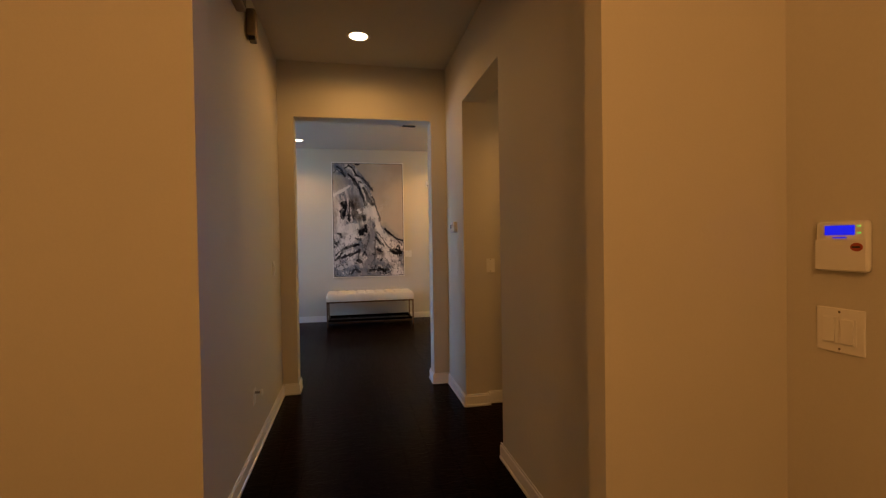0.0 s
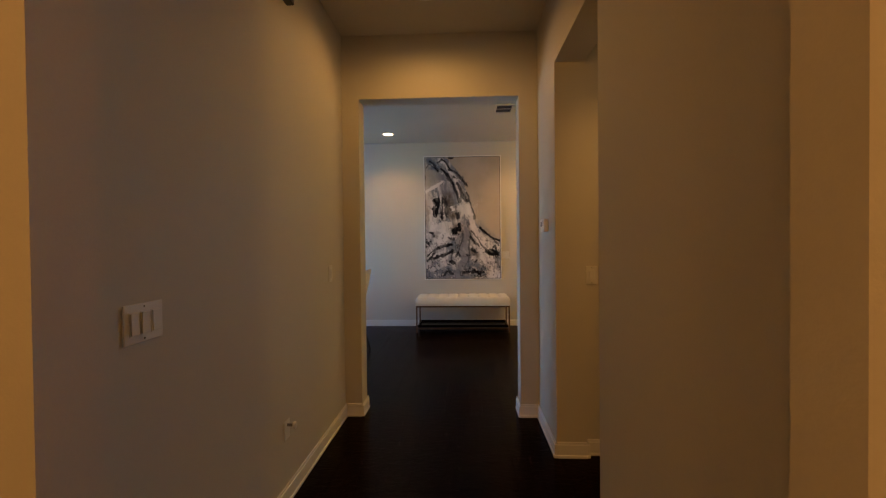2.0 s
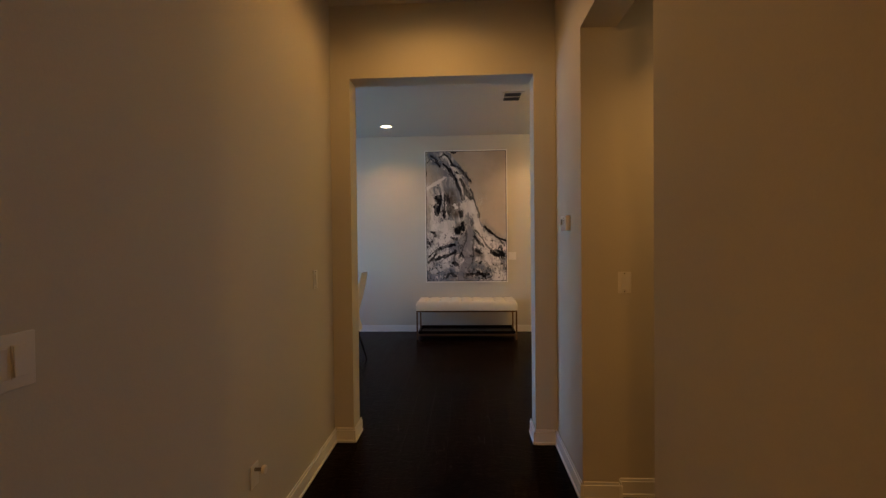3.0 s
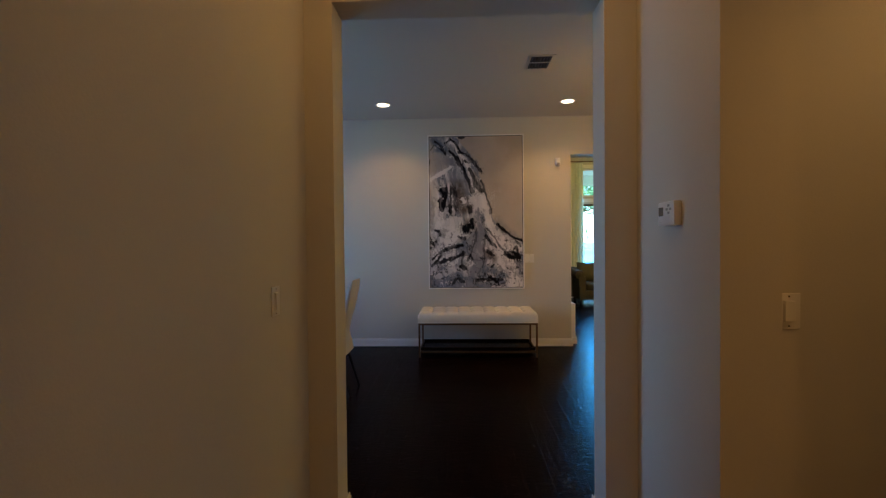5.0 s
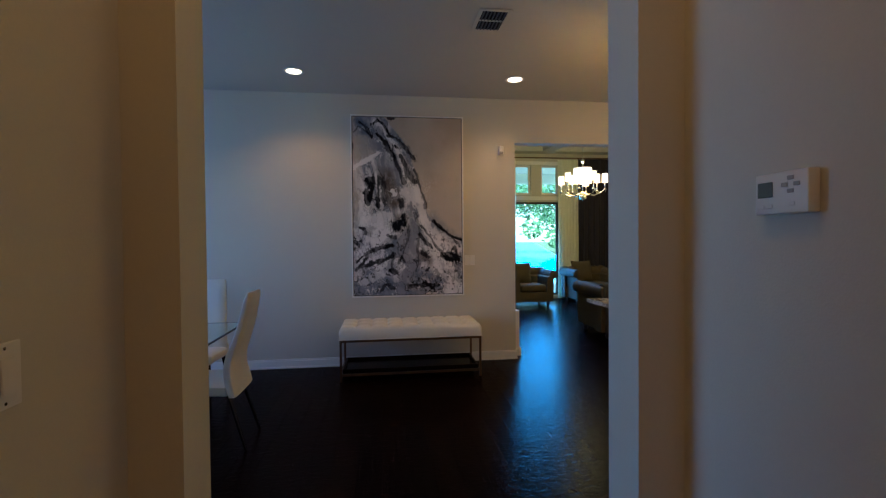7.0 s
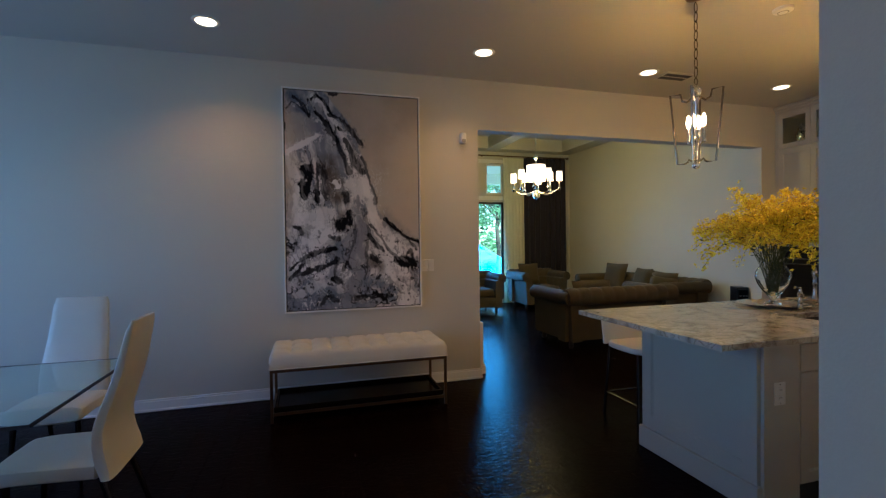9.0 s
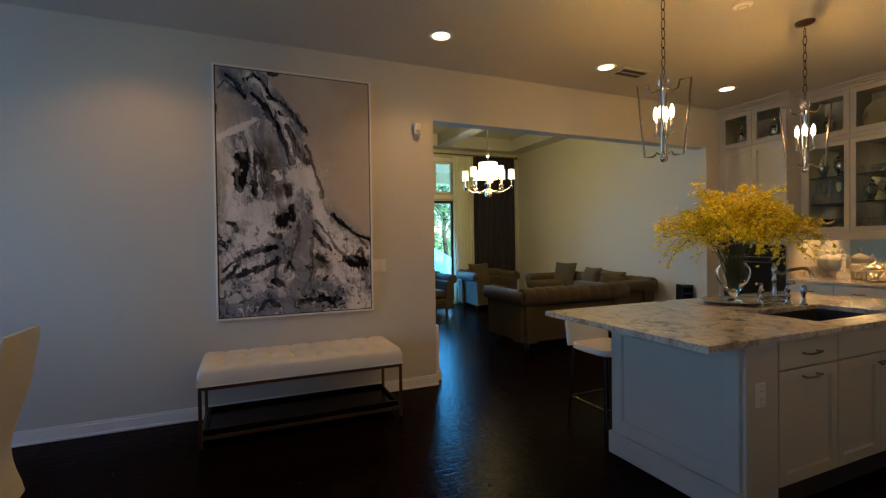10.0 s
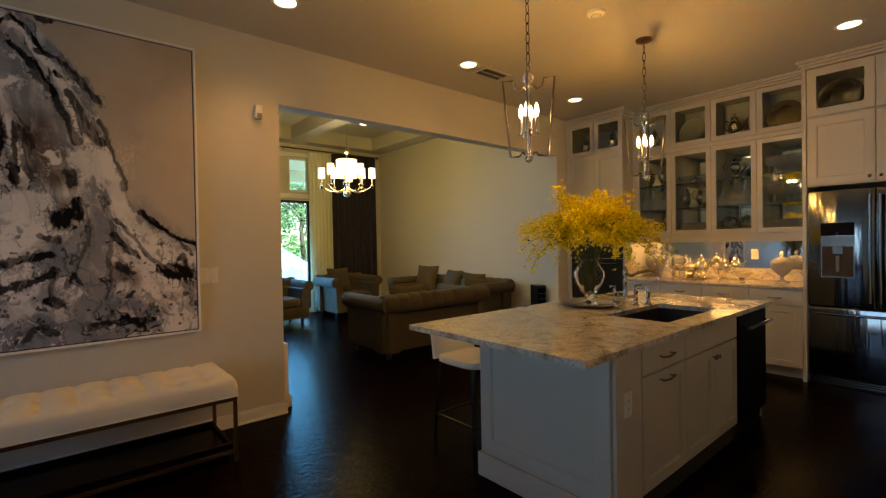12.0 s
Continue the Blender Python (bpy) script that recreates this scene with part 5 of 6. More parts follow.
def faucet(m):
    """A bridge tap with a swan spout, two handles and a spray; the spout reaches towards local -y."""
    ob = thing("kitchen_faucet", m, "chrome bridge faucet with a curved spout and two handles", "faucet")
    post = [(0.024, 0), (0.026, 0.008), (0.017, 0.018), (0.013, 0.05), (0.018, 0.062), (0.013, 0.075)]
    for x in (-0.10, 0.10):
        part("valve", lathe(bmesh.new(), post + [(0.016, 0.10), (0.020, 0.112), (0.012, 0.125), (0.010, 0.15), (0.013, 0.156), (0.0, 0.160)], pose(x, 0, 0), 16), M_FAUCET, ob, smooth=True)
        part("lever", tube_bm([(x, 0, 0.148), (x + math.copysign(0.045, x), -0.012, 0.158)], 0.006, 8, 0.009), M_FAUCET, ob, smooth=True)
    part("bridge", tube_bm([(-0.10, 0, 0.07), (0.10, 0, 0.07)], 0.011, 10), M_FAUCET, ob, smooth=True)
    part("column", lathe(bmesh.new(), [(0.015, 0.06), (0.021, 0.072), (0.015, 0.084), (0.011, 0.17), (0.017, 0.182), (0.011, 0.195), (0.013, 0.225), (0.018, 0.24), (0.018, 0.268), (0.010, 0.280), (0.012, 0.290), (0.0, 0.302)], None, 16), M_FAUCET, ob, smooth=True)
    pts = []
    for k in range(15):
        t = k / 14
        pts.append((0, -0.26 * t, 0.252 - 0.022 * math.sin(math.pi * min(1, t * 2.2)) + 0.032 * max(0, t - 0.4) / 0.6 * (1 - max(0, t - 0.85) * 2)))
    pts += [(0, -0.278, 0.262), (0, -0.290, 0.240), (0, -0.294, 0.215)]
    part("spout", tube_bm(pts, 0.011, 10), M_FAUCET, ob, smooth=True)
    part("spray", lathe(bmesh.new(), [(0.024, 0), (0.025, 0.008), (0.015, 0.02), (0.013, 0.07), (0.019, 0.082), (0.019, 0.13), (0.012, 0.142), (0, 0.145)], pose(0.22, 0, 0), 16), M_FAUCET, ob, smooth=True)
    return ob


faucet(pose(3.66, 7.945, ITOP, 0, 0, -18))


def counter_stool(m):
    """Faces local -y."""
    ob = thing("counter_stool", m, "white low-backed counter stool on thin dark metal legs", "stool")
    rings = [[(px * s, py + 0.0, z) for px, py in rounded(0.205, 0.20)] for s, z in ((0.94, 0.545), (1.0, 0.553), (1.0, 0.578), (0.97, 0.588))]
    part("seat", loft(bmesh.new(), rings), M_CHAIR, ob, smooth=True)
    rings = []
    for k in range(8):
        t = k / 7
        rings.append([(px, 0.195 + 0.03 * t + py, 0.56 + 0.20 * t) for px, py in rounded(0.205 if k < 7 else 0.198, 0.016 if k < 7 else 0.008)])
    part("backrest", loft(bmesh.new(), rings), M_CHAIR, ob, smooth=True)
    for x in (-1, 1):
        for y in (-1, 1):
            part("leg", tube_bm([(x * 0.17, y * 0.165, 0.545), (x * 0.195, y * 0.20, 0.0)], 0.011, 10), M_GUNMETAL, ob, smooth=True)
    for a, b in (((-0.187, -0.188, 0.17), (0.187, -0.188, 0.17)), ((-0.187, 0.188, 0.17), (0.187, 0.188, 0.17)), ((-0.187, -0.188, 0.171), (-0.187, 0.188, 0.171)), ((0.187, -0.188, 0.171), (0.187, 0.188, 0.171))):
        part("foot_rail", tube_bm([a, b], 0.008, 8), M_GUNMETAL, ob, smooth=True)
    return ob


counter_stool(pose(2.755, 8.60, 0))


# ---- lantern pendants ----
def pendant(x, y):
    ob = thing("pendant_lamp", pose(x, y, 0), "chrome lantern pendant with candle bulbs and a crystal ball, lit", "pendant lamp", "pendants over the island")
    part("canopy", lathe(bmesh.new(), [(0, 3.005), (0.02, 3.008), (0.06, 3.022), (0.066, 3.0395)], None, 28), M_BRONZE, ob, smooth=True)
    z, k = 2.992, 0
    while z > 2.50:
        pts = [(0.013 * math.cos(a), 0, z - 0.034 + 0.036 * math.sin(a)) for a in np.linspace(0, 2 * math.pi, 13)]
        if k % 2:
            pts = [(p[1], p[0], p[2]) for p in pts]
        part("chain_link", tube_bm(pts, 0.0038, 6), M_NICKEL, ob, smooth=True)
        z, k = z - 0.062, k + 1
    part("loop", tube_bm([(0.014 * math.cos(a), 0, 2.462 + 0.022 * math.sin(a)) for a in np.linspace(0, 2 * math.pi, 13)], 0.004, 6), M_NICKEL, ob, smooth=True)
    part("crystal_ball", lathe(bmesh.new(), [(0, 2.362)] + [(0.036 * math.sin(a), 2.398 - 0.036 * math.cos(a)) for a in np.linspace(0.3, 2.84, 9)] + [(0, 2.434)], None, 18), M_CRYSTAL, ob, "clear crystal ball")
    part("stem", lathe(bmesh.new(), [(0.006, 2.05), (0.012, 2.06), (0.026, 2.075), (0.012, 2.09), (0.008, 2.30), (0.020, 2.335), (0.026, 2.350), (0.014, 2.362)], None, 14), M_CHROME, ob, smooth=True)
    part("bottom_ball", lathe(bmesh.new(), [(0, 1.872)] + [(0.026 * math.sin(a), 1.898 - 0.026 * math.cos(a)) for a in np.linspace(0.3, 2.84, 9)] + [(0.008, 1.93), (0.008, 2.05)], None, 16), M_CHROME, ob, smooth=True)
    for q in range(4):
        c, s = math.cos(q * math.pi / 2 + 0.62), math.sin(q * math.pi / 2 + 0.62)
        prof = [(0.028, 2.352), (0.055, 2.33), (0.085, 2.345), (0.095, 2.392), (0.160, 2.396), (0.116, 1.915), (0.065, 1.915), (0.05, 1.925), (0.045, 1.94), (0.022, 1.925)]
        part("frame_arm", tube_bm([(r * c, r * s, z) for r, z in prof], 0.0065, 8), M_NICKEL, ob, smooth=True)
        bx, by = 0.05 * math.cos(q * math.pi / 2 + 0.4), 0.05 * math.sin(q * math.pi / 2 + 0.4)
        part("candle_arm", tube_bm([(0, 0, 2.07), (bx * 0.6, by * 0.6, 2.035), (bx, by, 2.06)], 0.005, 8), M_CHROME, ob, smooth=True)
        part("candle", lathe(bmesh.new(), [(0.013, 2.05), (0.015, 2.06), (0.0105, 2.07), (0.0105, 2.155), (0, 2.156)], pose(bx, by, 0), 12), M_CHROME, ob, smooth=True)
        b = part("candle_bulb", lathe(bmesh.new(), [(0.008, 2.157), (0.015, 2.185), (0.013, 2.21), (0.005, 2.235), (0, 2.245)], pose(bx, by, 0), 12), M_BULB, ob, "glowing candle bulb", smooth=True)
        b.visible_shadow = False
    return ob


pendant(2.80, 8.11)
pendant(4.29, 8.09)


# ---- vase of yellow blossom ----
VX, VY = 3.60, 8.20
plate = tagged(new("serving_plate", mesh_of("serving_plate", lathe(bmesh.new(), [(0, 0.004), (0.14, 0.005), (0.20, 0.016), (0.232, 0.019), (0.235, 0.022), (0.228, 0.024), (0.20, 0.021), (0.14, 0.010), (0, 0.009)], None, 40), M_SILVER, True)), "round silver serving plate under the vase", "plate")
plate.location = (VX, VY, ITOP - 0.003)
vase = thing("glass_vase", pose(VX, VY, ITOP + 0.007), "clear glass urn vase on a silver plate", "vase")
prof = [(0.0, 0.002), (0.055, 0.002), (0.058, 0.008), (0.022, 0.024), (0.018, 0.040), (0.030, 0.058), (0.062, 0.095), (0.096, 0.150), (0.114, 0.205), (0.112, 0.240), (0.090, 0.280), (0.068, 0.305), (0.066, 0.322), (0.086, 0.352)]
prof += [(0.083, 0.353), (0.063, 0.324), (0.064, 0.305), (0.086, 0.278), (0.108, 0.240), (0.110, 0.205), (0.092, 0.153), (0.056, 0.100), (0.0, 0.066)]
part("bowl", lathe(bmesh.new(), prof, None, 32), M_VASE, vase, smooth=True)


def blossom():
    ob = thing("flower_arrangement", pose(VX, VY, ITOP + 0.07), "full spray of small yellow blossom in the glass vase", "flowers")
    rng = random.Random(7)
    petals, leaves = bmesh.new(), bmesh.new()
    for i in range(92):
        ang = rng.uniform(0, 2 * math.pi)
        spread = abs(rng.gauss(0, 1))
        reach = min(0.54, 0.14 + 0.34 * spread ** 0.8 + rng.uniform(0, 0.12))
        rise = 0.44 + 0.40 * math.sqrt(max(0.02, 1 - (reach / 0.63) ** 2)) * rng.uniform(0.75, 1.0)
        droop = rng.uniform(0.04, 0.40) * (reach / 0.5) ** 2
        pts = []
        for k in range(10):
            t = k / 9
            r = reach * t ** 1.5
            z = 0.02 + rise * (1 - (1 - t) ** 1.7) - droop * t ** 3 + 0.015 * math.sin(9 * t + 2 * i)
            wob = 0.02 * math.sin(6 * t + i)
            pts.append(Vector((r * math.cos(ang + wob) + 0.03 * math.cos(i), r * math.sin(ang + wob) + 0.03 * math.sin(i), z)))
        part("stem", tube_bm(pts, 0.0020, 5, 0.0010), M_GREEN, ob)
        count = rng.randint(74, 98)
        for b in range(count):
            t = 0.46 + 0.54 * (b + rng.random()) / count
            k = min(8, int(t * 9))
            p = pts[k].lerp(pts[k + 1], t * 9 - k) + Vector((rng.gauss(0, 0.021), rng.gauss(0, 0.021), rng.gauss(0, 0.020)))
            turn = Euler((rng.uniform(-1.4, 1.4), rng.uniform(-1.4, 1.4), rng.uniform(0, 6.3))).to_matrix()
            size = rng.uniform(0.008, 0.0155)
            for q in range(4):
                a = q * math.pi / 2 + rng.uniform(-0.2, 0.2)
                d, s = Vector((math.cos(a), math.sin(a), 0)), Vector((-math.sin(a), math.cos(a), 0))
                quad = [Vector((0, 0, 0)), d * 0.55 * size + s * 0.42 * size + Vector((0, 0, 0.25 * size)), d * 1.15 * size + Vector((0, 0, rng.uniform(0, 0.5) * size)), d * 0.55 * size - s * 0.42 * size + Vector((0, 0, 0.25 * size))]
                petals.faces.new([petals.verts.new(p + turn @ v) for v in quad])
        for b in range(4):
            t = rng.uniform(0.35, 0.95)
            k = min(8, int(t * 9))
            p = pts[k]
            d = Vector((rng.gauss(0, 1), rng.gauss(0, 1), rng.gauss(0, 0.5))).normalized()
            s = d.orthogonal().normalized()
            ln = rng.uniform(0.02, 0.045)
            leaves.faces.new([leaves.verts.new(v) for v in (p, p + d * ln * 0.5 + s * ln * 0.16, p + d * ln, p + d * ln * 0.5 - s * ln * 0.16)])
    tagged(part("leaves", leaves, M_GREEN, ob, "small green leaves"), kind="stuff")
    tagged(part("blossoms", petals, M_PETAL, ob, "small yellow petals"), kind="stuff")
    return ob


def petal_variation():
    n, l = M_PETAL.node_tree.nodes, M_PETAL.node_tree.links
    b = n["Principled BSDF"]
    geo, ramp = n.new("ShaderNodeNewGeometry"), n.new("ShaderNodeValToRGB")
    e = ramp.color_ramp.elements
    e[0].position, e[0].color = 0.0, (0.58, 0.35, 0.004, 1)
    e.new(0.35).color = (0.80, 0.60, 0.006, 1)
    e[2].position, e[2].color = 1.0, (0.95, 0.85, 0.02, 1)
    l.new(geo.outputs["Random Per Island"], ramp.inputs[0])
    l.new(ramp.outputs[0], b.inputs["Base Color"])
    b.inputs["Subsurface Weight"].default_value = 0.0


petal_variation()
blossom()


# ---- silver and glass on the counter and in the cabinets ----
def ware(name, profile, mat, segs=24):
    return mesh_of(name, lathe(bmesh.new(), profile, None, segs), mat, True)


def set_down(name, mesh, x, y, z, label, category, group="", turn=0, s=1.0):
    ob = tagged(new(name, mesh), label, category, group)
    ob.matrix_world = pose(x, y, z, 0, 0, turn) @ Matrix.Scale(s, 4)
    return ob


GOBLET = ware("goblet", [(0, 0.002), (0.032, 0.002), (0.032, 0.005), (0.006, 0.012), (0.005, 0.075), (0.022, 0.09), (0.035, 0.12), (0.034, 0.165), (0.032, 0.165), (0.033, 0.12), (0.020, 0.094), (0, 0.088)], M_CRYSTAL, 16)
TUMBLER = ware("tumbler", [(0, 0.002), (0.030, 0.002), (0.036, 0.11), (0.0335, 0.11), (0.028, 0.012), (0, 0.012)], M_CRYSTAL, 14)
DECANTER = ware("decanter", [(0, 0.002), (0.055, 0.002), (0.062, 0.02), (0.058, 0.08), (0.022, 0.13), (0.018, 0.19), (0.028, 0.205), (0.012, 0.207), (0.020, 0.23), (0.022, 0.25), (0, 0.275)], M_CRYSTAL, 16)
BOWL_GLASS = ware("glass_bowl", [(0, 0.002), (0.05, 0.002), (0.03, 0.015), (0.04, 0.03), (0.11, 0.085), (0.125, 0.11), (0.121, 0.11), (0.10, 0.085), (0.03, 0.038), (0, 0.036)], M_CRYSTAL, 24)
PLATTER = ware("silver_platter", [(0, 0.02), (0.09, 0.016), (0.12, 0.004), (0.165, 0.013), (0.172, 0.016), (0.17, 0.019), (0.13, 0.009), (0.09, 0.024), (0, 0.028)], M_DIM_SILVER, 32)
TRAY = ware("silver_tray", [(0, 0.004), (0.13, 0.004), (0.165, 0.013), (0.172, 0.016), (0.17, 0.019), (0.13, 0.009), (0, 0.009)], M_SILVER, 36)
BOWL = ware("silver_bowl", [(0, 0.002), (0.04, 0.002), (0.042, 0.008), (0.018, 0.02), (0.05, 0.04), (0.085, 0.075), (0.092, 0.095), (0.088, 0.095), (0.078, 0.072), (0.02, 0.045), (0, 0.045)], M_SILVER, 24)


def silver_pot(m, tall=1.0):
    ob = thing("silver_coffee_pot", m, "polished silver coffee pot with a curved handle and spout", "coffee pot", "silver pots")
    h = tall
    prof = [(0, 0.002), (0.042, 0.002), (0.045, 0.01), (0.026, 0.025), (0.05, 0.06 * h), (0.066, 0.10 * h), (0.058, 0.145 * h), (0.036, 0.175 * h), (0.04, 0.188 * h)]
    part("pot_body", lathe(bmesh.new(), prof, None, 20), M_SILVER, ob, smooth=True)
    part("lid", lathe(bmesh.new(), [(0.04, 0.189 * h), (0.034, 0.205 * h), (0.012, 0.216 * h), (0.009, 0.224 * h), (0.014, 0.235 * h), (0.006, 0.246 * h), (0, 0.248 * h)], None, 18), M_SILVER, ob, smooth=True)
    part("pot_spout", tube_bm([(0.055, 0, 0.08 * h), (0.085, 0, 0.10 * h), (0.10, 0, 0.14 * h), (0.122, 0, 0.18 * h)], 0.014, 8, 0.008), M_SILVER, ob, smooth=True)
    part("pot_handle", tube_bm([(-0.05, 0, 0.165 * h), (-0.085, 0, 0.185 * h), (-0.108, 0, 0.15 * h), (-0.098, 0, 0.10 * h), (-0.06, 0, 0.08 * h)], 0.006, 8), M_SILVER, ob, smooth=True)
    return ob


def candy_jar(m):
    ob = thing("candy_jar", m, "footed cut-glass jar with a pointed lid", "jar", "glass jars on the counter")
    part("jar_body", lathe(bmesh.new(), [(0, 0.002), (0.055, 0.002), (0.056, 0.01), (0.016, 0.03), (0.014, 0.06), (0.04, 0.08), (0.082, 0.13), (0.088, 0.17), (0.084, 0.19), (0.08, 0.188), (0.08, 0.14), (0.03, 0.09), (0, 0.085)], None, 24), M_FROST, ob, smooth=True)
    part("lid", lathe(bmesh.new(), [(0.092, 0.192), (0.088, 0.20), (0.05, 0.23), (0.016, 0.243), (0.012, 0.252), (0.020, 0.268), (0.012, 0.29), (0, 0.302)], None, 24), M_FROST, ob, smooth=True)
    return ob


M_FROST = glass("pressed_glass", (0.98, 0.96, 0.92), 0.20, 1.4, 60)
M_FROST.node_tree.nodes["Principled BSDF"].inputs["Transmission Weight"].default_value = 0.6
CZ = 0.9005
pot = silver_pot(pose(6.38, 8.20, CZ, 0, 0, 60), 1.15)
copy_thing(pot, pose(6.36, 8.42, CZ + 0.010, 0, 0, 250))
jar = candy_jar(pose(6.30, 7.62, CZ) @ Matrix.Scale(1.12, 4))
copy_thing(jar, pose(6.44, 9.02, CZ))
copy_thing(jar, pose(6.38, 8.88, CZ))
set_down("silver_tray", TRAY, 6.36, 8.50, CZ, "round silver tray under the coffee pots", "tray")
set_down("silver_bowl", BOWL, 6.28, 7.98, CZ, "small footed silver bowl", "bowl", s=1.1)
set_down("decanter", DECANTER, 6.30, 8.80, CZ, "cut-glass decanter with a stopper", "decanter")
rng = random.Random(3)
for k in range(4):
    set_down("goblet", GOBLET, 6.45 + rng.uniform(-0.02, 0.02), 8.66 + 0.05 * k, CZ, "small clear glass goblet", "glass", "glasses")



def silver_tureen(m):
    ob = thing("silver_tureen", m, "lidded silver tureen with a ring finial", "tureen", "silver tureens")
    part("bowl", lathe(bmesh.new(), [(0, 0.002), (0.045, 0.002), (0.046, 0.010), (0.026, 0.022), (0.062, 0.055), (0.080, 0.095), (0.082, 0.120), (0.078, 0.122)], None, 22), M_SILVER, ob, smooth=True)
    part("lid", lathe(bmesh.new(), [(0.085, 0.1225), (0.078, 0.140), (0.048, 0.168), (0.012, 0.180), (0.009, 0.192), (0, 0.194)], None, 22), M_SILVER, ob, smooth=True)
    part("finial_ring", tube_bm([(0.016 * math.cos(a), 0, 0.209 + 0.016 * math.sin(a)) for a in np.linspace(0, 2 * math.pi, 13)], 0.004, 6), M_SILVER, ob, smooth=True)
    for e in (-1, 1):
        part("handle", tube_bm([(e * 0.076, 0, 0.110), (e * 0.108, 0, 0.112), (e * 0.112, 0, 0.085), (e * 0.074, 0, 0.075)], 0.005, 6), M_SILVER, ob, smooth=True)
    return ob


tureen = silver_tureen(pose(6.40, 8.56, CZ + 0.010, 0, 0, 70) @ Matrix.Scale(1.0, 4))
# shelves: (bay, shelf height, what)
for bay_i in range(4):
    yc = Y_TOP - 0.03 - (bay_i + 0.5) * bay
    for sz, kinds in ((1.4435, ("silver_bowl", "tumbler", "tureen", "tumbler")), (1.7435, ("decanter", "pot", "decanter", "goblet")), (2.0385, ("pot", "bowl", "pitcher", "goblet"))):
        kind = kinds[bay_i]
        for r, dx in enumerate((0.08, 0.15, 0.22)):
            count = {"tumbler": 5, "goblet": 5, "decanter": 3, "bowl": 2, "pot": 2, "silver_bowl": 1, "tureen": 2, "pitcher": 1}[kind]
            if (r and kind in ("silver_bowl", "pot", "tureen", "pitcher")) or (r == 2 and kind in ("decanter", "bowl")):
                continue
            for c in range(count):
                y = yc + (c - (count - 1) / 2) * (0.34 / max(2, count)) + rng.uniform(-0.008, 0.008)
                x = UX + dx + rng.uniform(-0.012, 0.012)
                if kind == "pot":
                    copy_thing(pot, pose(x, y, sz, 0, 0, rng.uniform(0, 360)) @ Matrix.Scale(0.92, 4))
                elif kind == "tureen":
                    copy_thing(tureen, pose(x + 0.04, y, sz, 0, 0, rng.uniform(60, 120)))
                elif kind == "pitcher":
                    copy_thing(pot, pose(x + 0.03, y, sz, 0, 0, 250) @ Matrix.Diagonal((1.5, 1.5, 0.95, 1)))
                elif kind == "silver_bowl":
                    set_down("silver_bowl", BOWL, x, y, sz, "footed silver bowl on a cabinet shelf", "bowl", s=1.3)
                else:
                    mesh = {"tumbler": TUMBLER, "goblet": GOBLET, "decanter": DECANTER, "bowl": BOWL_GLASS}[kind]
                    set_down({"tumbler": "drinking_glass", "goblet": "goblet", "decanter": "decanter", "bowl": "glass_bowl"}[kind], mesh, x, y, sz,
                             {"tumbler": "straight clear drinking glass on a cabinet shelf", "goblet": "stemmed clear goblet on a cabinet shelf", "decanter": "cut-glass decanter on a cabinet shelf", "bowl": "footed cut-glass bowl on a cabinet shelf"}[kind],
                             "glass", "glassware in the cabinets", s=1.15 if kind != "bowl" else 0.72)
# platters and jugs behind the small top panes
top_z = 2.4835
for k, y in enumerate((8.94, 8.49, 8.05, 7.60)):
    if k % 2:
        ob = set_down("silver_platter", TRAY if k == 1 else PLATTER, UX + 0.24, y, top_z + 0.155, "round silver platter leaning upright in a cabinet", "platter", "platters", s=0.95)
        ob.matrix_world = pose(UX + 0.14, y, top_z + 0.164, 0, -82, 0) @ Matrix.Scale(0.95, 4)
    else:
        copy_thing(pot, pose(UX + 0.10, y, top_z, 0, 0, 120 * k + 40))
for y in (9.75, 9.36):
    copy_thing(pot, pose(FX + 0.10, y, 2.5085, 0, 0, 30 + 40 * y))
ob = set_down("silver_platter", PLATTER, FX + 0.3, 7.12, 2.66, "round silver platter leaning upright in a cabinet", "platter", "platters")
ob.matrix_world = pose(FX + 0.16, 7.12, 2.503 + 0.172, 0, -82, 0)


# ---- living room ----
def roll_profile(depth_in, z_low, z_roll, r):
    """Outline (y, z) of a padded back or arm with a rolled top that curls to local +y."""
    pts = [(-depth_in, z_low), (-depth_in + 0.01, z_roll - r * 0.6)]
    for k in range(13):
        a = math.radians(200 - k * 22)
        pts.append((r * 0.15 + r * math.cos(a), z_roll + r * math.sin(a)))
    pts += [(0.02, z_roll - r * 0.9), (0.0, z_low)]
    return pts


def rolled(bm, length, profile, pleats, m, amount=0.085):
    n = pleats * 6
    rings = []
    cy, cz = sum(p[0] for p in profile) / len(profile), sum(p[1] for p in profile) / len(profile)
    for i in range(n + 1):
        f = (i / 6) % 1
        k = 1 - amount * math.exp(-(min(f, 1 - f) / 0.14) ** 2)
        if i in (0, n):
            k = 0.93
        rings.append([m @ Vector((length * (i / n - 0.5), cy + (y - cy) * k if z > cz else y, cz + (z - cz) * k if z > cz else z)) for y, z in profile])
    return loft(bm, rings)


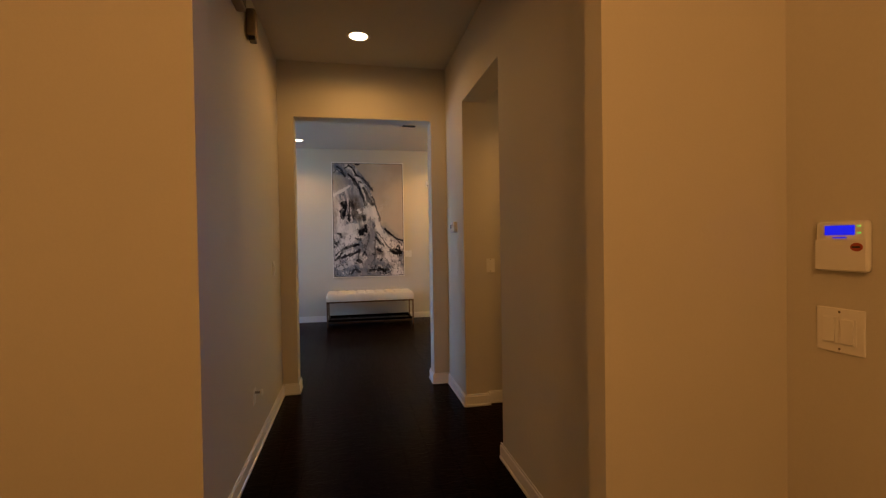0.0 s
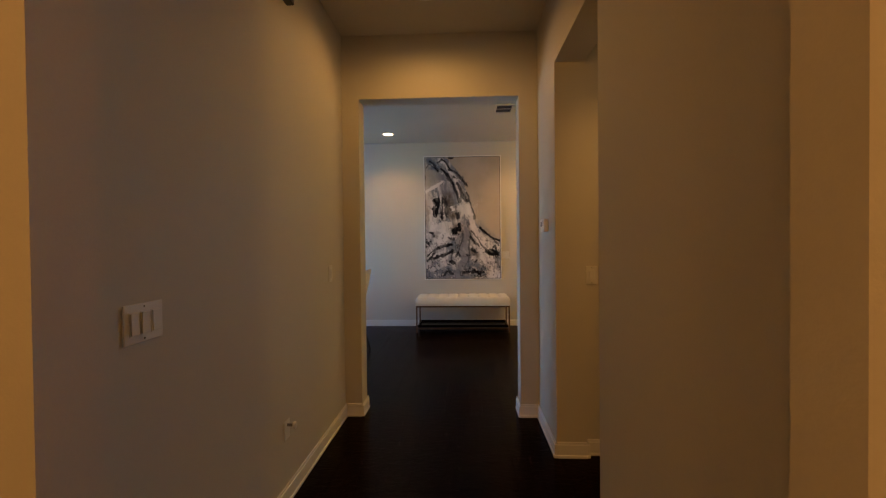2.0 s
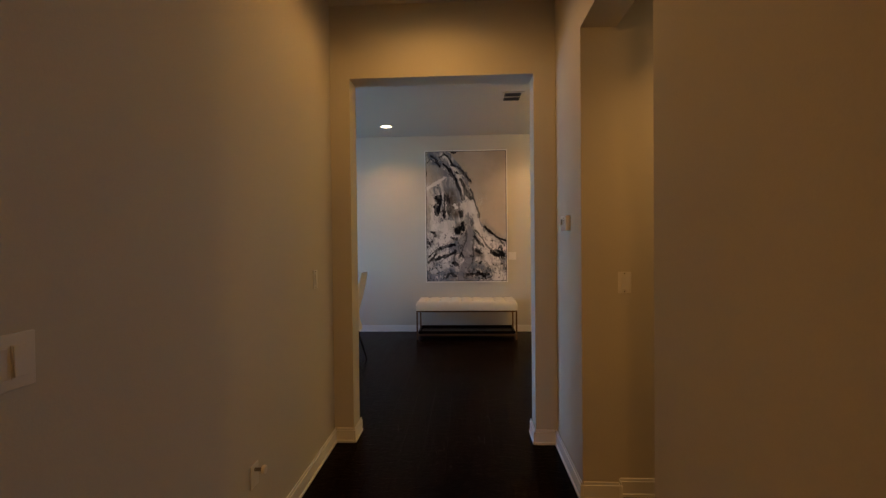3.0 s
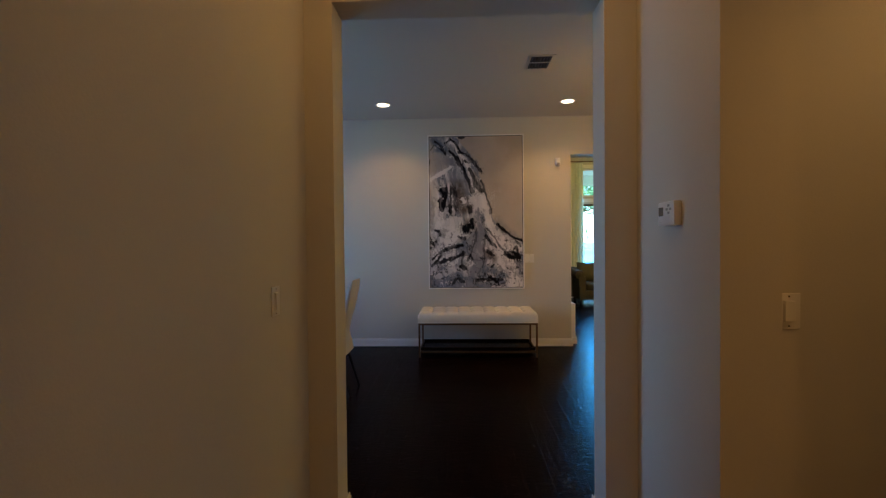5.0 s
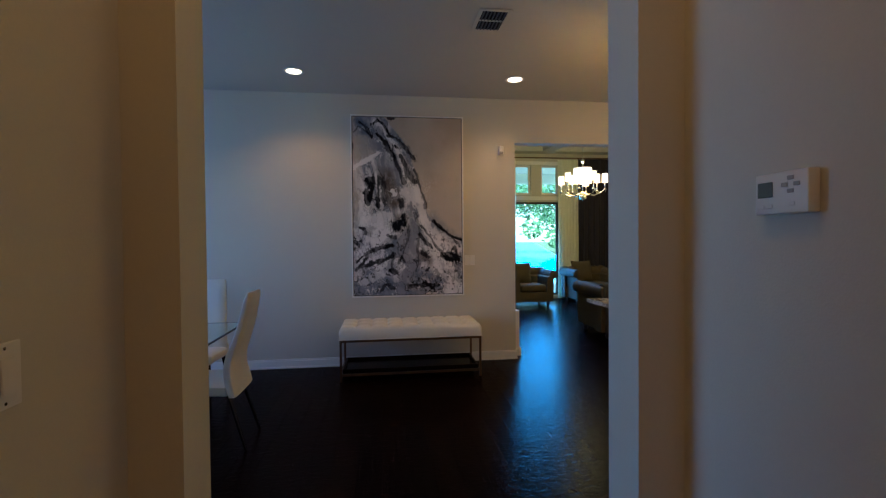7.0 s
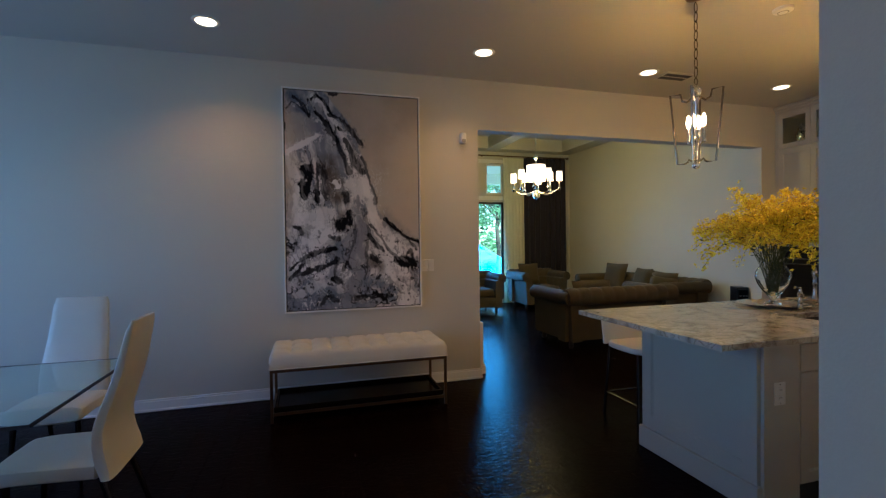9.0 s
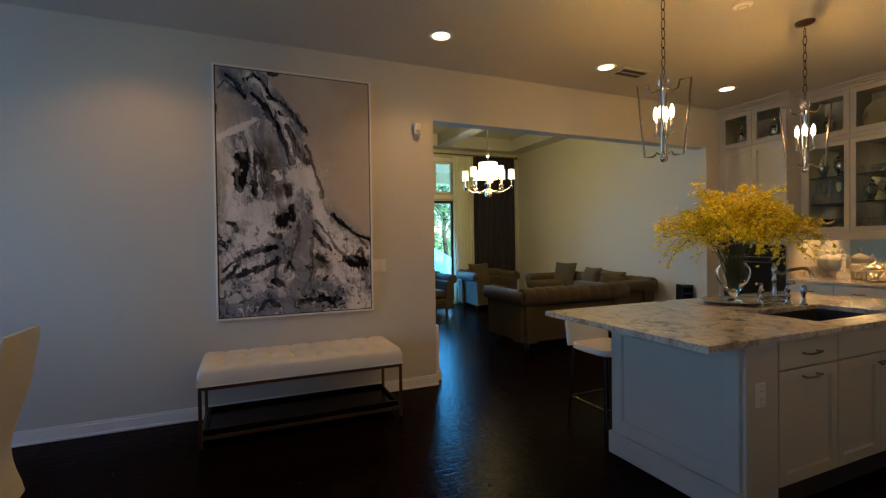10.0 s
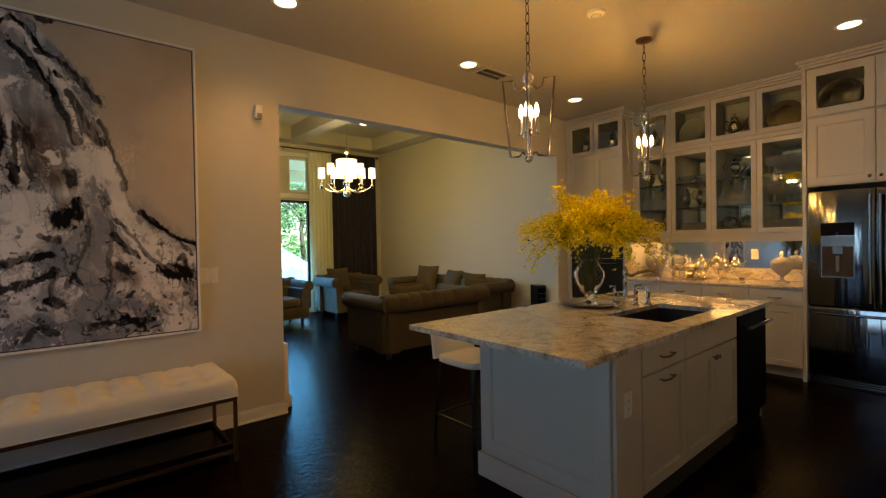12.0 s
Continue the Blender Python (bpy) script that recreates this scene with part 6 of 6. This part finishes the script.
def sofa(name, m, w, d, seats, label, category, group):
    """A rolled-arm tufted sofa; faces local -y."""
    ob = thing(name, m, label, category, group)
    arm = 0.17
    part("base", box_bm(-w / 2 + 0.12, w / 2 - 0.12, -d / 2 + 0.03, d / 2 - 0.13, 0.10, 0.30, 0.02, 2), M_SOFA, ob, smooth=True)
    back = part("backrest", rolled(bmesh.new(), w - 0.10, roll_profile(0.17, 0.10, 0.672, 0.118), max(6, int(w / 0.17)), pose(0, d / 2 - 0.12, 0)), M_SOFA, ob, "tufted rolled back", smooth=True)
    for row, (bz, off) in enumerate(((0.46, 0.0), (0.56, 0.5))):
        count = max(4, int(w / 0.2))
        for k in range(count):
            bx = -w / 2 + 0.25 + (w - 0.5) * (k + off * 0.5) / (count - 0.5)
            part("button", lathe(bmesh.new(), [(0, 0.008), (0.012, 0.004), (0.014, 0)], pose(bx, d / 2 - 0.287 + 0.004 * row, bz, 90), 8), M_PILLOW, back)
    for s in (-1, 1):
        a = part("arm", rolled(bmesh.new(), d - 0.06, roll_profile(0.14, 0.10, 0.665, 0.092), max(4, int(d / 0.18)), pose(s * (w / 2 - 0.11), -0.01, 0, 0, 0, -90 * s), 0.03), M_SOFA, ob, "rolled arm", smooth=True)
        part("arm_scroll", lathe(bmesh.new(), [(0, 0.012), (0.05, 0.012), (0.058, 0.006), (0.062, 0.0)], pose(s * (w / 2 - 0.097), -d / 2 + 0.022, 0.665, 90), 18), M_SOFA, a, smooth=True)
    inner = w - 2 * (arm + 0.08)
    sw = inner / seats
    for k in range(seats):
        x0 = -inner / 2 + k * sw
        part("seat_cushion", box_bm(x0 + 0.004, x0 + sw - 0.004, -d / 2 + 0.02, d / 2 - 0.27, 0.302, 0.46, 0.045, 4), M_SOFA, ob, smooth=True)
    for x in (-1, 1):
        for y in (-1, 1):
            part("foot", lathe(bmesh.new(), [(0.018, 0), (0.03, 0.02), (0.034, 0.05), (0.022, 0.07), (0.030, 0.105), (0, 0.106)], pose(x * (w / 2 - 0.17), y * (d / 2 - 0.17), 0), 12), M_WOODLEG, ob, "dark turned foot", smooth=True)
    return ob


def pillow(m, w, label, h=None):
    """A plump square cushion standing on its edge, its face to local -y."""
    h = h or w
    bm = bmesh.new()
    n = 10
    verts = {}
    for s in (-1, 1):
        for i in range(n + 1):
            for j in range(n + 1):
                u, v = 2 * i / n - 1, 2 * j / n - 1
                puff = 0.075 * ((1 - u ** 4) * (1 - v ** 4)) ** 0.6
                sag = 1 - 0.07 * (1 - abs(u)) * abs(v) - 0.0
                pull_in = 1 - 0.07 * (1 - abs(v)) * abs(u)
                if s == 1 and (i in (0, n) or j in (0, n)):
                    verts[s, i, j] = verts[-1, i, j]
                else:
                    verts[s, i, j] = bm.verts.new((u * w / 2 * pull_in, s * puff, h / 2 + v * h / 2 * sag))
        for i in range(n):
            for j in range(n):
                bm.faces.new((verts[s, i, j], verts[s, i + 1, j], verts[s, i + 1, j + 1], verts[s, i, j + 1]))
    ob = tagged(new("throw_pillow", mesh_of("throw_pillow", bm, M_PILLOW, True)), label, "pillow", "throw pillows")
    ob.matrix_world = m
    return ob


SOFA = "taupe velvet rolled-arm sofa with a tufted back"
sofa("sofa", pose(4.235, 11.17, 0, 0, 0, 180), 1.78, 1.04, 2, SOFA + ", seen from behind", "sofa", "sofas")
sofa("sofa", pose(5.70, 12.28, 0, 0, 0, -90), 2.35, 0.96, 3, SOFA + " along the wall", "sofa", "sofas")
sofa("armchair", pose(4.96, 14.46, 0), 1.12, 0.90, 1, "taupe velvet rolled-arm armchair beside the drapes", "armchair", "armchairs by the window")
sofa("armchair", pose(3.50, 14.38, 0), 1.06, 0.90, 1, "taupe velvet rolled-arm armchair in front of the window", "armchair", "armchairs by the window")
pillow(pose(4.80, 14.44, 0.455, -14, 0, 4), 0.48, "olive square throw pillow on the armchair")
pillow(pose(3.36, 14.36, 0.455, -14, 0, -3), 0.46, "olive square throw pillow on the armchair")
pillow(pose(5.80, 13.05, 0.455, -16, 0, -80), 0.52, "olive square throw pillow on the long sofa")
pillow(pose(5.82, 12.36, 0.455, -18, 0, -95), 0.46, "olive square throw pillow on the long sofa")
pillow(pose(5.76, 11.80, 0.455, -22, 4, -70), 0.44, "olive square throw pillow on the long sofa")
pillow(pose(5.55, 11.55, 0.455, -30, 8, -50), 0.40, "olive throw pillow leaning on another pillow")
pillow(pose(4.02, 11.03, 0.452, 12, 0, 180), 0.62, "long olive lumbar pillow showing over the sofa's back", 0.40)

box_ob = thing("subwoofer", pose(6.09, 10.62, 0, 0, 0, -25), "small black box loudspeaker on the floor by the wall", "loudspeaker")
part("cabinet", box_bm(-0.075, 0.075, -0.11, 0.11, 0.012, 0.72, 0.008), M_BLACK, box_ob)
part("grille", box_bm(-0.062, 0.062, -0.116, -0.1105, 0.06, 0.68, 0.003, 1), M_JET, box_ob, "black cloth grille")
for z in (0.52, 0.60):
    for x in (-0.038, 0.002, 0.042):
        part("slot", box_bm(x - 0.012, x + 0.012, -0.1175, -0.1162, z - 0.004, z + 0.004), M_GREYB, box_ob, "grey slot")
for x in (-0.05, 0.05):
    for y in (-0.08, 0.08):
        part("foot", box_bm(x - 0.012, x + 0.012, y - 0.012, y + 0.012, 0, 0.0125), M_BLACK, box_ob)
sp = thing("ceiling_speaker", pose(5.98, 13.0, SOF), "round white ceiling loudspeaker", "loudspeaker")
part("grille", lathe(bmesh.new(), [(0, -0.006), (0.10, -0.006), (0.115, -0.004), (0.12, 0)], None, 28), M_WHITE, sp, smooth=True)


def chandelier(x, y, top):
    ob = thing("chandelier", pose(x, y, 0), "chrome chandelier with white drum shades and a crystal ball, lit", "chandelier")
    part("canopy", lathe(bmesh.new(), [(0, top - 0.04), (0.03, top - 0.035), (0.06, top - 0.01), (0.064, top - 0.0005)], None, 24), M_CHROME, ob, smooth=True)
    part("rod", tube_bm([(0, 0, top - 0.04), (0, 0, 2.80)], 0.006, 8), M_CHROME, ob, smooth=True)
    part("finial", lathe(bmesh.new(), [(0.006, 2.80), (0.03, 2.785), (0.036, 2.765), (0.03, 2.745), (0.012, 2.73), (0.008, 2.20)], None, 16), M_CHROME, ob, smooth=True)
    bm = lathe(bmesh.new(), [(0.155, 2.38), (0.155, 2.64), (0.152, 2.64), (0.152, 2.38)], None, 32)
    s = part("drum_shade", bm, M_SHADE, ob, "large white drum shade", smooth=True)
    s.visible_shadow = False
    part("shade_spider", tube_bm([(-0.15, 0, 2.62), (0.15, 0, 2.62)], 0.004, 6), M_CHROME, ob)
    part("crystal_ball", lathe(bmesh.new(), [(0, 2.085)] + [(0.062 * math.sin(a), 2.147 - 0.062 * math.cos(a)) for a in np.linspace(0.25, 2.89, 11)] + [(0, 2.209)], None, 20), M_CRYSTAL, ob, "clear crystal ball")
    for k in range(8):
        a = k * math.pi / 4 + 0.2
        c, s_ = math.cos(a), math.sin(a)
        prof = [(0.02, 2.22), (0.12, 2.17), (0.24, 2.17), (0.31, 2.21), (0.37, 2.245)]
        part("arm", tube_bm([(r * c, r * s_, z) for r, z in prof], 0.010, 8, 0.008), M_CHROME, ob, smooth=True)
        lift = 0.03 if k % 2 else 0.06
        rr = 0.37 if k % 2 else 0.30
        part("cup", lathe(bmesh.new(), [(0.008, 2.21), (0.026, 2.25), (0.022, 2.262), (0.010, 2.27), (0.010, 2.33 + lift), (0, 2.331 + lift)], pose(rr * c, rr * s_, 0), 12), M_CHROME, ob, smooth=True)
        sh = part("small_shade", lathe(bmesh.new(), [(0.052, 2.34 + lift), (0.049, 2.49 + lift), (0.046, 2.49 + lift), (0.049, 2.34 + lift)], pose(rr * c, rr * s_, 0), 20), M_SHADE, ob, "small white shade", smooth=True)
        sh.visible_shadow = False
    return ob


chandelier(3.87, 12.40, COFFER)


def curtain(name, x0, x1, y, z0, z1, folds, depth, mat, label):
    """A pleated hanging with two faces."""
    ob = thing(name, pose(x0, y, 0), label, "curtain")
    rng = random.Random(int(x0 * 100))
    n = folds * 10
    phase = [rng.uniform(-0.5, 0.5) for _ in range(folds + 1)]
    rings = []
    for k in range(7):
        t = k / 6
        z = z1 + (z0 - z1) * t
        front, rear = [], []
        for i in range(n + 1):
            u = i / n
            p = phase[min(folds, int(u * folds))] * t * 0.4
            amp = depth * (0.7 + 0.4 * t)
            yy = amp * math.sin(2 * math.pi * folds * u + p) * (0.75 + 0.25 * math.sin(7.1 * u + 2))
            xx = u * (x1 - x0) + 0.012 * math.sin(4 * math.pi * folds * u + t)
            front.append((xx, yy - 0.002, z))
            rear.append((xx, yy + 0.002, z))
        rings.append(front + rear[::-1])
    part("cloth", loft(bmesh.new(), rings), mat, ob, smooth=True)
    return ob


curtain("sheer_curtain", 4.48, 5.02, WY - 0.10, 0.02, 3.27, 7, 0.022, M_SHEER, "white sheer curtain hanging beside the window")
curtain("sheer_curtain", 2.95, 3.46, WY - 0.10, 0.02, 3.27, 7, 0.022, M_SHEER, "white sheer curtain hanging beside the window")
curtain("drape", 4.96, 6.02, WY - 0.16, 0.02, 3.28, 8, 0.04, M_DRAPE, "dark pleated floor-length drape")
curtain("drape", 1.95, 2.98, WY - 0.16, 0.02, 3.28, 8, 0.04, M_DRAPE, "dark pleated floor-length drape")
rod = thing("curtain_rod", pose(0, 0, 0), "dark metal curtain rod with ball ends", "curtain rod")
part("bar", tube_bm([(1.85, WY - 0.13, 3.305), (6.10, WY - 0.13, 3.305)], 0.014, 10), M_BRONZE, rod, smooth=True)
for x in (1.85, 6.10):
    part("finial", lathe(bmesh.new(), [(0, -0.03), (0.022, -0.02), (0.03, 0), (0.022, 0.02), (0, 0.03)], pose(x, WY - 0.13, 3.305), 14), M_BRONZE, rod, smooth=True)
for x in (1.95, 4.0, 6.0):
    part("bracket", tube_bm([(x, WY - 0.13, 3.305), (x, WY - 0.001, 3.305)], 0.009, 8), M_BRONZE, rod)


def window(name, x0, x1, z0, z1, y, frame_mat, label, fw=0.045, depth=0.06):
    ob = tagged(new(name), label, "window", kind="structure")
    ob.matrix_world = pose(x0, y, z0)
    w, h = x1 - x0, z1 - z0
    bm = bmesh.new()
    for b in ((0, fw, 0, h), (w - fw, w, 0, h), (fw, w - fw, 0, fw), (fw, w - fw, h - fw, h)):
        box(bm, b[0], b[1], 0, depth, b[2], b[3], 0.003, 1)
    part("window_frame", bm, frame_mat, ob)
    pane = part("pane", box_bm(fw, w - fw, depth * 0.45, depth * 0.45 + 0.006, fw, h - fw), M_PANE, ob, "clear glass pane")
    pane.visible_shadow = False
    return ob


M_DARKFRAME = material("dark_window_frame", (0.03, 0.025, 0.02), 0.4, vary=0.1)
window("window_1", 3.442, 4.548, 0.082, 2.288, WY + 0.06, M_DARKFRAME, "tall dark-framed living room window")
window("window_2", 3.442, 3.868, 2.462, 3.158, WY + 0.06, M_TRIM, "square white transom window")
window("window_3", 4.112, 4.548, 2.462, 3.158, WY + 0.06, M_TRIM, "square white transom window")
for x0, x1, z0, z1 in ((3.36, 3.44, 0, 3.24), (4.55, 4.63, 0, 3.24), (3.44, 4.55, 3.16, 3.24), (3.44, 4.55, 2.33, 2.42)):
    structure("trim", box_bm(x0, x1, WY - 0.018, WY - 0.0005, z0, z1, 0.003, 1), M_TRIM, "white painted window casing", "trim")
dwn = tagged(new("window_4"), "wide white dining room window", "window", kind="structure")
dwn.matrix_world = pose(-3.88, 6.9, 0.55)
bm = bmesh.new()
for b in ((0, 0.06, 0, 1.9), (2.34, 2.4, 0, 1.9), (0.06, 2.34, 0, 0.06), (0.06, 2.34, 1.84, 1.9), (1.17, 1.23, 0.06, 1.84)):
    box(bm, 0, 0.05, *b)
part("window_frame", bm, M_TRIM, dwn)
for y0, y1 in ((0.06, 1.17), (1.23, 2.34)):
    part("pane", box_bm(0.02, 0.026, y0, y1, 0.06, 1.84), M_PANE, dwn, "clear glass pane").visible_shadow = False

# ---- outdoors ----
# added slab, out of view: blocks sun and sky from leaking past the ceilings
structure("roof", box_bm(-4.1, 7.0, -1.1, WY + 0.18, TOP + 0.01, TOP + 0.15), M_CEIL, "unseen slab over the house, added to keep sun and sky out", "roof")
structure("porch_roof", box_bm(-1.0, 9.5, WY + 0.19, 18.6, 3.42, 3.52), M_TRIM, "white underside of the porch roof", "roof")
structure("porch_beam", box_bm(-1.0, 9.5, 18.35, 18.6, 3.12, 3.419), M_TRIM, "white porch beam", "beam")
M_GRASS = material("lawn", (0.16, 0.22, 0.07), 0.9, vary=0.35, scale=0.8, fine=0.3, fine_scale=40, bump=0.6, bump_scale=60)
M_PATIO = material("pale_concrete", (0.50, 0.47, 0.42), 0.85, vary=0.12, scale=1.5, fine=0.08)
M_BARK = material("bark", (0.10, 0.07, 0.05), 0.9, vary=0.3, scale=12, bump=0.6, bump_scale=40)
M_LEAF = material("tree_leaves", (0.12, 0.22, 0.09), 0.6, vary=0.3, scale=2)
structure("ground", box_bm(-150, 150, -80, 300, -0.25, -0.12), M_GRASS, "sunlit lawn", "ground")
structure("pavement", box_bm(-2.0, 10.5, WY + 0.18, 21.5, -0.119, -0.04), M_PATIO, "pale concrete porch slab", "pavement")


def foliage(bm, rng, centre, radius, count, size, squash=0.8):
    for _ in range(count):
        d = Vector((rng.gauss(0, 1), rng.gauss(0, 1), rng.gauss(0, 1))).normalized()
        p = centre + Vector((d.x, d.y, d.z * squash)) * radius * rng.random() ** 0.4
        a = Vector((rng.gauss(0, 1), rng.gauss(0, 1), rng.gauss(0, 0.7))).normalized()
        b = a.orthogonal().normalized()
        s = size * rng.uniform(0.6, 1.3)
        bm.faces.new([bm.verts.new(v) for v in (p - a * s, p + b * s * 0.45, p + a * s, p - b * s * 0.45)])


def tree(x, y, h, spread, seed):
    ob = thing("tree", pose(x, y, -0.12), "leafy green garden tree in sunlight", "tree", "garden trees")
    rng = random.Random(seed)
    trunk = tube_bm([(0, 0, 0), (0.05, 0.02, h * 0.2), (-0.04, 0.05, h * 0.42), (0.03, 0, h * 0.62)], 0.13, 10, 0.06)
    crown_bm = bmesh.new()
    for k in range(9):
        a = k * 2.4 + rng.uniform(-0.3, 0.3)
        z0 = h * rng.uniform(0.3, 0.6)
        tip = Vector((spread * rng.uniform(0.45, 1.0) * math.cos(a), spread * rng.uniform(0.45, 1.0) * math.sin(a), h * rng.uniform(0.45, 0.95)))
        tube(trunk, [(0, 0, z0), tuple(Vector((0, 0, z0)).lerp(tip, 0.5) + Vector((0, 0, 0.15))), tuple(tip)], 0.045, 6, 0.012)
        for q in range(4):
            c = tip + Vector((rng.gauss(0, 0.45), rng.gauss(0, 0.45), rng.gauss(0, 0.35)))
            foliage(crown_bm, rng, c, rng.uniform(0.35, 0.7), 150, 0.075)
    part("trunk", trunk, M_BARK, ob, smooth=True)
    tagged(part("crown", crown_bm, M_LEAF, ob, "many small green leaves"), kind="stuff")
    return ob


for k, (tx, ty, th, ts) in enumerate(((8.6, 25.0, 5.2, 1.9), (6.3, 27.0, 5.6, 2.0), (11.2, 28.0, 6.0, 2.2), (4.0, 29.5, 6.5, 2.4), (13.5, 33.0, 7.0, 2.6), (8.5, 35.0, 7.5, 3.0))):
    tree(tx, ty, th, ts, 20 + k)
for k, (sx, sy) in enumerate(((7.4, 23.2), (9.6, 23.8), (5.4, 23.6), (11.5, 25.0))):
    sh = thing("shrub", pose(sx, sy, -0.12), "low rounded green garden shrub", "shrub", "garden shrubs")
    rng = random.Random(50 + k)
    bm, st = bmesh.new(), bmesh.new()
    for q in range(7):
        c = Vector((rng.gauss(0, 0.35), rng.gauss(0, 0.3), rng.uniform(0.25, 0.55)))
        foliage(bm, rng, c, 0.32, 110, 0.05)
        tube(st, [(0, 0, 0), tuple(c)], 0.015, 5, 0.006)
    tagged(part("leaves", bm, M_LEAF, sh, "small green leaves"), kind="stuff")
    part("branches", st, M_BARK, sh)
hedge = tagged(new("far_woods"), "line of green woods behind the garden", "woods", kind="stuff")
rng = random.Random(9)
bm = bmesh.new()
for k in range(60):
    foliage(bm, rng, Vector((rng.uniform(-15, 45), rng.uniform(52, 62), rng.uniform(0.5, 7.5))), rng.uniform(1.2, 2.6), 120, 0.34)
part("foliage", bm, M_LEAF, hedge)

# ---- floor of hand-scraped planks ----
PW, GAP, PASS_X = 0.155, 0.0022, 3.2
slab = box_bm(-3.94, 6.74, 6.03, WY + 0.18, -0.11, -0.006)
box(slab, -2.04, FE + 0.14, -0.94, 6.0295, -0.11, -0.006)
box(slab, FE + 0.1405, PASS_X + 0.14, PY0 - 0.20, PY1 + 0.19, -0.11, -0.006)
floor = structure("floor", slab, M_FLOOR, "nearly black hand-scraped hardwood floor of long planks", "floor")
lengths = (0.9, 1.25, 1.6, 2.0)


def plank_bm(bm, x, y, ln):
    """A plank with worn, bevelled edges whose top lies at z = 0."""
    w, e, d = PW / 2 - GAP / 2, 0.0013, 0.00012
    lo = [bm.verts.new((x + sx * w, y + sy * (ln / 2 - GAP / 2), -0.0055)) for sx, sy in ((-1, -1), (1, -1), (1, 1), (-1, 1))]
    md = [bm.verts.new((x + sx * w, y + sy * (ln / 2 - GAP / 2), -d)) for sx, sy in ((-1, -1), (1, -1), (1, 1), (-1, 1))]
    hi = [bm.verts.new((x + sx * (w - e), y + sy * (ln / 2 - GAP / 2 - e), 0)) for sx, sy in ((-1, -1), (1, -1), (1, 1), (-1, 1))]
    for a, b in ((lo, md), (md, hi)):
        for i in range(4):
            bm.faces.new((a[i], a[(i + 1) % 4], b[(i + 1) % 4], b[i]))
    bm.faces.new(hi)


PLANKS = {ln: mesh_of("plank", (lambda q: (plank_bm(q, 0, 0, ln), q)[1])(bmesh.new()), M_FLOOR) for ln in lengths}
rng = random.Random(4)
rest = bmesh.new()
placed = 0
x = -3.80 + PW / 2
while x < 6.60:
    y = -0.80 if -1.95 < x < 1.68 else 6.10
    if 1.68 <= x < PASS_X - 0.06:
        plank_bm(rest, x, (PY0 + PY1) / 2, PY1 - PY0 + 0.08)
    first = True
    while y < WY - 0.05:
        ln = rng.choice(lengths)
        if first:
            ln, first = ln * rng.uniform(0.35, 0.95), False
        ln = min(ln, WY + 0.05 - y)
        c = y + ln / 2
        if ln in PLANKS and 0.0 < x < 4.3 and 2.6 < c < 14.2 and placed < 300:
            ob = new("plank", PLANKS[ln])
            ob.location = (x, c, 0)
            ob.parent = floor
            placed += 1
        else:
            plank_bm(rest, x, c, ln)
        y += ln
    x += PW
tagged(part("planks_joined", rest, M_FLOOR, floor), kind="stuff")
